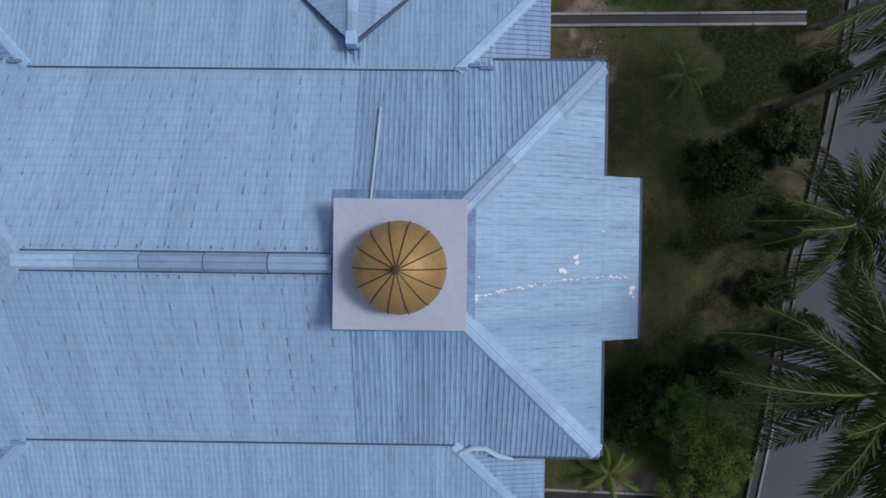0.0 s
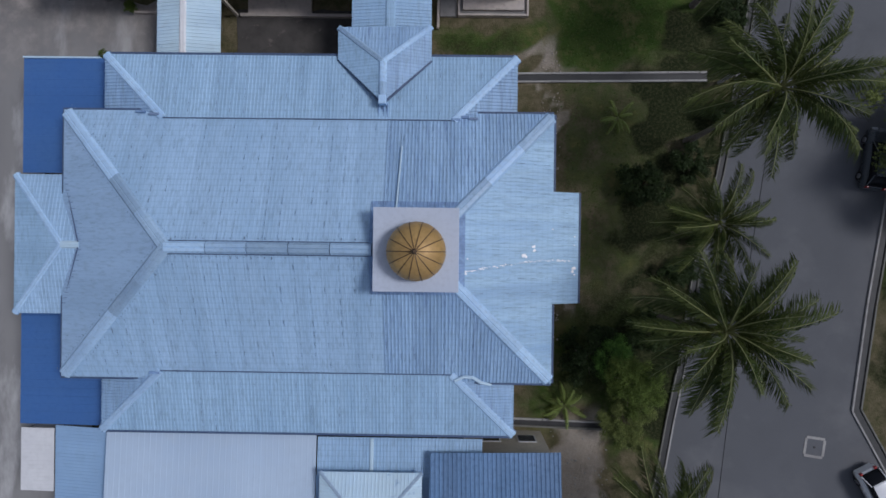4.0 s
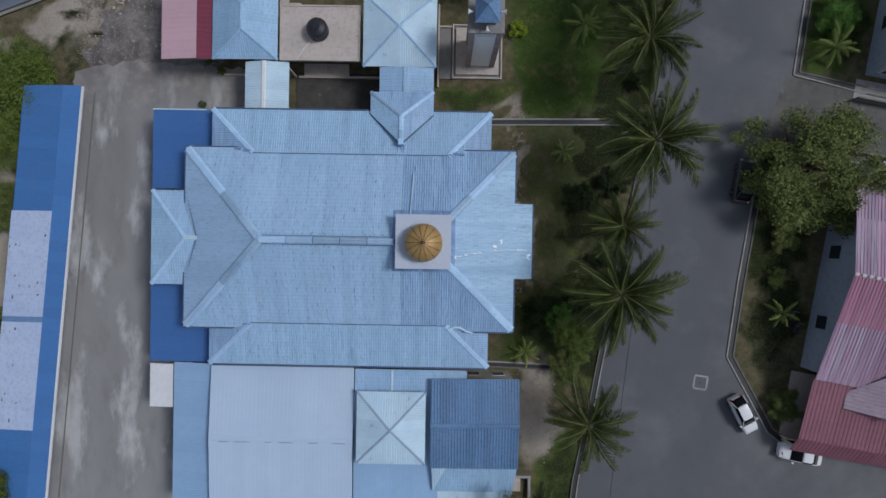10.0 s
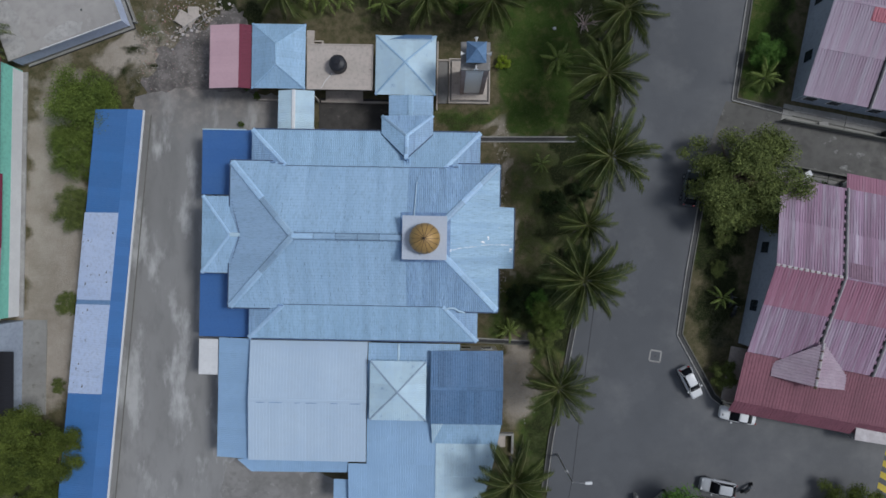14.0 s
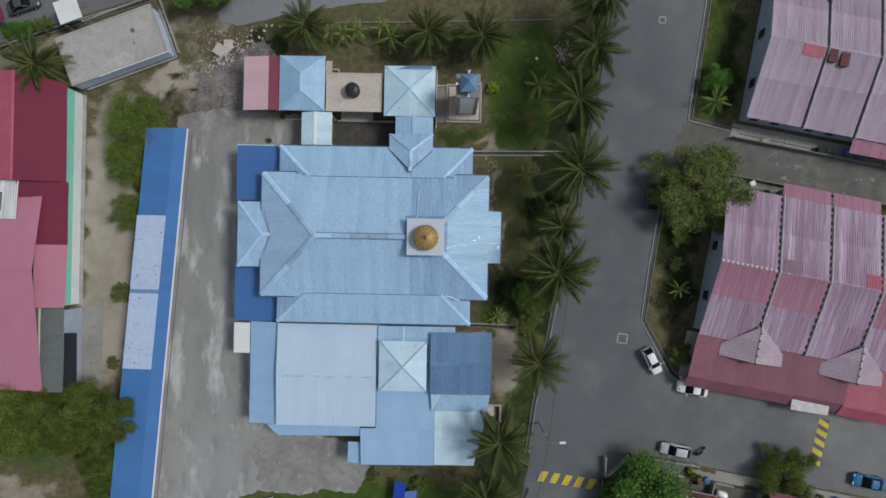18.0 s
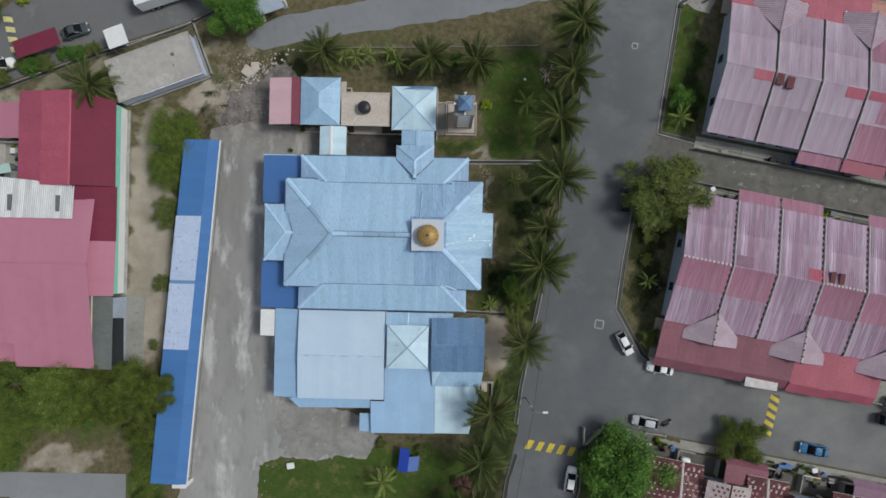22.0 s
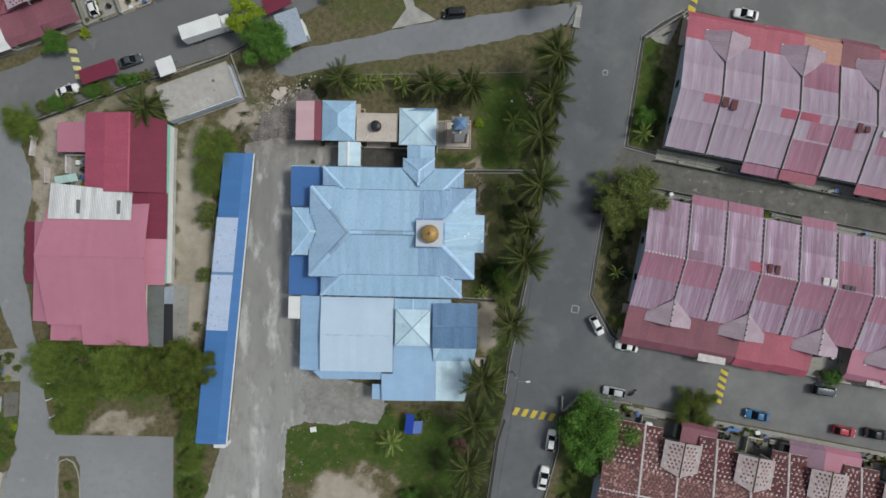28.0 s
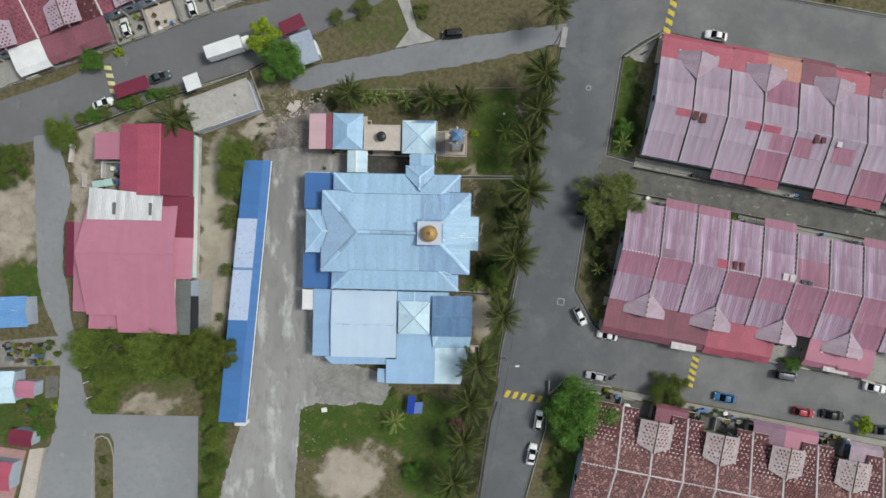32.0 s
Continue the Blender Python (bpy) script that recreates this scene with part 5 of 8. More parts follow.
for dx, dy in ((1, 0), (-1, 0), (0, 1), (0, -1)):
    h = thing("loudspeaker", 4.7 + dx * 1.05, 14.45 + dy * 1.12, 9.7, math.degrees(math.atan2(dy, dx)), "white horn loudspeaker on the minaret's gallery", "loudspeaker", "minaret loudspeakers")
    part("horn", tube([(0, 0, 0), (0.1, 0, 0), (0.3, 0, 0), (0.42, 0, 0)], [0.05, 0.06, 0.13, 0.22], 14), M["white"], h, here=True)
    part("driver", tube([(-0.18, 0, 0), (0, 0, 0)], [0.08, 0.08], 10), M["grey"], h, here=True)
    part("bracket", box(-0.06, -0.03, -0.76, 0.0, 0.03, -0.04), M["pole"], h, here=True)

# ---- hall and kitchens to the south ----
hall = thing("community_hall", -14, -21, 0, 0, "wide hall under a smooth pale blue low-pitched roof", "hall")
sheets([(-18.5, -14.3, 4.1), (-6.0, -14.3, 4.1), (-6.0, -20.6, 4.5), (-18.5, -20.6, 4.5)], M["hall"], hall, width=1.0, rib=0.33, height=0.012, lap=0.004, seed=51)
sheets([(-18.5, -27.05, 4.1), (-6.0, -27.05, 4.1), (-6.0, -20.6, 4.5), (-18.5, -20.6, 4.5)], M["hall"], hall, width=1.0, rib=0.33, height=0.012, lap=0.004, seed=52)
cap((-18.3, -20.6, 4.5), (-6.0, -20.6, 4.5), M["hall"], hall, 0.4, 0.03, 4)
for fx, fl in ((-17.2, 0.9), (-15.6, 1.4), (-13.3, 0.6), (-11.8, 1.2), (-9.4, 0.8), (-7.2, 1.1)):
    part("ridge_flashing", box(fx - fl / 2, -20.85, 4.44, fx + fl / 2, -20.79, 4.52, 0.01), M["blue_stain"], hall)
sheets([(-22.2, -14.25, 3.2), (-18.55, -14.25, 3.75), (-18.55, -27.1, 3.75), (-22.2, -27.1, 3.2)], M["mid"], hall, "lean_to_sheet", width=0.8, rib=0.2, height=0.025, seed=53)
sheets([(-18.5, -27.0, 3.7), (-8.0, -27.0, 3.7), (-8.0, -28.5, 3.3), (-18.4, -28.6, 3.3), (-19.8, -27.2, 3.68)], M["mid"], hall, "lean_to_sheet", width=0.8, rib=0.2, height=0.025, seed=54)
walls(-18.4, -27, -6.1, -14.4, 4.0, M["cream"], hall, 4, 0.1)
for y in (-14.6, -18.7, -22.8, -26.8):
    part("post", tube([(-22.0, y, 0), (-22.0, y, 3.2)], [0.06, 0.06], 8), M["pole"], hall)
awning = thing("awning", -23.4, -16.4, 0, 0, "white sheet awning on thin posts beside the hall", "awning")
sheets([(-24.4, -18.3, 3.1), (-22.3, -18.3, 3.2), (-22.3, -14.45, 3.2), (-24.4, -14.45, 3.1)], M["white"], awning, "awning_sheet", width=1.0, rib=0.25, height=0.015, seed=55)
for x in (-24.3, -22.4):
    for y in (-18.2, -14.6):
        part("post", tube([(x, y, 0), (x, y, 3.1)], [0.04, 0.04], 8), M["pole"], awning)
kitchen = thing("kitchen_block", -2, -27, 0, 0, "kitchen block under mid blue metal roofs", "kitchen")
sheets([(-5.98, -22.3, 4.0), (1.4, -22.3, 4.0), (1.4, -27.4, 3.7), (-5.98, -27.4, 3.7)], M["mid"], kitchen, width=1.0, rib=0.25, height=0.015, seed=56)
sheets([(-7.95, -27.38, 3.69), (1.42, -27.38, 3.69), (1.45, -32.0, 3.4), (-7.85, -32.1, 3.4)], M["mid"], kitchen, width=1.0, rib=0.25, height=0.015, seed=57)
sheets([(-9.6, -29.4, 2.9), (-7.9, -29.4, 3.0), (-7.9, -32.1, 3.0), (-9.6, -32.0, 2.9)], M["mid"], kitchen, "lean_to_sheet", width=0.9, rib=0.25, height=0.015, seed=58)
sheets([(1.4, -24.9, 3.9), (8.0, -24.9, 3.9), (7.2, -28.6, 3.7), (1.4, -28.6, 3.7)], M["pale"], kitchen, width=1.0, rib=0.33, height=0.012, seed=59)
sheets([(1.42, -28.62, 3.69), (7.2, -28.62, 3.69), (6.4, -31.9, 3.5), (1.42, -31.9, 3.5)], M["pale"], kitchen, width=1.0, rib=0.33, height=0.012, seed=60)
sheets([(-5.9, -14.35, 4.2), (3.8, -14.35, 4.2), (3.8, -16.6, 4.35), (-5.9, -16.6, 4.35)], M["blue"], kitchen, width=0.8, rib=0.2, seed=61)
sheets([(-5.98, -16.58, 4.3), (1.6, -16.58, 4.3), (1.6, -22.28, 4.05), (-5.98, -22.28, 4.05)], M["mid"], kitchen, width=1.0, rib=0.25, height=0.015, seed=50)
cap((-2.7, -14.4, 4.24), (-2.7, -16.3, 4.38), M["pale"], kitchen, 0.25, 0.05)
walls(-5.8, -31.7, 1.2, -22.5, 3.4, M["cream"], kitchen, 2, 0.2)
walls(1.2, -31.5, 6.6, -24.9, 3.4, M["cream"], kitchen, 1, 0.2)
lantern = thing("raised_roof", -2.65, -19.2, 0, 0, "square room under a bleached pale blue pyramid roof", "room")
hip(-5.6, -22.3, 0.3, -16.1, 4.95, 5.75, M["pale"], lantern, caps=M["grey_cap"], width=0.8, rib=0.2, seed=62)
walls(-5.3, -22.0, 0.0, -16.4, 4.9, M["cream"], lantern, 0, 0.1)
dining = thing("dining_block", 4.5, -19, 0, 0, "dining block under a dark steel blue ribbed gable roof", "dining block")
sheets([(0.75, -15.0, 4.8), (8.3, -14.85, 4.8), (8.3, -18.75, 5.35), (0.75, -18.85, 5.35)], M["blue_steel"], dining, width=0.76, rib=0.25, height=0.05, rib_width=0.1, seed=63)
sheets([(0.75, -22.65, 4.8), (8.3, -22.6, 4.8), (8.3, -18.75, 5.35), (0.75, -18.85, 5.35)], M["blue_steel"], dining, width=0.76, rib=0.25, height=0.05, rib_width=0.1, seed=64)
cap((0.75, -18.85, 5.35), (8.3, -18.75, 5.35), M["blue_steel"], dining, 0.5, 0.07, 2)
hz = 4.15
sheets([(0.85, -22.4, 4.55), (8.3, -22.4, 4.55), (7.9, -24.9, hz), (1.0, -24.9, hz)], M["blue_low"], dining, "lean_to_sheet", width=0.8, rib=0.2, seed=65)
sheets([(0.85, -22.4, 4.56), (2.3, -22.4, 4.57), (1.02, -24.88, hz + 0.012)], M["pale"], dining, "patch_sheet", width=0.8, rib=0.2, seed=66)
walls(0.9, -22.5, 8.1, -15.0, 4.75, M["cream"], dining, 3, 0.2)

# ---- long parking shed ----
shed = thing("parking_shed", -36, -15, 0, 0, "long open parking shed roofed in bright blue metal with pale panels", "shed")


def shed_x(y, f):
    """Across the shed, from its west edge (0) to its east edge (1)."""
    w, e = -36.4 + (y - 10.7) * 0.0763, -31.05 + (y - 10.7) * 0.0757
    return w + (e - w) * f


def shed_quad(y0, y1, f0, f1, z0, z1, material, seed):
    sheets([(shed_x(y0, f0), y0, z0), (shed_x(y0, f1), y0, z1), (shed_x(y1, f1), y1, z1), (shed_x(y1, f0), y1, z0)], material, shed, width=1.0, rib=0.25, height=0.02, seed=seed)


shed_quad(10.25, -1.0, 0.02, 0.72, 2.75, 3.05, M["blue_shed"], 71)
shed_quad(-1.0, -10.5, 0.0, 0.72, 2.78, 3.08, M["light_panel"], 72)
shed_quad(-10.5, -11.0, 0.0, 0.72, 2.74, 3.04, M["blue_steel"], 73)
shed_quad(-11.0, -20.7, 0.0, 0.72, 2.78, 3.08, M["light_panel"], 74)
shed_quad(-20.7, -40.5, 0.0, 0.72, 2.75, 3.05, M["blue_shed"], 75)
shed_quad(10.25, -40.5, 0.72, 1.0, 3.05, 2.85, M["blue_shed"], 76)
part("gutter", strip([(shed_x(10.2, 1.02), 10.2), (shed_x(-40.5, 1.02), -40.5)], 0.17, 2.72, 2.86), M["white"], shed, "white gutter along the eave")
rs = random.Random(12)
verts, faces = [], []
for i in range(20):
    y = rs.choice((rs.uniform(-10.2, -1.4), rs.uniform(-20.4, -11.4)))
    f = 0.03 if rs.random() < 0.35 else rs.uniform(0.03, 0.66)
    x, z, a, b = shed_x(y, f), 2.78 + 0.3 * f / 0.72 + 0.035, rs.uniform(0.03, 0.09), rs.uniform(0.04, 0.2)
    k = len(verts)
    verts += [(x - a, y - b, z), (x + a, y - b * 0.6, z + 0.01), (x + a * 0.8, y + b, z + 0.01), (x - a * 0.7, y + b * 0.7, z), (x, y, z + 0.02)]
    faces += [(k, k + 1, k + 4), (k + 1, k + 2, k + 4), (k + 2, k + 3, k + 4), (k + 3, k, k + 4)]
tagged(raw("rust_mark", verts, faces, M["rib"], shed, "dark rust marks on the pale sheets"), kind="stuff")
for i in range(13):
    y = 9.9 - i * 4.17
    for f in (0.06, 0.66):
        part("post", tube([(shed_x(y, f), y, 0), (shed_x(y, f), y, 2.75)], [0.06, 0.06], 8), M["pole"], shed)
    part("rafter", tube([(shed_x(y, 0.06), y, 2.66), (shed_x(y, 0.72), y, 2.94), (shed_x(y, 0.94), y, 2.78)], [0.05] * 3, 6), M["pole"], shed)
surface("drain", [(shed_x(10.4, 0.87), 10.4), (shed_x(10.4, 0.893), 10.4), (shed_x(-40.5, 0.893), -40.5), (shed_x(-40.5, 0.87), -40.5)], 0.042, M["moss_wall"], "thin dark gutter channel along the parking shed", "drain")
part("end_box", box(-37.2, -41.3, 0, -35.2, -40.6, 2.5, 0.03), M["white"], shed)

# ---- red-roofed building in the west ----
depot = thing("red_roofed_hall", -56, -6, 0, 0, "large low hall under rose and crimson metal roofs", "hall")
kw = dict(width=1.0, rib=0.33, height=0.007)
sheets([(-65.2, 1.0, 4.9), (-48, 1.0, 4.9), (-48, -8.2, 6.4), (-66.6, -8.2, 6.4)], M["rose"], depot, seed=81, **kw)
sheets([(-59.4, -23.4, 4.2), (-48, -23.4, 4.2), (-48, -8.2, 6.4), (-59.4, -8.2, 6.4)], M["rose"], depot, seed=82, **kw)
sheets([(-65.2, -20.0, 4.69), (-59.4, -20.0, 4.69), (-59.4, -8.2, 6.4), (-66.6, -8.2, 6.4)], M["rose"], depot, seed=80, **kw)
cap((-66.5, -8.2, 6.4), (-48, -8.2, 6.4), M["rose"], depot, 0.4, 0.05, 4)
sheets([(-59.4, 2.9, 4.6), (-55.7, 2.9, 5.187), (-55.7, 16.4, 5.187), (-59.4, 16.4, 4.6)], M["red_dull"], depot, seed=83, **kw)
sheets([(-55.7, 2.9, 5.187), (-51.2, 2.9, 5.9), (-51.2, 16.4, 5.9), (-55.7, 16.4, 5.187)], M["red"], depot, seed=93, **kw)
sheets([(-51.2, 2.9, 5.9), (-45.3, 2.9, 4.5), (-45.4, 15.2, 4.5), (-51.2, 16.4, 5.9)], M["crimson"], depot, seed=84, **kw)
cap((-51.2, 2.9, 5.9), (-51.2, 16.4, 5.9), M["red"], depot, 0.4, 0.05, 3)
sheets([(-51.2, 0.9, 5.2), (-48.3, 0.9, 4.78), (-48.3, 2.95, 4.78), (-51.2, 2.95, 5.2)], M["crimson"], depot, seed=79, **kw)
sheets([(-48.9, -5.0, 4.86), (-45.2, -5.0, 4.2), (-45.2, 2.9, 4.2), (-48.9, 2.9, 4.86)], M["crimson"], depot, seed=85, **kw)
sheets([(-48.9, -12.9, 4.9), (-45.4, -12.9, 4.25), (-45.2, -5.0, 4.25), (-48.9, -5.0, 4.9)], M["rose"], depot, seed=86, **kw)
sheets([(-65.0, -1.9, 5.5), (-50.8, -1.9, 5.5), (-50.8, 3.0, 5.15), (-64.8, 4.2, 5.1)], M["white_sheet"], depot, "white_sheet", width=0.9, rib=0.3, height=0.05, rib_width=0.14, seed=87)
for x in (-59.8, -52.9):
    part("skylight", box(x - 0.25, -0.9, 5.3, x + 0.25, 1.4, 5.62, 0.02), M["grey"], depot)
sheets([(-70.4, -12.9, 3.2), (-68.6, -12.9, 3.6), (-68.6, -2.4, 3.6), (-70.5, -2.4, 3.2)], M["crimson"], depot, seed=88, **kw)
sheets([(-68.6, -19.6, 3.6), (-65.1, -19.6, 4.3), (-65.1, -2.4, 4.3), (-68.6, -2.4, 3.6)], M["rose"], depot, seed=89, **kw)
sheets([(-65.5, -22.9, 3.6), (-59.4, -22.9, 3.6), (-59.4, -20.0, 3.9), (-65.2, -20.0, 3.9)], M["rose"], depot, seed=90, **kw)
part("flat_roof", box(-49.4, -23.6, 3.95, -45.6, -13.0, 4.1, 0.03), M["grey"], depot)
sheets([(-46.0, -23.2, 3.5), (-44.3, -23.2, 3.3), (-44.4, -16.2, 3.3), (-46.0, -16.2, 3.5)], M["black"], depot, "black_canopy", width=1.0, rib=0.5, height=0.02, seed=91)
sheets([(-65.1, 9.8, 3.4), (-59.6, 9.8, 3.8), (-59.6, 15.1, 3.8), (-65.1, 14.9, 3.4)], M["rose"], depot, seed=92, **kw)
part("wall", joined(box(-46.55, -12.8, 1.6, -46.4, 15, 4.0), box(-59, 15.0, 0, -46.55, 15.2, 4.5), box(-59.2, 3, 0, -59, 15.2, 4.5)), M["turquoise"], depot, "turquoise painted outer wall")
walls(-64.8, -19.8, -48.3, 0.8, 4.2, M["cream"], depot, 5, 0.2)
walls(-68.3, -19.4, -65.0, -2.6, 3.5, M["cream"], depot, 0, 0.1)
walls(-48.7, -23.4, -45.8, -13.2, 3.95, M["wall_grey"], depot, 0, 0.1)
walls(-64.9, 10.0, -59.8, 14.8, 3.4, M["cream"], depot, 1, 0.1)
part("dado", box(-46.56, -12.8, 0, -46.38, 15, 1.6), M["white"], depot, "white painted lower wall")
part("plinth", box(-46.38, -13, -0.1, -45.9, 15, 0.12), M["kerb"], depot)
sheets([(-65.6, 4.2, 3.0), (-61.6, 4.9, 3.0), (-61.9, 6.2, 3.15), (-65.7, 5.5, 3.15)], M["turquoise_pale"], depot, "small_awning", width=0.9, rib=0.3, height=0.02, seed=94)
for ax, ay, bx, by in ((-65.2, 6.4, -64.9, 9.7), (-65.0, 9.5, -59.7, 9.75), (-66.4, 10.0, -66.2, 15.4), (-68.9, 4.6, -68.76, 7.4)):
    part("yard_wall", box(ax, ay, -0.1, bx, by, 1.3, 0.02), M["mortar"], depot)
part("yard_slab", box(-46, -24, -0.1, -43.2, -13.2, 0.1), M["concrete"], depot)
part("yard_slab", box(-65, 3.8, -0.1, -59.5, 9.8, 0.1), M["concrete"], depot)

# ---- flat-roofed block and canopies in the north-west ----
block = thing("flat_roofed_block", -40.75, 21.1, 0, 21, "low block with a weathered grey concrete flat roof", "block")
part("roof_slab", box(-7.35, -3.12, 1.95, 5.88, 3.5, 2.15, 0.03), M["block_slab"], block, here=True)
part("screed", slab([(-7.2, -2.9), (-5.4, -2.95), (-4.7, -1.6), (-5.1, -0.4), (-4.4, 0.9), (-4.9, 2.2), (-5.3, 3.2), (-7.2, 3.2)], 2.14, 2.157), M["slab_pale"], block, "paler worn screed at the end of the roof", here=True)
part("screed", slab([(-2.6, -2.8), (1.2, -2.9), (1.9, -1.9), (0.4, -1.2), (-1.4, -1.5), (-2.9, -2.0)], 2.14, 2.156), M["slab_pale"], block, here=True)
part("wall", box(-7.2, -3.0, 0, 5.8, 3.2, 1.95), M["periwinkle"], block, "pale periwinkle painted wall", here=True)
part("base_course", box(-7.2, -3.04, 0, 5.84, -3.0, 0.3), M["moss_wall"], block, here=True)
part("apron", joined(box(-6.6, -3.3, -0.1, 6.2, -3.04, 0.08), box(5.86, -3.04, -0.1, 6.2, 3.6, 0.08)), M["concrete"], block, here=True)
part("apron_gutter", joined(box(-6.6, -3.4, -0.1, 6.3, -3.31, 0.05), box(6.21, -3.3, -0.1, 6.3, 3.6, 0.05)), M["drain"], block, here=True)
part("edge_pipe", tube([(5.8, -2.9, 2.2), (5.8, 3.3, 2.2)], [0.05, 0.05], 6), M["kerb"], block, here=True)
part("roof_edge", box(-3.6, -3.17, 2.0, 5.9, -3.1, 2.17, 0.02), M["tile_white"], block, "pale painted roof edge", here=True)
part("parapet", box(-7.3, 3.3, 2.15, 5.5, 3.5, 2.22), M["block_slab"], block, here=True)
part("roof_outlet", tube([(2.6, 1.0, 2.13), (2.6, 1.0, 2.25)], [0.28, 0.28], 16), M["grey"], block, here=True)
part("roof_outlet", tube([(2.2, -0.6, 2.13), (2.2, -0.6, 2.21)], [0.12, 0.12], 12), M["grey"], block, here=True)
canopy = thing("white_canopy", -46.8, 25.2, 0, 21, "small white canopy on posts beside the concrete block", "canopy")
part("canopy_top", box(-1.5, -1.5, 2.7, 1.5, 1.5, 2.82, 0.03), M["white"], canopy, here=True)
for a in (-1.3, 1.3):
    for b in (-1.3, 1.3):
        part("post", tube([(a, b, 0), (a, b, 2.7)], [0.05, 0.05], 8), M["pole"], canopy, here=True)


def car_port(x, y, rz, lx, ly, z, material, label, name="carport"):
    o = thing(name, x, y, 0, rz, label, name.replace("_", " "), "carports")
    m = place_of(o)
    q = [tuple(m @ Vector(v)) for v in ((-lx / 2, -ly / 2, z - 0.15), (lx / 2, -ly / 2, z - 0.15), (lx / 2, ly / 2, z), (-lx / 2, ly / 2, z))]
    sheets(q, material, o, width=1.0, rib=0.25, height=0.02, seed=int(abs(x)))
    for a in (-lx / 2 + 0.2, lx / 2 - 0.2):
        for b in (-ly / 2 + 0.2, ly / 2 - 0.2):
            part("post", tube([(a, b, 0), (a, b, z - 0.16)], [0.05, 0.05], 8), M["pole"], o, here=True)


car_port(-58.9, 24.2, 20, 6.8, 2.6, 2.4, M["crimson"], "maroon metal carport at the street's edge")
car_port(-27.8, 36.9, 25, 4.8, 2.6, 2.4, M["crimson"], "maroon metal carport beside a leafy tree")
car_port(-25.1, 32.2, 20, 4.2, 6.2, 2.8, M["wall_grey"], "grey sheet-roofed shelter between two white counters")
for cx, cy in ((-23.0, 32.4), (-26.3, 30.2)):
    ct = thing("counter", cx, cy, 0, 20, "long white stall counter beside the grey shelter", "counter", "stall counters")
    part("counter_top", box(-0.35, -1.5, 2.45, 0.35, 1.5, 2.55, 0.02), M["white"], ct, here=True)
    part("counter_body", box(-0.3, -1.45, 0, 0.3, 1.45, 2.45, 0.02), M["white"], ct, here=True)

# ---- terraces ----
def nibs(at, u0, u1, v0, v1, du, dv, material, parent, size, seed):
    """Raised spots in staggered rows over a slope, the pale ones drawing each tile's highlight; at(u, v) gives the
    slope's point.
    """
    rng = random.Random(seed)
    verts, faces = [], []
    for j in range(int((v1 - v0) / dv)):
        for i in range(int((u1 - u0) / du)):
            if rng.random() < 0.05:
                continue
            u, v = u0 + (i + 0.5 * (j % 2) + 0.25) * du, v0 + (j + 0.5) * dv
            a, b = size * rng.uniform(0.85, 1.1), size * rng.uniform(0.85, 1.2)
            k = len(verts)
            verts += [at(u - a * 1.35, v - b), at(u + a * 0.65, v - b), at(u + a * 1.35, v + b), at(u - a * 0.65, v + b), tuple(Vector(at(u, v)) + Vector((0, 0, 0.035)))]
            faces += [(k, k + 1, k + 4), (k + 1, k + 2, k + 4), (k + 2, k + 3, k + 4), (k + 3, k, k + 4)]
    tagged(raw("tile_nose", verts, faces, material, parent), kind="stuff")


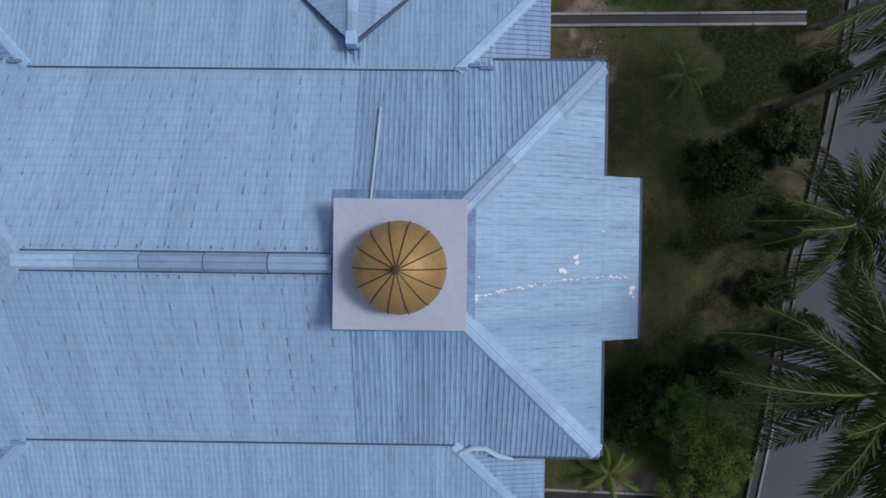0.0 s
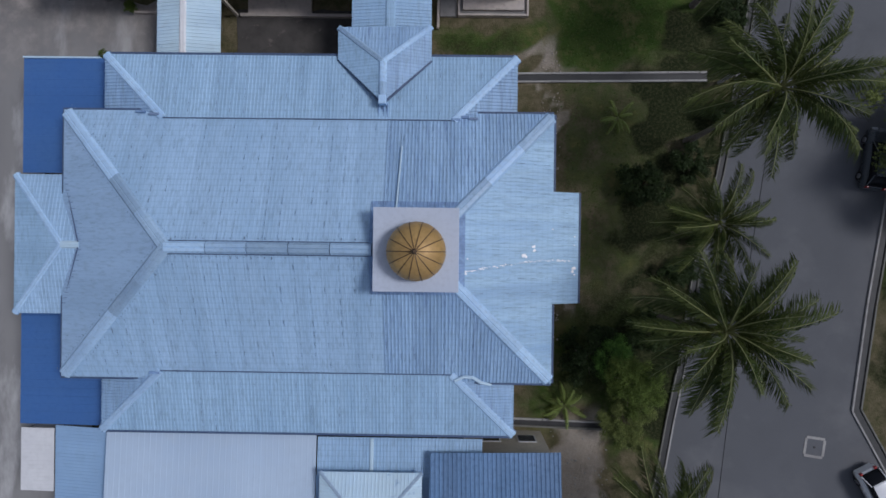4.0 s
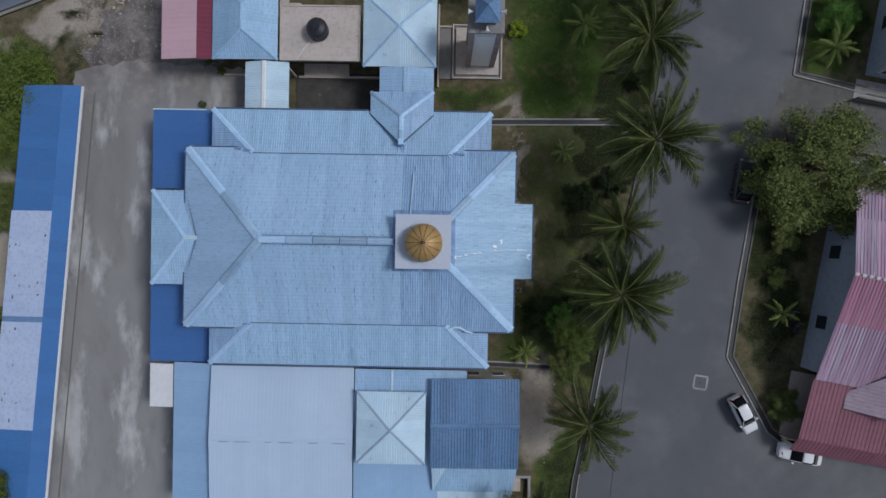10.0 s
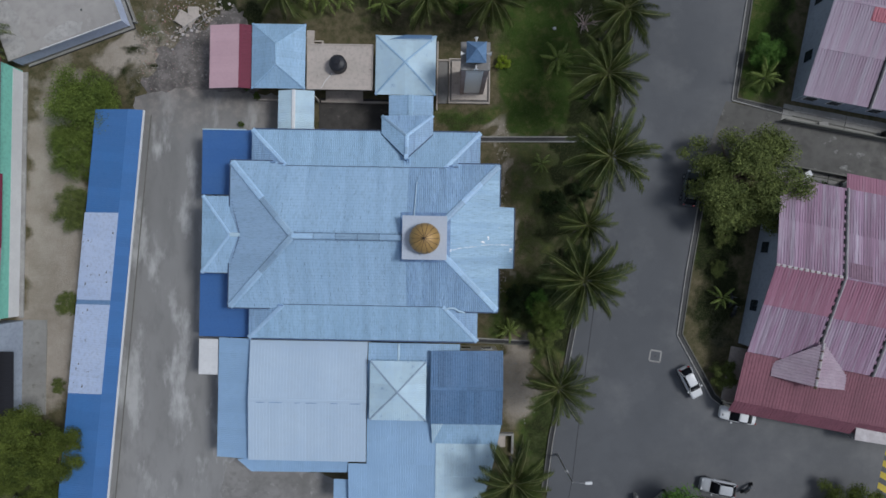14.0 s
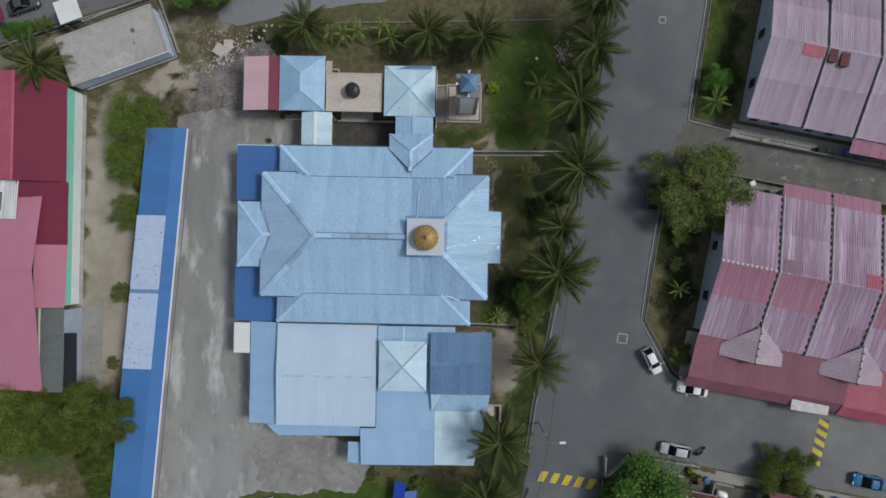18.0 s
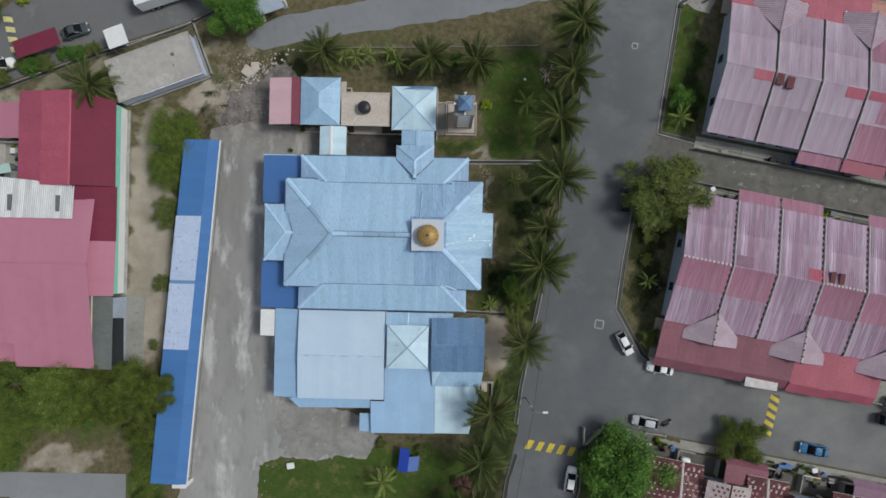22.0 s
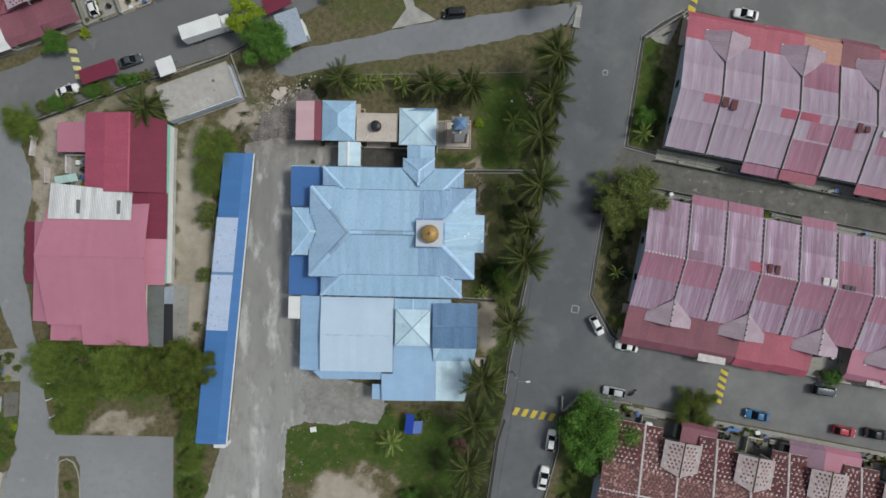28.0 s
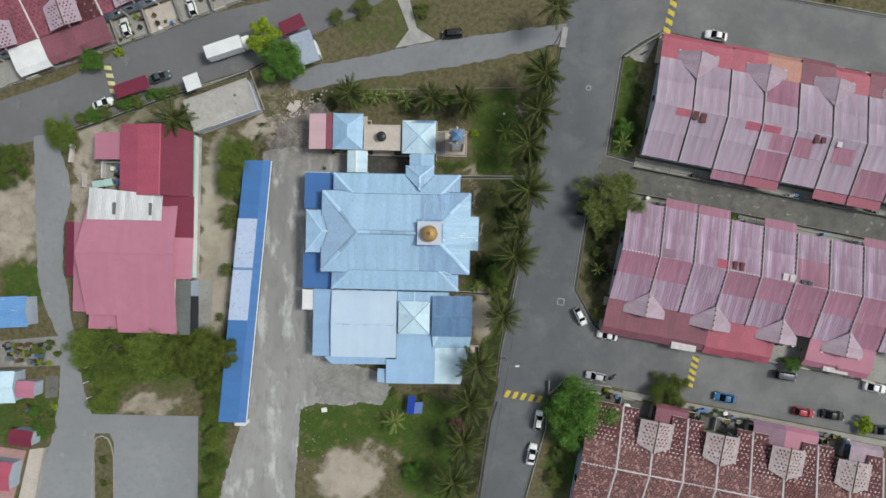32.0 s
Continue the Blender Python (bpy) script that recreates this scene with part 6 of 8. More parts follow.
def terrace(ox, oy, ang, lots, front, roof_mat, group, gable_at, first=7.2, lot=6.6, porch=(), gable_mat=None, tile=False, back_patch=(), bay=(1.3, 2.7), pink=(0.3, 0.3, 0.3, 0.3), floor=6.2, dashes=True, patches=(), vents=()):
    """A row of single-storey houses. u runs along the row, v from the back eave (front=+1) or the front eave (front=-1) across it."""
    c, s = math.cos(radians(ang)), math.sin(radians(ang))

    def W(u, v, z):
        return (ox + u * c - v * s, oy + u * s + v * c, z)
    D, rid, ez, rz = 19.1, 9.55, 3.4, 5.6
    f_eave = D if front > 0 else 0.0
    out = 1 if front > 0 else -1
    edges = [0.0] + [first + lot * i for i in range(lots)]
    rng = random.Random(int(abs(ox * 7)))
    for i in range(lots):
        u0, u1 = edges[i], edges[i + 1]
        h = thing("terrace_house", *W((u0 + u1) / 2, rid, 0)[:2], 0, ang, group[1], "house", group[0])
        kws = dict(split=False, name="roof_slope", width=0.85, rib=0.28, height=0.055, rib_width=0.12, rows=5.0, lap=0.02)
        if tile:
            kws = dict(split=False, name="roof_slope", width=0.33, rib=0.33, height=0.03, rib_width=0.11, rows=0.38, lap=0.03)
        cuts = [0, rid * rng.uniform(0.45, 0.6), rid, rid + (D - rid) * rng.uniform(0.42, 0.55), D]
        for k in range(4):
            va, vb = cuts[k], cuts[k + 1]
            za, zb = (ez + (rz - ez) * (v / rid if v <= rid else (D - v) / (D - rid)) for v in (va, vb))
            other = M["terrace_dark"] if tile else M["terrace_pink"]
            sheets([W(u0, va, za), W(u1 - 0.12, va, za), W(u1 - 0.12, vb, zb), W(u0, vb, zb)], other if rng.random() < pink[k] else roof_mat, h, seed=i + 3 + 30 * k, **kws)
        cap(W(u0, rid, rz), W(u1, rid, rz), M["mortar"] if tile or dashes and i % 3 == 0 else roof_mat, h, 0.35, 0.07, 12 if dashes and i % 3 == 0 else 2, edge=M["rib"] if dashes and i % 3 == 0 else None, overlap=0.6 if dashes and i % 3 == 0 else 1.02)
        for va, vb, za, zb in ((-0.1, rid, ez, rz), (rid, D + 0.1, rz, ez)):
            m0, m1 = Vector(W(u1 - 0.06, va, za)), Vector(W(u1 - 0.06, vb, zb))
            if tile:
                cap(m0, m1, M["mortar"], h, 0.48, 0.16, 4, "party_wall_cap", edge=M["rib"], overlap=1.0, extra=0.2)
            else:
                # a pale rendered upstand with dark step tiles, or a painted shadow line, along one side of it
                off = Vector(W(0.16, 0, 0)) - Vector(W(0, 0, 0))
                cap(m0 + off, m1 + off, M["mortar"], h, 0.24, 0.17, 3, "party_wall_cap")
                # without dashes the black strip stands in for the upstand's shadow
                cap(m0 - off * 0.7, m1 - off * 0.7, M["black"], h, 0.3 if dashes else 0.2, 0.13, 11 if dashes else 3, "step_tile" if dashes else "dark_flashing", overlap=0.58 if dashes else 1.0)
        if tile:
            at = lambda u, v: W(u, v, ez + (rz - ez) * (D - v if v > rid else v) / rid + 0.035)
            if front > 0:
                nibs(at, u0 + 0.3, u1 - 0.5, cuts[3] - 0.5, D - 0.2, 0.78, 0.7, M["nib_light"], h, 0.18, 40 + i)
                nibs(at, u0 + 0.3, u1 - 0.5, rid + 0.5, cuts[3] - 0.6, 0.66, 0.5, M["nib_tan"], h, 0.15, 50 + i)
                nibs(at, u0 + 0.3, u1 - 0.5, 0.5, rid - 0.5, 0.66, 0.5, M["nib_tan"], h, 0.15, 60 + i)
            else:
                nibs(at, u0 + 0.4, u1 - 0.6, 0.5, rid - 0.6, 0.92, 0.62, M["terrace_dark"], h, 0.17, 40 + i)
        # between the bays the tiled eave runs further out
        if tile and front > 0:
            ua, ub = (u0 + 3.2 if i - 1 in gable_at else u0), (u1 - 3.25 if i in gable_at else u1 - 0.12)
            sheets([W(ua, D - 0.05, ez + 0.01), W(ub, D - 0.05, ez + 0.01), W(ub, D + 1.75, ez - 0.4), W(ua, D + 1.75, ez - 0.4)], M["terrace_dark"], h, seed=i + 130, **kws)
            nibs(lambda u, v: W(u, v, ez - 0.4 * (v - D) / 1.75 + 0.04), ua + 0.2, ub - 0.2, D - 0.1, D + 1.6, 0.78, 0.7, M["nib_light"], h, 0.18, 140 + i)
            part("fascia", box(ua, D + 1.7, ez - 0.58, ub, D + 1.78, ez - 0.4, 0, Matrix.Translation((ox, oy, 0)) @ Matrix.Rotation(radians(ang), 4, "Z")), M["mortar"], h)
            if i not in gable_at:
                cap(W(u1 - 0.06, D, ez), W(u1 - 0.06, D + 1.8, ez - 0.4), M["mortar"], h, 0.48, 0.16, 1, "party_wall_cap", edge=M["rib"], overlap=1.0, extra=0.2)
        # walls; the end wall stands back under the verge
        wi = 0.75 if i == 0 else 0.0
        m = Matrix.Translation((ox, oy, 0)) @ Matrix.Rotation(radians(ang), 4, "Z")
        part("wall", joined(*[box(a, b, 0, p, q, 3.3, 0, m) for a, b, p, q in ((u0 + wi, 0.5, u0 + wi + 0.15, D - 0.5), (u1 - 0.27, 0.5, u1 - 0.12, D - 0.5), (u0 + wi + 0.15, 0.5, u1 - 0.27, 0.65), (u0 + wi + 0.15, D - 0.65, u1 - 0.27, D - 0.5))]), M["wall_grey"], h)
        if i == 0:
            g = bmesh.new()
            tri = [W(wi + 0.005, 0.5, 3.3), W(wi + 0.005, D - 0.5, 3.3), W(wi + 0.005, rid, rz - 0.08)]
            tri2 = [W(wi + 0.145, 0.5, 3.3), W(wi + 0.145, D - 0.5, 3.3), W(wi + 0.145, rid, rz - 0.08)]
            a = [g.verts.new(v) for v in tri]
            b = [g.verts.new(v) for v in tri2]
            g.faces.new(a)
            g.faces.new(b[::-1])
            for k in range(3):
                g.faces.new((a[k], b[k], b[(k + 1) % 3], a[(k + 1) % 3]))
            bmesh.ops.recalc_face_normals(g, faces=g.faces)
            part("gable_wall", g, M["wall_grey"], h)
            for v in (5.0, 11.5):
                w = part("window", box(wi - 0.06, v - 0.7, 1.0, wi + 0.06, v + 0.7, 2.5, 0.02, m), M["wall_grey"], h)
                part("pane", box(wi - 0.09, v - 0.6, 1.1, wi - 0.02, v + 0.6, 2.4, 0, m), M["pane"], w)
        for cu in (u0 + 1.9, u0 + 4.6):
            for v in (0.5, D - 0.5):
                sgn = -1 if v < 5 else 1
                w = part("window", box(cu - 0.7, v - 0.05, 1.0, cu + 0.7, v + 0.05, 2.2, 0.02, m), M["white"], h)
                part("pane", box(cu - 0.6, v + sgn * 0.03 - 0.03, 1.1, cu + 0.6, v + sgn * 0.03 + 0.03, 2.1, 0, m), M["pane"], w)
        # replaced sheets and small ventilators, by their place on the row
        for pu, pv, pu1, pv1, pm in patches:
            if u0 <= pu < u1:
                q = [W(uu, vv, ez + (rz - ez) * (vv / rid if (pv + pv1) / 2 <= rid else (D - vv) / (D - rid)) + 0.075) for uu, vv in ((pu, pv), (pu1, pv), (pu1, pv1), (pu, pv1))]
                sheets(q, M[pm], h, "patch_sheet", width=0.85, rib=0.28, height=0.04, rib_width=0.1, seed=i)
        for pu, pv, w, d, pm in vents:
            if u0 <= pu < u1:
                zz = ez + (rz - ez) * (pv / rid if pv <= rid else (D - pv) / (D - rid))
                vent = part("roof_vent", box(pu, pv - d / 2, zz - 0.1, pu + w, pv + d / 2, zz + 0.28, 0.04, m), M[pm], h)
                part("vent_cowl", box(pu - 0.05, pv - d / 2 - 0.05, zz + 0.28, pu + w + 0.05, pv + d / 2 + 0.05, zz + 0.33, 0.015, m), M[pm], vent)
        # sloping roof over the front terrace
        if i < len(porch) and porch[i]:
            pm, depth, pz0 = porch[i]
            v0, v1, pz = f_eave, f_eave + out * depth, 2.92 if tile and front > 0 else 3.25
            vm = f_eave + out * depth * 0.8
            sheets([W(u0 - 0.02, v0, pz), W(u1 - 0.03, v0, pz), W(u1 - 0.03, vm, pz0 + 0.1), W(u0 - 0.02, vm, pz0 + 0.1)], M[pm], h, "porch_roof", width=1.3, rib=0.32, height=0.03, seed=i + 60)
            sheets([W(u0 - 0.02, vm, pz0 + 0.095), W(u1 - 0.03, vm, pz0 + 0.095), W(u1 - 0.03, v1, pz0 - 0.75), W(u0 - 0.02, v1, pz0 - 0.75)], M[pm], h, "porch_roof", width=1.3, rib=0.32, height=0.03, seed=i + 61)
            for uu in (u0 + 0.4, u1 - 0.5):
                part("porch_post", box(uu - 0.1, v1 - out * 0.4 - 0.1, 0, uu + 0.1, v1 - out * 0.4 + 0.1, pz0 - 0.8, 0, m), M["cream"], h)
        part("porch_floor", box(u0 + 0.05, min(f_eave, f_eave + out * floor), -0.1, u1 - 0.05, max(f_eave, f_eave + out * floor), 0.06, 0, m), M["back_lane"] if tile and front > 0 else M["concrete"] if i % 3 else M["slab"], h)
        fv = f_eave + out * floor
        part("front_wall", box(u0 + 0.1, fv - 0.08, 0, u0 + 2.6, fv + 0.08, 1.0, 0.02, m), M["concrete"] if i % 2 else M["cream"], h)
        part("side_wall", box(u1 - 0.14, min(f_eave, fv), 0, u1 + 0.02, max(f_eave, fv), 1.1, 0.02, m), M["concrete"], h)
        tagged(part("gate", joined(*[box(u0 + 2.7 + 0.22 * k, fv - 0.02, 0.1, u0 + 2.74 + 0.22 * k, fv + 0.02, 1.2, 0, m) for k in range(15)], box(u0 + 2.65, fv - 0.025, 1.1, u0 + 5.9, fv + 0.025, 1.16, 0, m), box(u0 + 2.65, fv - 0.025, 0.15, u0 + 5.9, fv + 0.025, 0.21, 0, m)), M["rib"], h, "dark barred metal gate"), kind="stuff")
        part("back_floor", box(u0 + 0.05, D + 0.0 if front < 0 else -2.0, -0.1, u1 - 0.05, D + 2.0 if front < 0 else 0, 0.05, 0, m), M["concrete"], h)
        bv = D + 2.0 if front < 0 else -2.0
        part("back_wall", box(u0, bv - 0.07, 0, u1, bv + 0.07, 1.0, 0, m), M["moss_wall"], h)
        if i in back_patch:
            b0 = D if front < 0 else 0.0
            b1 = b0 + (1.8 if front < 0 else -1.8)
            sheets([W(u0 + 0.1, b0, 3.2), W(u1 - 0.2, b0, 3.2), W(u1 - 0.2, b1, 2.8), W(u0 + 0.1, b1, 2.8)], M["terrace_pink"] if front < 0 or i == 2 else M["terrace_rose"], h, "back_roof", width=1.25, rib=0.32, seed=i + 90)
        # gabled bay over the party wall
        if i in gable_at:
            gu, gm = u1 - 0.06, gable_mat or M["bay"]
            vc, bw = f_eave + out * bay[1], 4.0 if not tile else 3.2
            zt, ze = (4.55, 3.15) if not tile else (5.25, 4.65)
            for sd in (-1, 1):
                sheets([W(gu, f_eave - out * bay[0], zt), W(gu + sd * bw, vc - out * 1.5 if not tile else f_eave - out * (bay[0] - 1.1), ze), W(gu + sd * bw, vc, ze), W(gu, vc + out * 0.1, zt)], gm, h, "bay_roof", label="", width=0.95 if not tile else 0.52, rib=0.32, height=0.075 if not tile else 0.045, rib_width=0.12, split=not tile, rows=0.5 if tile else 0, seed=i + 70 + sd)
                part("bay_lamp", box(gu + sd * 3.6 - 0.22, vc + out * 0.1 - 0.22, 2.75, gu + sd * 3.6 + 0.22, vc + out * 0.1 + 0.22, 3.05, 0.1, m), M["white"], h)
                part("bay_pier", box(gu + sd * 3.3 - 0.15, vc - out * 0.5 - 0.15, 0, gu + sd * 3.3 + 0.15, vc - out * 0.5 + 0.15, 3.0, 0, m), M["cream"], h)
            if tile:
                for sd in (-1, 1):
                    nibs(lambda u, v: W(gu + sd * u, v, zt - (zt - ze) * u / bw + 0.05), 0.3, bw - 0.2, min(vc, f_eave - out * (bay[0] - 1.2)), max(vc, f_eave - out * (bay[0] - 1.2)), 0.7, 0.62, M["terrace_dark"], h, 0.15, i + 90)
            cap(W(gu, f_eave - out * bay[0], zt), W(gu, vc + out * 0.3, zt), M["rib"] if tile else M["mortar"] if dashes else gm, h, 0.3, 0.1, 5, "bay_cap", edge=M["rib"] if dashes and not tile else None, overlap=0.7 if dashes and not tile else 1.02)


terrace(34.5, -14.7, -10, 9, -1, M["terrace"], ("middle terrace row", "single-storey terrace house under a faded rose-pink ribbed roof"), (0, 2, 4, 6), 7.15, 6.4, porch=[("porch_maroon", 6.9, 2.7), ("porch_maroon", 6.8, 2.7), ("porch_maroon", 6.6, 2.7), ("porch_red", 6.9, 2.7), ("porch_red", 6.6, 2.7), None, ("rose", 5.4, 2.7), ("rose", 5.8, 2.7)], back_patch=(1, 2, 4, 7), bay=(2.5, 2.1), pink=(0.15, 0.85, 0.05, 0.12), patches=[(17.9, 9.6, 20.3, 11.3, "terrace_red"), (7.6, 9.6, 10.0, 11.2, "bay_dull")], vents=[(20.9, 10.6, 0.6, 1.5, "terrace_dark"), (22.2, 10.6, 0.6, 1.5, "terrace_dark"), (30.3, 10.3, 0.9, 1.2, "mortar"), (31.6, 10.3, 0.9, 1.2, "mortar"), (33.8, 10.0, 0.9, 0.7, "black"), (35.0, 10.0, 0.7, 0.7, "black")])
terrace(40.0, 12.8, -10, 9, 1, M["terrace_light"], ("upper terrace row", "single-storey terrace house under a faded rose-pink ribbed roof"), (0, 2, 4, 6), porch=[("porch_red", 5.2, 2.7), ("porch_red", 5.2, 2.7), ("porch_red", 5.4, 2.7), ("porch_orange", 5.2, 2.7), ("porch_maroon", 5.6, 2.7), ("porch_red", 5.0, 2.7), ("porch_maroon", 5.6, 2.7), ("porch_red", 5.4, 2.7)], back_patch=(2, 3, 5, 6), bay=(3.4, 1.9), dashes=False, pink=(0.4, 0.1, 0.0, 0.1), floor=5.6, patches=[(4.2, 8.1, 6.9, 9.45, "porch_red"), (17.4, 8.0, 20.1, 9.45, "terrace_red"), (20.7, 8.2, 24.0, 9.45, "terrace_red"), (22.7, 5.3, 26.7, 8.15, "terrace_pink"), (27.2, 4.9, 30.6, 8.4, "terrace_pink"), (34.6, 5.0, 38.6, 8.0, "terrace_pink")], vents=[(7.4, 8.6, 0.95, 1.5, "terrace_dark"), (8.9, 8.4, 0.95, 1.6, "terrace_dark"), (30.4, 8.6, 0.7, 1.5, "terrace_dark"), (31.7, 8.6, 0.7, 1.0, "terrace_dark"), (34.7, 8.4, 0.8, 0.9, "mortar")])
terrace(27.7, -54.8, -10, 9, 1, M["terrace_brown"], ("lower terrace row", "single-storey terrace house under a mottled brown tiled roof"), (1, 3, 5, 7), 6.7, 6.3, porch=[None, None, ("porch_maroon", 3.4, 2.7), None, None, ("bay_dull", 4.0, 2.7), ("rose", 4.0, 2.7), None, ("bay", 3.6, 2.7)], gable_mat=M["terrace_pale"], tile=True, bay=(5.4, 0.4), pink=(0.1, 0.1, 0.1, 0.9), floor=2.7)
terrace(-95.5, 25.66, 21, 11, -1, M["far_tile"], ("far terrace row", "single-storey terrace house under a mottled red-brown roof"), (1, 3, 5, 7), 7.2, 6.6, porch=[None, None, ("white", 5.2, 2.7), ("porch_maroon", 5.0, 2.7), ("porch_maroon", 4.6, 2.7)], gable_mat=M["bay"], tile=True, bay=(5.4, 0.4), pink=(0.4, 0.4, 0.4, 0.4), floor=5.2)
surface("pavement", rough([(35.2, -33.0), (42.6, -34.4), (41.6, -38.4), (35.8, -37.4)], 0.12, 0.6, 8), 0.045, M["concrete"], "grey concrete forecourt of the corner house", "forecourt")
ledge = thing("white_awning", 49.3, -23.9, 0, -8, "flat white awning over a terrace gate", "awning")
part("awning_top", box(-2.4, -0.7, 2.3, 2.4, 0.7, 2.4, 0.02), M["mortar"], ledge, here=True)
for a in (-2.6, 2.6):
    part("post", tube([(a, -0.5, 0), (a, -0.5, 2.3)], [0.05, 0.05], 8), M["pole"], ledge, here=True)
ledge2 = copy_thing(ledge, pose(78.5, -27.6, 0, 0, 0, -10))

# ---- houses at the western lane ----
def cottage(x, y, rz, lx, ly, z, material, label):
    o = thing("cottage", x, y, 0, rz, label, "house", "western cottages")
    m = place_of(o)
    for sgn in (-1, 1):
        q = [tuple(m @ Vector(v)) for v in ((-lx / 2, sgn * ly / 2, z), (lx / 2, sgn * ly / 2, z), (lx / 2, 0, z + ly * 0.13), (-lx / 2, 0, z + ly * 0.13))]
        sheets(q, material, o, split=False, name="roof_slope", width=0.9, rib=0.3, seed=3)
    part("wall", box(-lx / 2 + 0.3, -ly / 2 + 0.3, 0, lx / 2 - 0.3, ly / 2 - 0.3, z), M["wall_grey"], o, here=True)
    part("ridge_cap", box(-lx / 2, -0.15, z + ly * 0.13 - 0.02, lx / 2, 0.15, z + ly * 0.13 + 0.05, 0.02), material, o, here=True)


cottage(-82.0, -20.2, 4, 8.4, 6.0, 3.0, M["blue_worn"], "small house under a worn light blue metal roof")
cottage(-84.2, -34.9, 3, 8.6, 6.2, 3.0, M["pale"], "small house under a pale blue metal roof")
cottage(-78.2, -35.2, -2, 3.6, 3.3, 2.6, M["rose"], "small rose-roofed outhouse by the lane")
cottage(-79.0, -44.8, -6, 4.6, 3.2, 2.5, M["crimson"], "small dark red-roofed shed by the lane")
cottage(-84.0, -52.0, -6, 7.0, 5.6, 2.8, M["red"], "small red-roofed house in a paved garden")
surface("pavement", [(-79.1, -47.9), (-75.9, -47.4), (-78.4, -62), (-82, -62)], 0.034, M["slab"], "pale concrete driveway beside the lane", "driveway")
surface("pavement", [(-79.8, -48.2), (-86, -47.4), (-92, -47.6), (-92, -62), (-83.2, -62)], 0.02, M["brick"], "brown brick-paved garden of a small house", "garden")
surface("pavement", [(-72.9, -25.0), (-78.8, -25.6), (-86, -26.4), (-86, -31.6), (-76.2, -31.2), (-73.4, -31.0)], 0.01, M["yard_dark"], "cluttered concrete yard of a small house", "yard")
surface("pavement", [(-73.6, -33.0), (-76.2, -33.2), (-76.2, -37.6), (-73.8, -37.2)], 0.02, M["back_lane"], "dark concrete forecourt by the lane", "yard")
low_wall([(-75.6, -47.4), (-77.9, -61.5)], 0.7, M["concrete"], "low fence wall with evenly spaced posts")

# ---- palms ----
def frond_mesh(name, length, droop, seed, pairs=74, leaf=1.0):
    """One arching feather frond with a spine and two rows of hanging leaflets, as (leaflet mesh, spine mesh)."""
    rng = random.Random(seed)
    verts, faces, spine = [], [], []
    for i in range(9):
        t = i / 8
        spine.append(Vector((length * (t - 0.12 * t * t * droop), 0.05 * math.sin(3 * t + seed) + length * 0.16 * ((seed * 2) % 5 - 2) / 2 * t * t, length * (0.42 * t * (1.15 - 0.25 * droop) - (0.42 + 0.38 * droop) * t * t))))

    def on(t):
        f = min(t * 8, 7.999)
        i = int(f)
        return spine[i].lerp(spine[i + 1], f - i), (spine[i + 1] - spine[i]).normalized()
    for i in range(pairs):
        t = 0.14 + 0.85 * i / pairs
        p, d = on(t)
        ln = leaf * (0.45 + 0.75 * math.sin(math.pi * min(1, 0.18 + 0.8 * t))) * rng.uniform(0.8, 1.12)
        for sgn in (-1, 1):
            if rng.random() < 0.04:
                continue
            side = Vector((0, sgn, 0))
            tip = p + side * ln * rng.uniform(0.26, 0.56) + d * ln * rng.uniform(0.35, 0.8) + Vector((0, 0, -ln * rng.uniform(0.45, 1.1)))
            midp = p.lerp(tip, 0.45) + Vector((0, 0, ln * 0.16)) + side * ln * 0.06
            w = d * 0.034
            k = len(verts)
            verts += [p - w * 0.6, p + w * 0.6, midp + w, midp - w, tip]
            faces += [(k, k + 1, k + 2, k + 3), (k + 3, k + 2, k + 4)]
    me = bpy.data.meshes.new(name)
    me.from_pydata([tuple(v) for v in verts], [], faces)
    me.materials.append(M["palm"])
    bm = tube(spine, [0.05 - 0.005 * i for i in range(9)], 4)
    sp = bpy.data.meshes.new(name + "_spine")
    bm.to_mesh(sp)
    bm.free()
    sp.materials.append(M["palm_dry"])
    return me, sp


def young(pair):
    me, sp = pair[0].copy(), pair[1].copy()
    me.materials[0] = sp.materials[0] = M["palm_young"]
    return me, sp


FRONDS = [frond_mesh("frond", 4.6, d, s) for s, d in enumerate((0.15, 0.35, 0.55, 0.75, 0.95, 0.6))]
YOUNG = [young(f) for f in FRONDS]
NUTS = tube([(0, 0, 0), (0, 0, 0.12), (0, 0, 0.25)], [0.07, 0.13, 0.05], 8)
nut_mesh = bpy.data.meshes.new("coconut")
NUTS.to_mesh(nut_mesh)
NUTS.free()
nut_mesh.materials.append(M["leaf_yellow"])


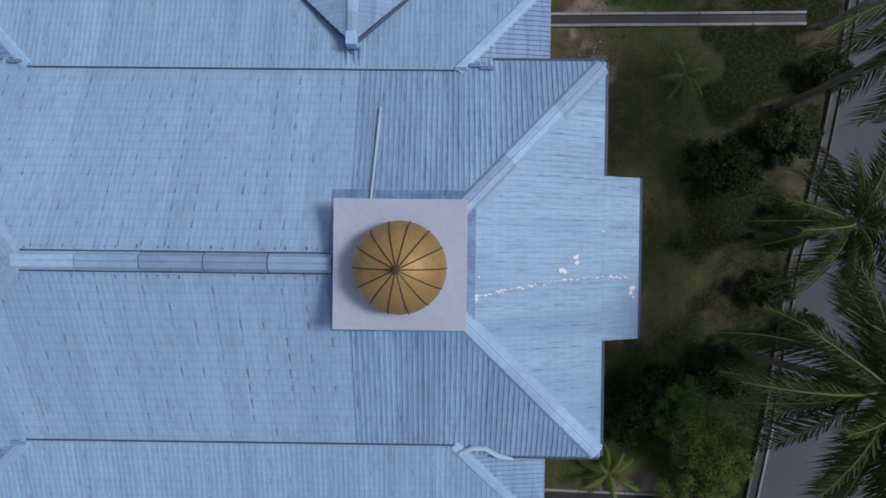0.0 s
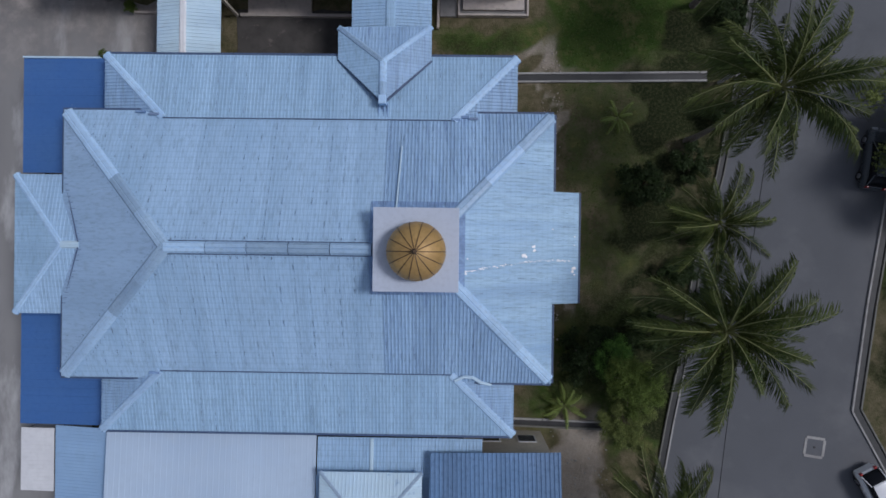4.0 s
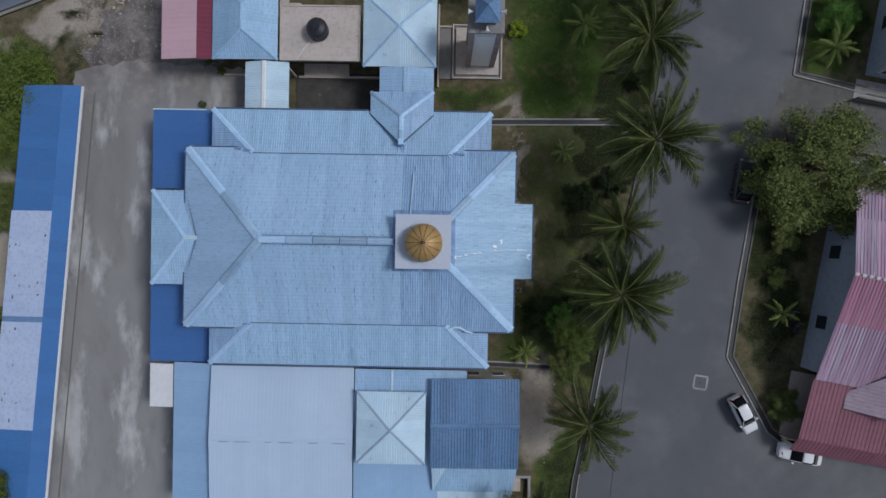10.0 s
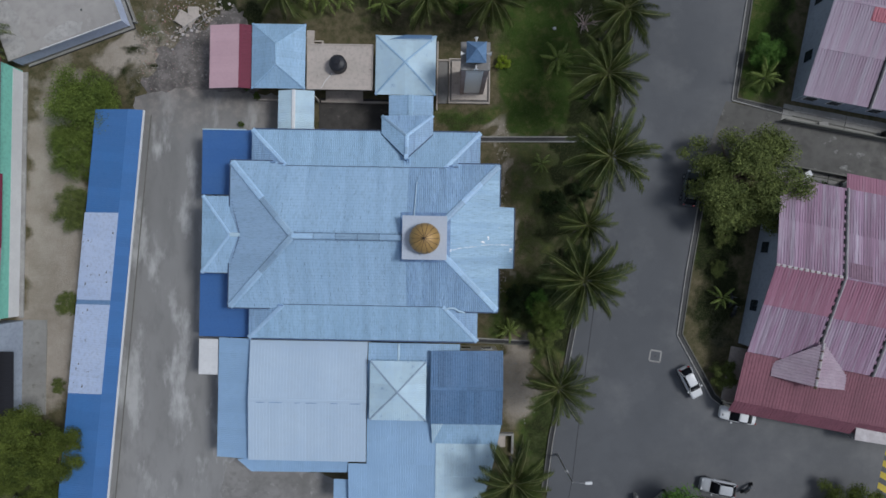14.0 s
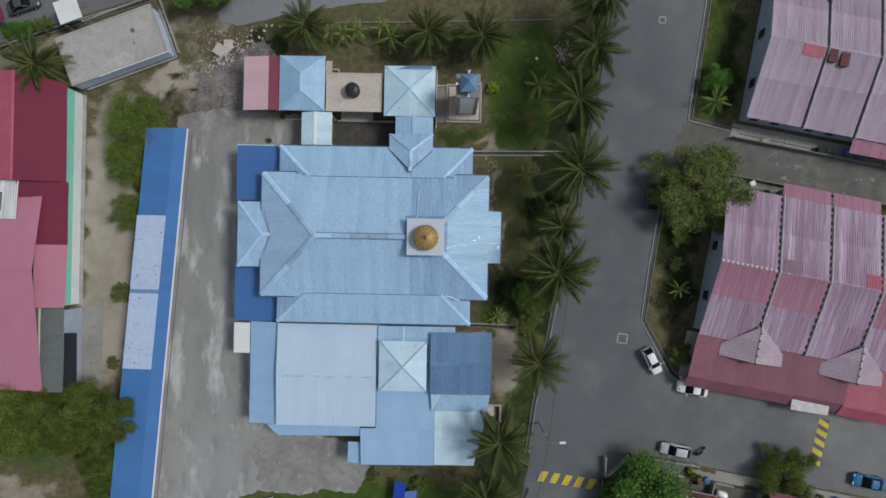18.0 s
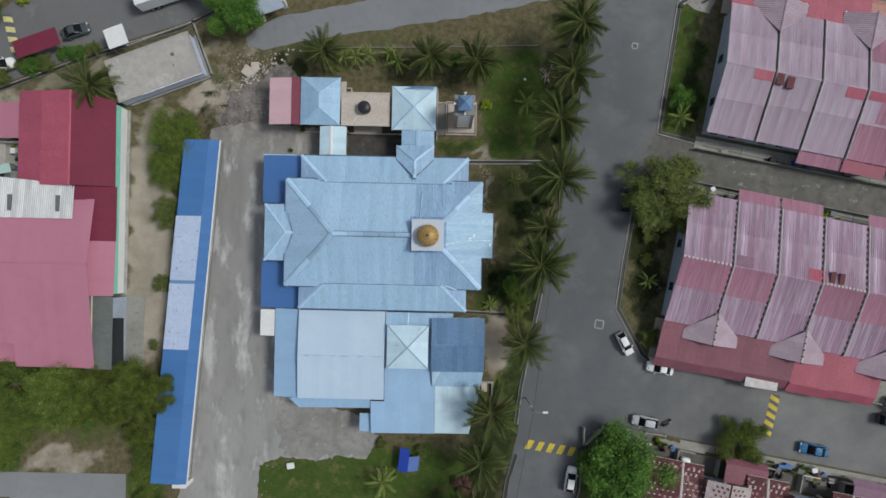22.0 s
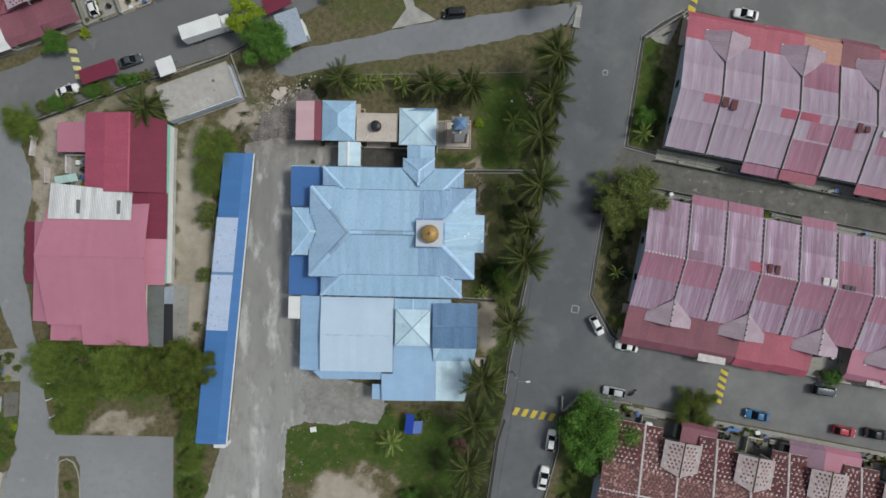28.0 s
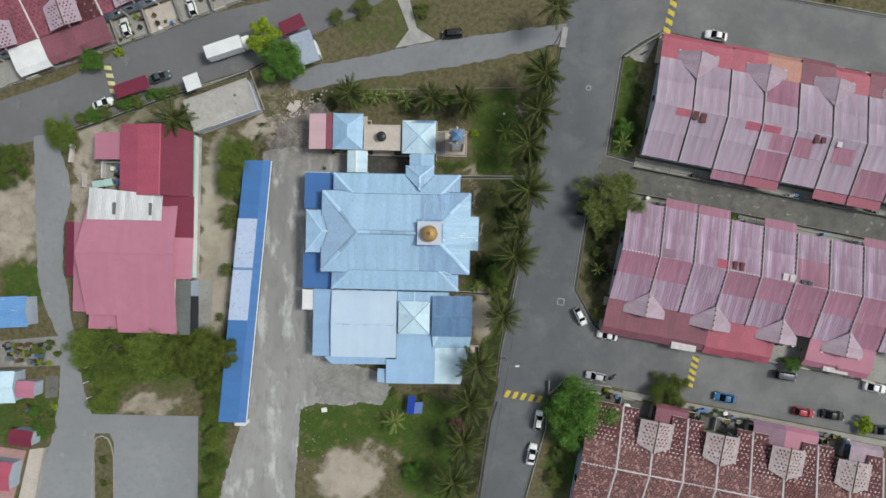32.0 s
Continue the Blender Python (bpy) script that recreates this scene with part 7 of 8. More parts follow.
def palm(x, y, h, size=1.0, n=26, lean=(0, 0), seed=0, label="tall coconut palm with feathery dark green fronds", group="coconut palms", name="coconut_palm"):
    rng = random.Random(seed * 31 + 5)
    o = thing(name, x - lean[0], y - lean[1], 0, 0, label, "palm", group)
    pts = [(lean[0] * (i / 6) ** 1.6, lean[1] * (i / 6) ** 1.6, h * i / 6) for i in range(7)]
    part("trunk", tube(pts, [0.24 * size, 0.17 * size] + [0.15 * size] * 4 + [0.19 * size], 10), M["bark"], o, here=True)
    for i in range(n):
        f = i / n
        kind = min(5, int(f * 5.2) if rng.random() < 0.8 else rng.randrange(6))
        a = 360 * i * 0.381966 + rng.uniform(-16, 16)
        pitch = 48 - 66 * f + rng.uniform(-8, 8)
        me, sp = (YOUNG if h < 3 else FRONDS)[kind]
        fr = new("frond", me)
        fr.parent = o
        sc = size * rng.uniform(0.82, 1.06) * (0.8 if f < 0.12 else 1)
        fr.matrix_basis = Matrix.Translation((lean[0], lean[1], h + 0.15 - 0.4 * f)) @ pose(0, 0, 0, 0, 0, a) @ pose(0, 0, 0, 0, -pitch, 0) @ pose(0, 0, 0, rng.uniform(-25, 25), 0, 0) @ Matrix.Scale(sc, 4)
        s2 = new("spine", sp)
        s2.parent = fr
    for i in range(6 if h > 5 else 0):
        a = rng.uniform(0, 6.28)
        c = new("coconut", nut_mesh)
        c.parent = o
        c.matrix_basis = Matrix.Translation((lean[0] + 0.28 * math.cos(a), lean[1] + 0.28 * math.sin(a), h - 0.35))
    return o


palm(17.8, 4.9, 9.4, 1.05, 38, (0.5, 0.8), 1)
palm(16.5, -1.6, 6.0, 0.78, 28, (0, 0.4), 2, "smaller coconut palm between two tall ones")
palm(15.6, -7.1, 8.8, 1.08, 40, (0.4, 0.3), 3)
palm(14.0, -18.4, 5.6, 0.9, 32, (-0.2, 0.2), 4)
palm(9.3, -27.6, 7.0, 1.0, 34, (-0.5, 0.2), 5, "coconut palm leaning over the pale kitchen roof")
palm(8.0, -34.9, 6.5, 0.9, 30, (-0.3, 0), 6)
palm(7.0, -42.2, 6.5, 0.95, 30, (-0.4, 0), 7)
palm(5.2, -49.6, 6.5, 0.95, 30, (0, 0), 8)
palm(17.9, 13.4, 7.5, 1.0, 34, (0.3, 0.3), 9)
palm(19.6, 19.8, 7.5, 0.95, 32, (0.3, 0), 10)
palm(20.6, 26.4, 8.0, 1.0, 34, (0.2, 0.3), 11)
palm(22.8, 38.8, 7.5, 0.85, 22, (0, 0), 12)
palm(-15.9, 23.4, 3.8, 0.82, 34, (0, 0), 13, "short coconut palm behind the store rooms")
palm(-0.3, 22.6, 4.2, 0.84, 34, (0, 0), 14, "short coconut palm behind the store rooms")
palm(6.4, 22.2, 4.2, 0.86, 36, (0, 0), 15, "short coconut palm near the minaret")
palm(-49.0, 17.4, 5.0, 0.95, 32, (0, 0), 16, "coconut palm overhanging the crimson roof")
palm(-6.2, -39.7, 2.2, 0.6, 14, (0, 0), 17, "young yellowish palm on the lawn")
palm(12.6, 5.5, 0.6, 0.3, 11, (0, 0), 18, "young palm seedling on the lawn", "young palms", "young_palm")
palm(9.3, -13.3, 0.6, 0.36, 14, (0, 0), 19, "young palm seedling by the drain", "young palms", "young_palm")
palm(14.1, 17.1, 1.2, 0.45, 14, (0, 0), 20, "young palm on the lawn", "young palms", "young_palm")
palm(36.9, 15.2, 1.6, 0.5, 14, (0, 0), 21, "young palm beside the end house", "young palms", "young_palm")
palm(32.9, -9.2, 1.0, 0.36, 12, (0, 0), 22, "young palm on the verge", "young palms", "young_palm")


# ---- trees and shrubs ----
def crown_mesh(name, seed, count, material, leaf=0.2, clumps=26, full=1.0, flat=0.75):
    """Leaves gathered in uneven clumps round the ends of boughs, in a crown of radius 1 about the origin."""
    rng = np.random.default_rng(seed)
    cen = rng.normal(size=(clumps, 3))
    cen /= np.linalg.norm(cen, axis=1)[:, None]
    cen *= (rng.uniform(0.2, 0.9, clumps) ** 0.6)[:, None]
    cen[:, 2] = np.abs(cen[:, 2]) * flat - 0.12
    rad = rng.uniform(0.10, 0.27, clumps) * full
    pick = rng.choice(clumps, count, p=rad ** 2 / (rad ** 2).sum())
    off = rng.normal(size=(count, 3))
    off /= np.linalg.norm(off, axis=1)[:, None]
    pos = cen[pick] + off * (rad[pick] * rng.uniform(0.15, 1.05, count) ** 0.8)[:, None] * [1, 1, 0.75]
    a, b = rng.normal(size=(2, count, 3)) * [1, 1, 0.55]
    a /= np.linalg.norm(a, axis=1)[:, None]
    b -= (a * b).sum(1)[:, None] * a
    b /= np.linalg.norm(b, axis=1)[:, None]
    sz = (leaf * rng.uniform(0.6, 1.3, count))[:, None]
    v = np.stack([pos - a * sz, pos + b * sz * 0.42, pos + a * sz, pos - b * sz * 0.42], 1).reshape(-1, 3)
    me = bpy.data.meshes.new(name)
    me.from_pydata(v.tolist(), [], np.arange(count * 4).reshape(-1, 4).tolist())
    me.materials.append(material)
    return me


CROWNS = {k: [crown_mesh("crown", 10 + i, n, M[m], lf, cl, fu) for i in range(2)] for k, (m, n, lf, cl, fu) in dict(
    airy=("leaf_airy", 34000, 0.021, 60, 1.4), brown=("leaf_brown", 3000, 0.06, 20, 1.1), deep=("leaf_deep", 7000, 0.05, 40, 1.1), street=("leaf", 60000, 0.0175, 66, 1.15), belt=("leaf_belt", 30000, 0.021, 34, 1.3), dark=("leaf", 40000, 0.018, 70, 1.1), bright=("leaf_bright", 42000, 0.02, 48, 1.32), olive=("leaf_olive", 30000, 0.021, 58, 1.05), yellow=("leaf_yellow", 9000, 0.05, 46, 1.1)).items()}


def tree(x, y, h, r, kind="dark", seed=0, label="broad leafy tree with a rounded crown", name="tree", group="", squash=1.0, turn=None):
    rng = random.Random(seed * 17 + 3)
    o = thing(name, x, y, 0, rng.uniform(0, 360) if turn is None else turn, label, name.replace("_", " "), group)
    base = max(0.25, h - r * 0.9)
    part("trunk", tube([(0, 0, -0.1), (0.05 * r, 0, base * 0.5), (0, 0.05 * r, base)], [0.05 * r + 0.05, 0.04 * r + 0.03, 0.03 * r + 0.03], 8), M["wood"], o, here=True)
    for k in range(6):
        a = k * 60 + rng.uniform(-20, 20)
        e = Vector((math.cos(radians(a)), math.sin(radians(a)), 0)) * r * rng.uniform(0.4, 0.65)
        part("limb", tube([(0, 0.05 * r, base * 0.9), (e.x * 0.5, e.y * 0.5, base + 0.12 * r), (e.x, e.y, base + r * rng.uniform(0.2, 0.45))], [0.03 * r + 0.02, 0.02 * r + 0.01, 0.008 * r + 0.005], 6), M["wood"], o, here=True)
    c = new("crown", CROWNS[kind][seed % 2])
    c.parent = o
    c.matrix_basis = Matrix.Translation((0, 0, base + r * 0.2)) @ Matrix.Diagonal((r, r * squash, r * 0.85, 1))
    return o


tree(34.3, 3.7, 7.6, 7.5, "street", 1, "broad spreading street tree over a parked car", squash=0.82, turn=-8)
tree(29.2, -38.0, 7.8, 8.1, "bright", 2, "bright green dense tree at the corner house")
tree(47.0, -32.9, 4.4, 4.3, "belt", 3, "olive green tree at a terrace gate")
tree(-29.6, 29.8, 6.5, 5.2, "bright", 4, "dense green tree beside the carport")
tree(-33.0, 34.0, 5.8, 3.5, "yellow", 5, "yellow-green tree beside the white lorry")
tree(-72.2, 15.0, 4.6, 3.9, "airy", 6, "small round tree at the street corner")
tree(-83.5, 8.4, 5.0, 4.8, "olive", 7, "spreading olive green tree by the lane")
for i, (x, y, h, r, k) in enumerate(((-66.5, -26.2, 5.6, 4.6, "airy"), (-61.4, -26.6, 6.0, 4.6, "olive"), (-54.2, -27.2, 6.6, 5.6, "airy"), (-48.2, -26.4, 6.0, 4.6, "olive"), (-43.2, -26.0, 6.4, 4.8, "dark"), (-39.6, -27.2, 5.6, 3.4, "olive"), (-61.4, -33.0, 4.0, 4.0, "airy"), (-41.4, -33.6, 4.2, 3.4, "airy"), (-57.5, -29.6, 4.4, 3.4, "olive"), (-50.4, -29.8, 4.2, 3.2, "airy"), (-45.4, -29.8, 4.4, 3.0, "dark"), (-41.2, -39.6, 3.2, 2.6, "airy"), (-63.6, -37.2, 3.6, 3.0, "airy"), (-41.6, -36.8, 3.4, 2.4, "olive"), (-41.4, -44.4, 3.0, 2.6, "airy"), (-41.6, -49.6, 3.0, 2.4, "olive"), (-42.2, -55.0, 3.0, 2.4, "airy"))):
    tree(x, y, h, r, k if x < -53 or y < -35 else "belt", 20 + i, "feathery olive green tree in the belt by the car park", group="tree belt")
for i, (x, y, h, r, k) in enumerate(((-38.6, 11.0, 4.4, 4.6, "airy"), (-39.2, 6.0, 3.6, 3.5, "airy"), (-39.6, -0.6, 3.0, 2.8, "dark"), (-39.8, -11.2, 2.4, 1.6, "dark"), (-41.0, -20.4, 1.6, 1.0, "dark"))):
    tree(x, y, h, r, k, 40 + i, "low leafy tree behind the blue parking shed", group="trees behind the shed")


def bare_bush(x, y, r, seed):
    """Dry forking twigs without leaves."""
    rng = random.Random(seed)
    o = thing("bare_bush", x, y, 0, 0, "dry pale pinkish bush without leaves", "bush")
    for k in range(9):
        a = k * 40 + rng.uniform(-15, 15)
        d = Vector((math.cos(radians(a)), math.sin(radians(a)), 0))
        m0, m1 = d * r * 0.45 + Vector((0, 0, r * 0.7)), d * r * rng.uniform(0.8, 1.1) + Vector((rng.uniform(-0.3, 0.3), rng.uniform(-0.3, 0.3), r * 0.9))
        part("bough", joined(tube([(0, 0, 0), m0, m1], [0.06, 0.045, 0.02], 5), *[tube([m0.lerp(m1, f), m0.lerp(m1, f) + Vector((rng.uniform(-0.7, 0.7), rng.uniform(-0.7, 0.7), 0.25))], [0.03, 0.012], 4) for f in (0.1, 0.35, 0.6, 0.8)]), M["twig"], o, here=True)


bare_bush(17.3, 21.4, 1.5, 3)


def shrub(x, y, r, kind="dark", seed=0, label="low dark green leafy shrub", h=None):
    return tree(x, y, h or r * 1.1, r, kind, seed, label, "shrub", "shrubs")


shrub(13.5, -11.6, 2.3, "olive", 50, "large bright green shrub under the palms", 3.2)
shrub(13.3, -14.2, 2.0, "dark", 91, "leafy green shrub by the drain", 2.4)
shrub(12.2, -10.2, 1.7, "bright", 92, "leafy green shrub beside a darker one", 2.2)
shrub(6.2, -40.6, 2.0, "brown", 93, "dry reddish-brown bush among the palms", 1.8)
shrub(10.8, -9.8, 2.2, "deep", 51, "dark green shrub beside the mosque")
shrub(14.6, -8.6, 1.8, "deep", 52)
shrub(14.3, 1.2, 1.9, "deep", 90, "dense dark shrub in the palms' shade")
# shrubs added to deepen the shade between the palms, their leaves near-black
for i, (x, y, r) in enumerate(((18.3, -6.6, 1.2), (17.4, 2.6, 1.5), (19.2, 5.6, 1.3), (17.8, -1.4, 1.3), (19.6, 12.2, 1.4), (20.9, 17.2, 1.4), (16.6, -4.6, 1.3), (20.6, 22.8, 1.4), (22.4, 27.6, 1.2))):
    shrub(x, y, r, "deep", 120 + i, "low near-black shrub added to darken the palm verge")
shrub(33.6, -17.9, 1.8, "dark", 53, "leafy shrub beside a parked white car")
shrub(37.6, 18.2, 2.3, "bright", 54, "bright green bush beside the end house")
shrub(33.2, -2.4, 1.5, "dark", 55)
shrub(32.8, -6.0, 1.1, "dark", 56)
shrub(8.2, 16.8, 0.9, "yellow", 57, "yellow-green bush beside the minaret")
for i, (x, y, z) in enumerate(((-5.3, 22.9, 0.5), (-11.6, 23.4, 0.42), (-9.8, 23.7, 0.4), (-6.6, 24.1, 0.36), (-13.4, 23.6, 0.38))):
    palm(x, y, 1.3, z, 13, (0, 0), 40 + i, "young yellowish palm along the low wall", "young palms", "young_palm")
shrub(3.2, 23.4, 1.2, "bright", 61)
for i, (x, y, r) in enumerate(((-19.6, 12.6, 0.55), (-21.3, 9.4, 0.4), (-20.7, 13.4, 0.35), (-4.6, 9.2, 0.4))):
    shrub(x, y, r, "olive", 130 + i, "small weed growing from cracked concrete")
shrub(-2.4, -50.0, 2.3, "bright", 62, "bright green bush at the lawn's edge")
shrub(-6.5, -34.6, 1.0, "dark", 63)
shrub(-0.5, -35.6, 1.1, "dark", 64)
shrub(70.9, -27.0, 1.7, "bright", 65, "small green tree at a terrace gate", 2.6)
shrub(-67.9, -31.0, 1.6, "olive", 86)
shrub(-64.0, -49.5, 0.9, "olive", 87)
shrub(-63.8, -54.0, 0.9, "olive", 88)
shrub(85.0, -38.6, 2.0, "yellow", 66, "yellow-green bush at a terrace gate", 2.4)
for i, (x, y, r) in enumerate(((-69.5, 18.0, 1.6), (-67.2, 18.9, 1.9), (-64.8, 19.9, 1.8), (-60.8, 21.3, 1.7), (-58.4, 21.9, 1.7), (-54.0, 23.4, 1.5), (-51.4, 24.0, 1.4))):
    shrub(x, y, r, "bright" if i % 2 else "dark", 94 + i, "leafy green bush in the hedge along the drain")
shrub(-62.4, 21.6, 1.3, "dark", 67)
shrub(-59.5, 22.0, 1.3, "bright", 68)
shrub(-56.0, 23.4, 1.2, "bright", 69)
shrub(-67.4, 29.6, 2.8, "bright", 70, "green tree in front of the far terrace", 3.4)
shrub(-62.6, 31.6, 1.1, "yellow", 71)
shrub(-76.6, -43.6, 1.7, "bright", 110)
shrub(-74.7, -43.4, 1.2, "dark", 111)
shrub(-80.4, -39.6, 1.5, "dark", 112)
shrub(-75.2, -26.8, 1.2, "olive", 113)
shrub(-73.6, -28.6, 0.9, "olive", 114)
shrub(-75.2, -41.6, 1.8, "dark", 75, "garden bush behind a small house", 2.0)
shrub(-77.8, -40.0, 1.3, "bright", 76)
shrub(-73.9, -39.2, 0.7, "yellow", 77)
shrub(-77.2, -28.0, 1.6, "dark", 78)
shrub(-14.5, 41.0, 2.2, "dark", 79)
shrub(-19.6, 39.2, 1.8, "dark", 80)
shrub(-2.6, 40.6, 1.8, "dark", 81)
shrub(26.4, -45.5, 2.0, "dark", 82)
shrub(25.5, -50.5, 2.0, "dark", 83)
shrub(64.0, 47.0, 1.6, "dark", 84)
shrub(78.0, 45.0, 1.5, "dark", 85)


# ---- vehicles ----
def car(x, y, rz, paint, kind="hatch", length=3.9, label="", group="parked cars", name="car"):
    """A parked car: lofted body, glasshouse, roof skin, wheels, lamps and mirrors. It points along its own x."""
    o = thing(name, x, y, 0.03, rz, label, "car", group)
    L, Wd = length / 2, length * 0.2
    van = kind == "van"

    def loft(stations, z0):
        bm = bmesh.new()
        rows = []
        for px, w, zt in stations:
            rows.append([bm.verts.new(v) for v in ((px, -w * 0.94, z0), (px, -w, (z0 + zt) / 2), (px, -w * 0.93, zt - 0.03), (px, -w * 0.6, zt), (px, w * 0.6, zt), (px, w * 0.93, zt - 0.03), (px, w, (z0 + zt) / 2), (px, w * 0.94, z0))])
        for a, b in zip(rows, rows[1:]):
            for k in range(8):
                bm.faces.new((a[k], a[(k + 1) % 8], b[(k + 1) % 8], b[k])).smooth = True
        bm.faces.new(rows[0])
        bm.faces.new(rows[-1][::-1])
        bmesh.ops.recalc_face_normals(bm, faces=bm.faces)
        return bm
    hood = 0.86 if not van else 1.0
    rear = {"hatch": 0.95, "sedan": 0.9, "van": 1.02}[kind]
    part("body", loft([(-L, Wd * 0.82, 0.72), (-L + 0.12, Wd * 0.95, rear - 0.04), (-L * 0.6, Wd, rear), (0, Wd, 0.93), (L * 0.42, Wd, hood + 0.04), (L * 0.8, Wd * 0.96, hood - 0.06), (L - 0.1, Wd * 0.86, 0.68), (L, Wd * 0.7, 0.6)], 0.24), CAR[paint], o, here=True)
    ws, wr = (L * 0.5, L * 0.1) if not van else (L * 0.72, L * 0.5)
    rs, rr = {"hatch": (-L * 0.95, -L * 0.64), "sedan": (-L * 0.74, -L * 0.36), "van": (-L * 0.98, -L * 0.9)}[kind]
    top = 1.46 if not van else 1.78
    part("glasshouse", loft([(rs, Wd * 0.9, 0.95), (rr, Wd * 0.84, top - 0.03), (wr, Wd * 0.84, top - 0.03), (ws, Wd * 0.9, 0.93)], 0.86), M["glass"], o, "dark tinted windows", here=True)
    part("roof_skin", loft([(rr - 0.02, Wd * 0.62, top - 0.02), (rr + 0.12, Wd * 0.66, top + 0.015), (wr - 0.12, Wd * 0.66, top + 0.015), (wr + 0.03, Wd * 0.62, top - 0.02)], top - 0.06), CAR[paint], o, here=True)
    for sy in (-1, 1):
        part("pillar", tube([(wr, sy * Wd * 0.76, top - 0.02), (ws, sy * Wd * 0.87, 0.95)], [0.035, 0.035], 5), CAR[paint], o, here=True)
        part("pillar", tube([(rr, sy * Wd * 0.76, top - 0.02), (rs, sy * Wd * 0.87, 0.97)], [0.04, 0.04], 5), CAR[paint], o, here=True)
        part("mirror", box(ws - 0.28, sy * (Wd + 0.1) - 0.09, 0.92, ws - 0.12, sy * (Wd + 0.1) + 0.09, 1.06, 0.03), CAR[paint], o, here=True)
        part("headlight", box(L - 0.2, sy * Wd * 0.62 - 0.16, 0.56, L - 0.04, sy * Wd * 0.62 + 0.16, 0.72, 0.03), M["lamp_clear"], o, here=True)
        part("tail_light", box(-L - 0.01, sy * Wd * 0.7 - 0.1, 0.7, -L + 0.12, sy * Wd * 0.7 + 0.1, 0.9, 0.03), M["lamp_red"], o, here=True)
        for fx in (-0.6, 0.6):
            w = part("wheel", tube([(fx * L, sy * (Wd - 0.2), 0.29), (fx * L, sy * (Wd + 0.01), 0.29)], [0.29, 0.29], 16), M["tyre"], o, here=True)
            part("rim", tube([(fx * L, sy * (Wd - 0.02), 0.29), (fx * L, sy * (Wd + 0.02), 0.29)], [0.19, 0.17], 12), M["chrome"], w, here=True)
    return o


car(29.75, -18.75, -62, "white", "hatch", 3.65, "white hatchback with a dark rear standing by the kerb")
car(35.1, -22.3, 170, "white", "sedan", 4.0, "white saloon half under the maroon porch roof")
car(39.0, -37.5, 80, "white", "hatch", 3.7, "white car with its nose showing under the tiled roof")
car(33.0, -30.4, 170, "silver", "hatch", 3.9, "silver car parked by the corner garden wall")
car(58.3, -34.0, 170, "blue", "sedan", 4.3, "blue saloon parked beside the terrace gates")
car(70.0, -29.4, -8, "dark", "van", 4.3, "dark people carrier parked on the side street")
car(73.7, -36.5, -10, "red", "hatch", 4.0, "red hatchback parked on the side street")
car(79.4, -36.9, -8, "black", "sedan", 4.4, "black saloon parked on the side street")
car(87.4, -31.3, -10, "white", "sedan", 4.3, "white saloon parked on the side street")
car(89.5, -39.6, 0, "dark", "sedan", 4.3, "dark saloon parked on the side street")
car(20.8, -46.0, 80, "white", "sedan", 4.2, "white car with dark glass parked by the drain")
car(22.0, -39.3, 82, "white", "hatch", 3.8, "white car parked by the tree")
car(29.4, 3.0, 82, "dark", "hatch", 4.0, "dark car parked under the street tree")
car(3.4, 36.2, 185, "black", "van", 4.0, "black people carrier parked on the pale lane")
car(55.0, 36.8, 170, "white", "sedan", 4.3, "white saloon parked in front of the terrace")
car(-54.2, 26.7, 20, "dark", "sedan", 4.2, "dark grey saloon with dark glass at the maroon carport")
car(-65.4, 21.2, 20, "white", "sedan", 4.2, "white saloon parked at the street's edge")
car(-61.2, 36.4, 110, "white", "hatch", 3.8, "white car in a front yard")
car(-48.2, 40.8, 110, "white", "hatch", 3.9, "white car parked in front of a terrace house")

lorry = thing("box_lorry", -40.3, 32.2, 0.03, 19, "lorry with a long white box body parked by the hedge", "lorry")
part("box_body", box(-4.2, -1.25, 0.95, 3.0, 1.25, 3.2, 0.06), M["white"], lorry, here=True)
part("cab", box(3.1, -1.1, 0.5, 4.6, 1.1, 2.4, 0.15), CAR["white"], lorry, here=True)
part("windscreen", box(4.45, -0.95, 1.5, 4.63, 0.95, 2.15, 0.04), M["glass"], lorry, here=True)
part("chassis", box(-4.1, -0.5, 0.6, 3.2, 0.5, 0.94), M["tyre"], lorry, here=True)
for fx in (-2.8, -1.8, 3.7):
    for sy in (-1, 1):
        w = part("wheel", tube([(fx, sy * 0.85, 0.45), (fx, sy * 1.15, 0.45)], [0.45, 0.45], 16), M["tyre"], lorry, here=True)
        part("rim", tube([(fx, sy * 1.12, 0.45), (fx, sy * 1.17, 0.45)], [0.24, 0.22], 12), M["chrome"], w, here=True)


def motorbike(x, y, rz, label="small motorbike parked against the wall"):
    o = thing("motorbike", x, y, 0, rz, label, "motorbike", "motorbikes")
    for fx in (-0.6, 0.6):
        part("wheel", tube([(fx, -0.05, 0.28), (fx, 0.05, 0.28)], [0.28, 0.28], 14), M["tyre"], o, here=True)
    part("body", box(-0.45, -0.12, 0.35, 0.4, 0.12, 0.7, 0.08), CAR["dark"], o, here=True)
    part("seat", box(-0.6, -0.13, 0.7, 0.1, 0.13, 0.8, 0.04), M["tyre"], o, here=True)
    part("handlebar", tube([(0.42, -0.32, 1.0), (0.45, 0, 0.95), (0.42, 0.32, 1.0)], [0.02] * 3, 6), M["chrome"], o, here=True)
    part("fork", tube([(0.6, 0, 0.28), (0.42, 0, 0.95)], [0.035, 0.035], 6), M["chrome"], o, here=True)


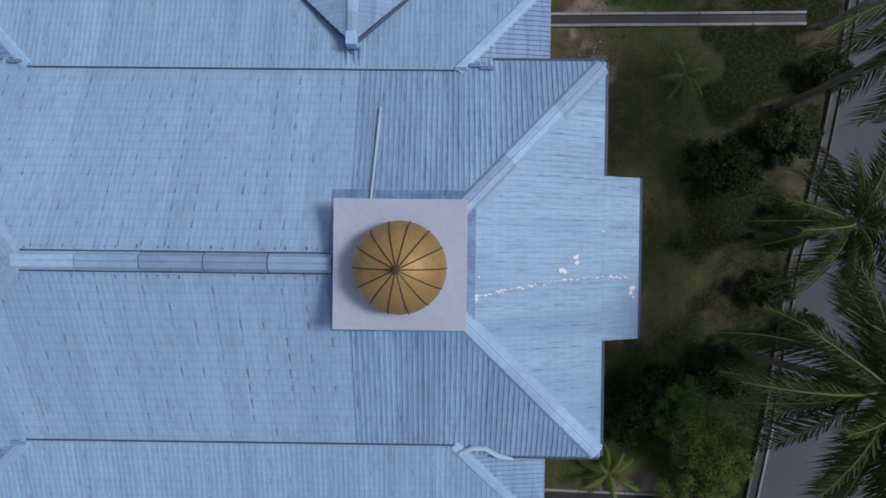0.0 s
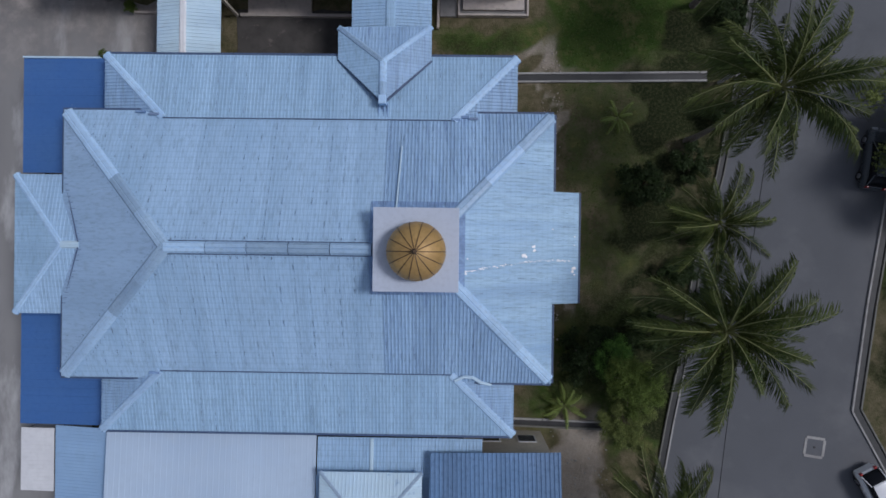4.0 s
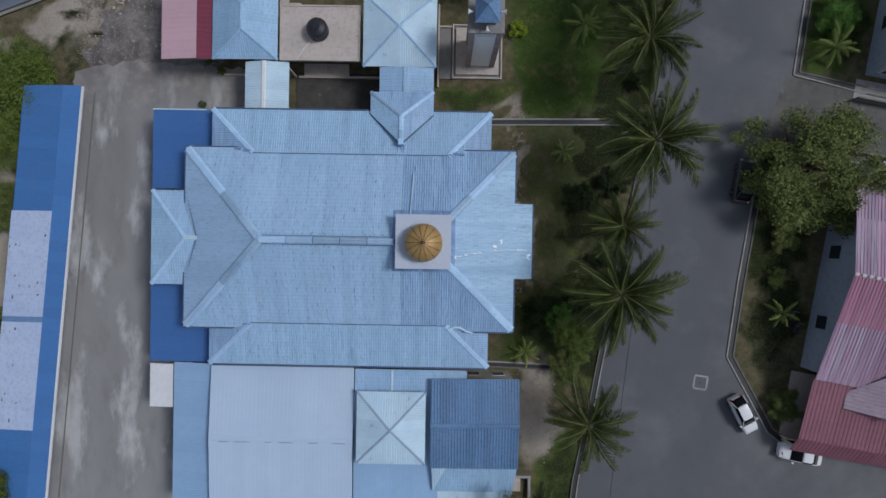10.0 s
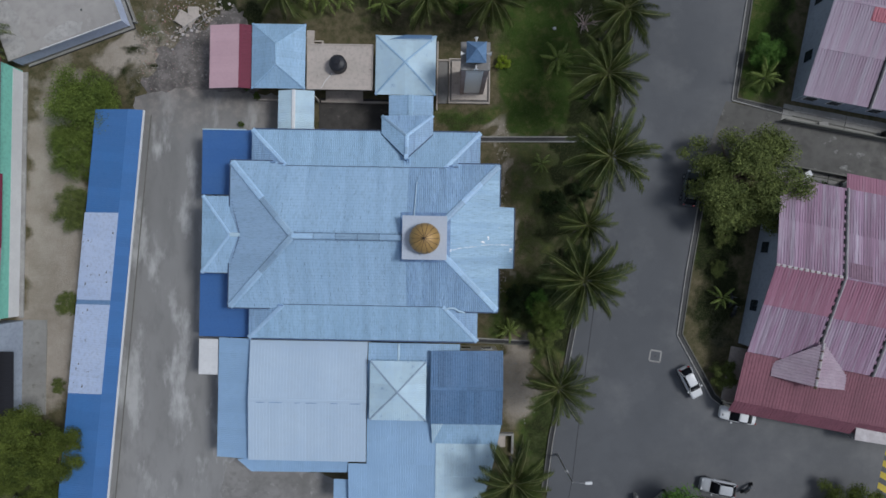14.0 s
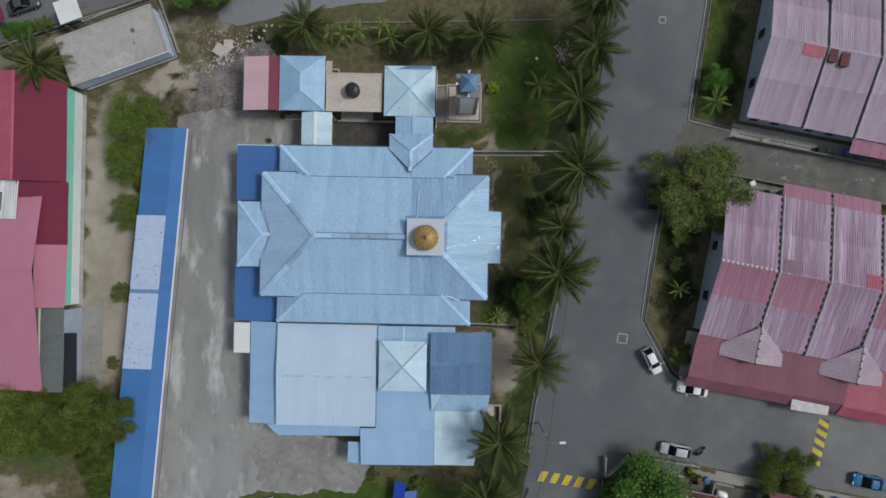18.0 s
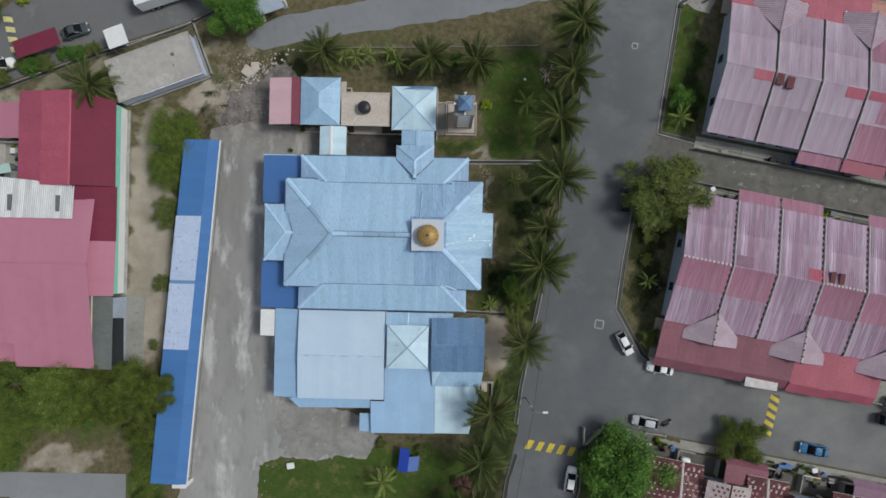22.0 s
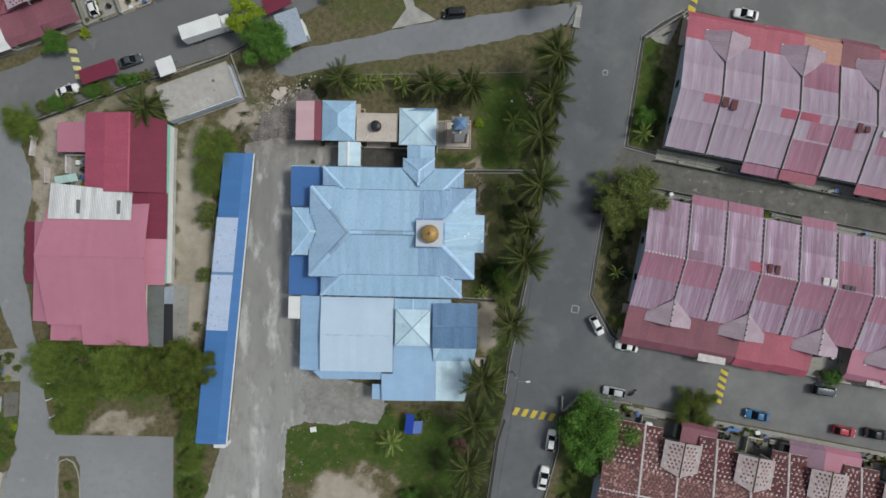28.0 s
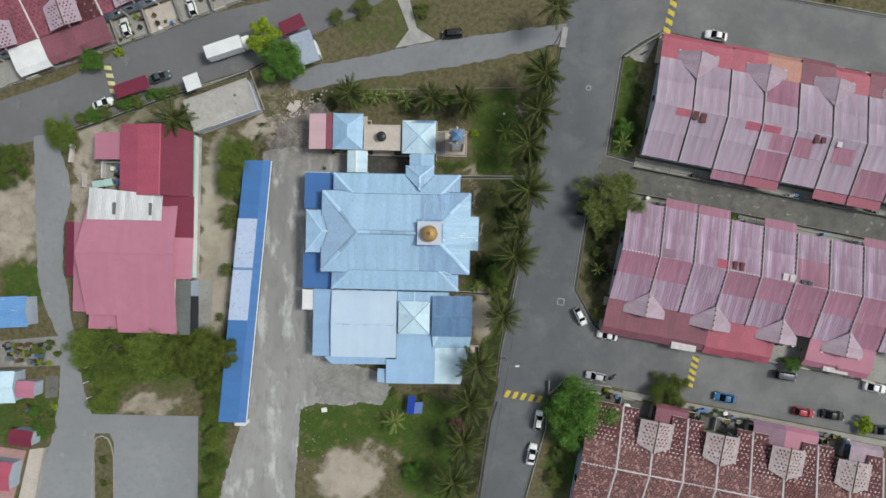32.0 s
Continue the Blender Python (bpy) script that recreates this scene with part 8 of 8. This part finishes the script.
surface("pavement", [(39.4, 32.0), (41.6, 31.4), (43.8, 36.2), (38.2, 32.9)], 0.03, M["concrete"], "small concrete court at the terrace corner", "court")
motorbike(41.4, 33.4, 30, "dark motorbike in the corner court")
motorbike(34.2, -9.5, 80)
motorbike(34.6, -10.6, 75)
motorbike(33.9, -22.2, 10, "dark motorbike beside the white saloon")
motorbike(-45.6, -33.2, 160, "dark motorbike standing under the trees")
for mu, mv, mr in ((21.4, 20.9, 60), (22.6, 21.2, 75), (27.8, 20.8, 100), (30.2, 21.4, 80), (46.6, 21.2, 95), (5.0, 21.4, 20)):
    ca, sa = math.cos(radians(-10)), math.sin(radians(-10))
    motorbike(27.7 + mu * ca - mv * sa, -54.8 + mu * sa + mv * ca, mr, "dark motorbike parked in a front yard")
motorbike(36.4, -30.6, 40, "dark motorbike standing in the side street")


# ---- poles, lamps, cables ----
def street_lamp(x, y, h, rz, label, reach=2.4):
    o = thing("street_lamp", x, y, 0, rz, label, "street lamp", "street lamps")
    part("pole", tube([(0, 0, 0), (0, 0, h * 0.5), (0, 0, h)], [0.11, 0.09, 0.07], 10), M["pole"], o, here=True)
    part("arm", tube([(0, 0, h - 0.3), (reach * 0.5, 0, h + 0.15), (reach, 0, h + 0.2)], [0.04] * 3, 6), M["pole"], o, here=True)
    part("lamp_head", box(reach - 0.1, -0.14, h + 0.12, reach + 0.6, 0.14, h + 0.26, 0.04), M["white"], o, here=True)
    part("collar", tube([(0, 0, h * 0.62), (0, 0, h * 0.66)], [0.14, 0.14], 10), M["white"], o, here=True)


street_lamp(15.15, -27.35, 7.5, 2, "concrete street lamp with an arm over the road", 1.3)
for px, py in ((19.4, 8.0), (23.5, 34.6)):
    o = thing("utility_pole", px, py, 0, 0, "grey utility pole standing among the palms", "pole", "utility poles")
    part("pole", tube([(0, 0, 0), (0, 0, 4), (0, 0, 7.4)], [0.13, 0.11, 0.09], 10), M["concrete"], o, here=True)
    part("bracket", box(-0.3, -0.05, 7.0, 0.3, 0.05, 7.1, 0.01), M["pole"], o, here=True)


def cable(a, b, sag, label="sagging black overhead cable"):
    pts = [(a[0] + (b[0] - a[0]) * t, a[1] + (b[1] - a[1]) * t, a[2] + (b[2] - a[2]) * t - 4 * sag * t * (1 - t)) for t in (i / 10 for i in range(11))]
    o = thing("overhead_cable", *a, label=label, category="cable", group="overhead cables")
    part("wire", tube(pts, [0.022] * 11, 4), M["cable"], o)


cable((15.15, -27.35, 7.2), (19.4, 8.0, 7.2), 0.7)
cable((19.4, 8.0, 7.2), (23.5, 34.6, 7.2), 0.6)
cable((15.15, -27.35, 7.2), (10.5, -56, 7.2), 0.6)

# ---- pots, bins and boxes in the yards ----
def potted(x, y, r, kind, seed, z=0.05):
    o = thing("potted_plant", x, y, z, 0, "leafy plant in a terracotta pot", "plant", "potted plants")
    part("pot", tube([(0, 0, 0), (0, 0, r * 0.6), (0, 0, r * 0.66)], [r * 0.32, r * 0.45, r * 0.48], 12), M["brick"], o, here=True)
    c = new("foliage", CROWNS[kind][seed % 2])
    c.parent = o
    c.matrix_basis = Matrix.Translation((0, 0, r * 0.95)) @ Matrix.Diagonal((r, r, r * 0.9, 1))


def bin_box(x, y, rz, a, b, c, material, label, z=0.05):
    o = thing("storage_box", x, y, z, rz, label, "box", "yard boxes")
    part("body", box(-a / 2, -b / 2, 0, a / 2, b / 2, c, 0.03), material, o, here=True)
    part("lid", box(-a / 2 - 0.03, -b / 2 - 0.03, c, a / 2 + 0.03, b / 2 + 0.03, c + 0.05, 0.015), material, o, here=True)


rr = random.Random(12)
BOXES = ((M["rib"], "dark brown crate in a yard"), (M["tyre"], "black plastic bin in a yard"), (M["grey"], "grey plastic storage box in a yard"), (M["grey"], "grey plastic storage box in a yard"), (M["white"], "white washing machine in a back yard"), (M["blue_deep"], "blue plastic water butt in a yard"), (M["rib"], "dark brown crate in a yard"), (M["concrete"], "concrete trough in a yard"))


def yard_line(ox, oy, ang, u0, u1, v0, v1, plants, boxes, z=0.05):
    c, s = math.cos(radians(ang)), math.sin(radians(ang))
    for i in range(plants):
        u, v = rr.uniform(u0, u1), rr.uniform(v0, v1)
        potted(ox + u * c - v * s, oy + u * s + v * c, rr.uniform(0.3, 0.6), rr.choice(("dark", "bright", "dark", "yellow")), i, z)
    for i in range(boxes):
        u, v = rr.uniform(u0, u1), rr.uniform(v0, v1)
        m, label = rr.choice(BOXES)
        bin_box(ox + u * c - v * s, oy + u * s + v * c, rr.uniform(-30, 30), rr.uniform(0.5, 1.1), rr.uniform(0.4, 0.8), rr.uniform(0.5, 1.0), m, label, z)


yard_line(27.7, -54.8, -10, 2, 6, 21.3, 22.6, 3, 2)
yard_line(27.7, -54.8, -10, 20.6, 31.0, 21.1, 23.0, 14, 18)
yard_line(27.7, -54.8, -10, 44.8, 58, 21.0, 22.8, 10, 12)
yard_line(34.5, -14.7, -10, 3, 58, 19.4, 20.8, 8, 16)
yard_line(40.0, 12.8, -10, 1, 52, -1.8, -0.5, 6, 16)
yard_line(34.5, -14.7, -10, 34.2, 39.5, -5.5, -1, 5, 3)
yard_line(-95.5, 25.66, 21, 34, 60, -4.8, -0.8, 12, 8)
yard_line(-84, -29.5, 0, 0, 9, -1.2, 2.8, 26, 34, 0.0)
yard_line(-82, -41, 0, 0, 7.4, -2.4, 2.6, 14, 3, -0.03)
yard_line(-64, 4, 0, 0, 4, 0.4, 5.4, 4, 9, 0.08)

# ---- small things ----
gate_wall = thing("gate_wall", -71.6, 11.1, 0, -6, "short white rendered gate wall beside the lane", "wall")
part("wall_panel", box(-0.16, -1.6, -0.05, 0.16, 1.4, 0.9, 0.03), M["mortar"], gate_wall, here=True)
part("pier", box(-0.32, 1.4, -0.05, 0.32, 2.0, 1.2, 0.04), M["white"], gate_wall, here=True)
part("coping", box(-0.2, -1.65, 0.9, 0.2, 1.38, 0.96, 0.02), M["mortar"], gate_wall, here=True)
for px_, py_, ph in ((-67.6, -34.0, 1.4), (-67.4, -31.0, 1.4), (-66.9, -37.0, 1.4)):
    fp = thing("fence_post", px_, py_, 0, 0, "slim pale fence post beside the lane", "post", "fence posts")
    part("post", box(-0.08, -0.08, 0, 0.08, 0.08, ph, 0.015), M["white"], fp, here=True)
    part("cap", box(-0.11, -0.11, ph, 0.11, 0.11, ph + 0.06, 0.015), M["white"], fp, here=True)
upstand = thing("concrete_upstand", 9.0, -25.6, 0, 0, "L-shaped pale concrete upstand beside the kitchen", "upstand")
part("long_side", box(8.2, -25.2, -0.05, 10.1, -24.95, 0.5, 0.02), M["kerb"], upstand)
part("short_side", box(9.85, -27.2, -0.05, 10.1, -25.22, 0.5, 0.02), M["kerb"], upstand)
part("cover", box(8.3, -26.6, -0.05, 9.2, -25.3, 0.12, 0.02), M["slab"], upstand)
tent = thing("tarpaulin_shelter", -2.5, -36.6, 0, -6, "bright blue tarpaulin shelter on the lawn", "shelter")
for a, b, z in ((-1.3, 0.2, 0), (0.2, 1.7, 0)):
    bm = bmesh.new()
    v = [bm.verts.new(p) for p in ((a, -1.8 if a < 0 else -1.6, 1.6 if a < 0 else 2.0), (b, -1.8 if a < 0 else -1.6, 2.0 if a < 0 else 1.2), (b, 1.7 if a < 0 else 0.6, 2.0 if a < 0 else 1.2), (a, 1.7 if a < 0 else 0.6, 1.6 if a < 0 else 2.0))]
    f = bm.faces.new(v)
    r = bmesh.ops.extrude_face_region(bm, geom=[f])
    bmesh.ops.translate(bm, vec=(0, 0, 0.03), verts=[g for g in r["geom"] if isinstance(g, bmesh.types.BMVert)])
    part("sheet", bm, M["tarp"] if a < 0 else M["tarp_side"], tent, here=True)
for a in (-1.2, 1.5):
    for b in (-1.4, 0.5):
        part("post", tube([(a, b, 0), (a, b, 1.3)], [0.03, 0.03], 6), M["pole"], tent, here=True)
bench = thing("stone_block", -20.3, -38.4, 0, 10, "pale stone block on the grass edge", "block")
part("block_top", box(-0.55, -0.45, 0.3, 0.55, 0.45, 0.5, 0.04), M["white"], bench, here=True)
part("block_foot", box(-0.4, -0.3, 0, 0.4, 0.3, 0.3, 0.03), M["concrete"], bench, here=True)
bag = thing("plastic_bag", 13.95, 20.9, 0, 20, "small white plastic bag on the lawn", "bag")
part("bag_body", tube([(0, 0, -0.03), (0.02, 0, 0.08), (0.0, 0.02, 0.18), (0.03, 0, 0.26)], [0.16, 0.21, 0.15, 0.04], 9), M["white"], bag, here=True)
rubble = thing("rubble_heap", -27.0, 20.9, 0, 34, "heap of broken pale pinkish concrete slabs", "rubble")
rr = random.Random(8)
for i in range(76):
    a, b, c = rr.uniform(0.1, 0.42), rr.uniform(0.08, 0.3), rr.uniform(0.05, 0.13)
    m = pose(rr.gauss(0.4, 2.3), rr.gauss(0, 0.6), rr.uniform(0.03, 0.2), rr.uniform(-20, 20), rr.uniform(-20, 20), rr.uniform(0, 360))
    part("slab_piece", box(-a / 2, -b / 2, -c / 2, a / 2, b / 2, c / 2, 0.02, m), M["slab"] if i % 3 else M["mortar"], rubble, here=True)
for x, y, a, b, t in ((-0.7, 0.95, 1.5, 1.5, 3), (0.7, 1.0, 1.2, 1.1, -4), (0.1, 0.25, 1.6, 0.6, 2)):
    part("slab_piece", box(-a / 2, -b / 2, -0.06, a / 2, b / 2, 0.06, 0.02, pose(x, y, 0.3, t, -t, 8 * t)), M["slab"], rubble, here=True)
rack = thing("steel_frame", -26.6, 20.9, 0, 34, "pale bent steel frame lying on rubble", "frame")
for y in (-0.35, 0.3):
    part("rail", tube([(-2.6, y - 0.15, 0.2), (-1.0, y, 0.4), (1.2, y + 0.05, 0.4), (2.5, y - 0.1, 0.25)], [0.035] * 4, 6), M["kerb"], rack, here=True)
for x in (-1.6, -0.4, 0.9):
    part("rung", tube([(x, -0.35, 0.4), (x + 0.1, 0.3, 0.4)], [0.04, 0.04], 6), M["kerb"], rack, here=True)


def litter(name, x0, y0, x1, y1, count, size, material, seed, label):
    """Scattered small stones or debris, as one mesh."""
    rng = np.random.default_rng(seed)
    verts, faces = [], []
    for _ in range(count):
        x, y, s, a = rng.uniform(x0, x1), rng.uniform(y0, y1), size * rng.uniform(0.4, 1.5), rng.uniform(0, 3.14)
        k = len(verts)
        ca, sa = math.cos(a) * s, math.sin(a) * s
        verts += [(x + ca, y + sa, -0.05), (x - sa * 0.7, y + ca * 0.7, -0.05), (x - ca, y - sa, -0.05), (x + sa * 0.7, y - ca * 0.7, -0.05), (x + ca * 0.2, y, s * 0.7)]
        faces += [(k, k + 1, k + 4), (k + 1, k + 2, k + 4), (k + 2, k + 3, k + 4), (k + 3, k, k + 4)]
    tagged(raw(name, verts, faces, material), label, "debris", kind="stuff")


litter("stones", -33.5, 14.0, -24, 20, 700, 0.07, M["slab"], 11, "fine pale rubble on bare soil")
litter("stones", -34, 13.5, -24, 23, 500, 0.08, M["moss_wall"], 12, "dark broken rubble on bare soil")
litter("stones", -33, 14.5, -24, 24, 160, 0.13, M["kerb"], 1, "scattered pale stones on bare soil")
litter("stones", -34, 12.8, -24, 24, 320, 0.05, M["drain"], 31, "black scraps of charred rubbish on bare soil")
litter("stones", -33, 13.0, -24, 24, 420, 0.09, M["brick"], 32, "broken reddish brick scattered on bare soil")
litter("stones", -30, 19, -22.5, 25, 150, 0.09, M["mortar"], 33, "trail of broken white plaster beside the lane")
litter("stones", -70.8, -2, -66, 15.5, 420, 0.10, M["kerb"], 34, "pale rubble along the wall of the hall")
litter("stones", -70.5, -2, -60, 16, 300, 0.11, M["moss_wall"], 35, "dark rubble along the wall of the hall")
litter("stones", 7.7, -10, 9.0, 10, 240, 0.075, M["slab"], 2, "scattered stones along the mosque wall")
litter("stones", 8.6, -24, 12.5, -15, 90, 0.1, M["concrete"], 3, "scattered stones on bare soil")
litter("stones", -65, 4.0, -59.8, 9.4, 260, 0.12, M["kerb"], 21, "pale rubble in the yard beside the hall")
litter("stones", -66.5, 2.0, -59.8, 9.4, 200, 0.14, M["moss_wall"], 22, "dark rubble in the yard beside the hall")
litter("stones", -76, -31, -73.2, -25.6, 60, 0.09, M["white"], 23, "pale stones and pots edging a cluttered yard")
litter("stones", -26, -52, -22, -38, 24, 0.14, M["kerb"], 4, "pale stones on the lawn's edge")
litter("stones", -22, -56, -8, -44, 40, 0.1, M["slab"], 5, "stones on the sandy patch")


def grass(name, x0, y0, x1, y1, count, seed, material, size=0.09):
    """Tufts of grass blades, as one mesh."""
    rng = np.random.default_rng(seed)
    p = np.stack([rng.uniform(x0, x1, count), rng.uniform(y0, y1, count), np.full(count, -0.03)], 1)
    at = np.searchsorted(ys, p[:, 1]), np.searchsorted(xs, p[:, 0])
    here = cover["lush"][at] - 1.2 * cover["litter"][at] - cover["sand"][at]
    p = p[here > rng.uniform(0.35, 0.95, count)]
    count = len(p)
    a = rng.uniform(0, 6.283, count)
    s = size * rng.uniform(0.5, 1.6, count)
    d = np.stack([np.cos(a), np.sin(a), np.zeros(count)], 1)
    n = np.stack([-np.sin(a), np.cos(a), np.zeros(count)], 1)
    up = np.array([0, 0, 1.0])
    v = np.stack([p - n * s[:, None] * 0.35, p + n * s[:, None] * 0.35, p + d * s[:, None] + up * s[:, None] * 0.9], 1).reshape(-1, 3)
    me = bpy.data.meshes.new(name)
    me.from_pydata(v.tolist(), [], np.arange(count * 3).reshape(-1, 3).tolist())
    me.materials.append(material)
    tagged(new(name, me), "tufts of rough green grass on the lawn", "grass", kind="stuff")


grass("grass", 8.6, -8, 17, 27, 16000, 1, M["grass"])
grass("grass", -25, -56, 9, -38.8, 14000, 2, M["grass"])
grass("grass", 31, -7, 35, 2, 2500, 3, M["grass"])
grass("grass", 35.5, 14, 40.5, 34, 5000, 4, M["grass"])
grass("grass", -65.5, -38, -41, -24, 12000, 5, M["leaf_olive"])
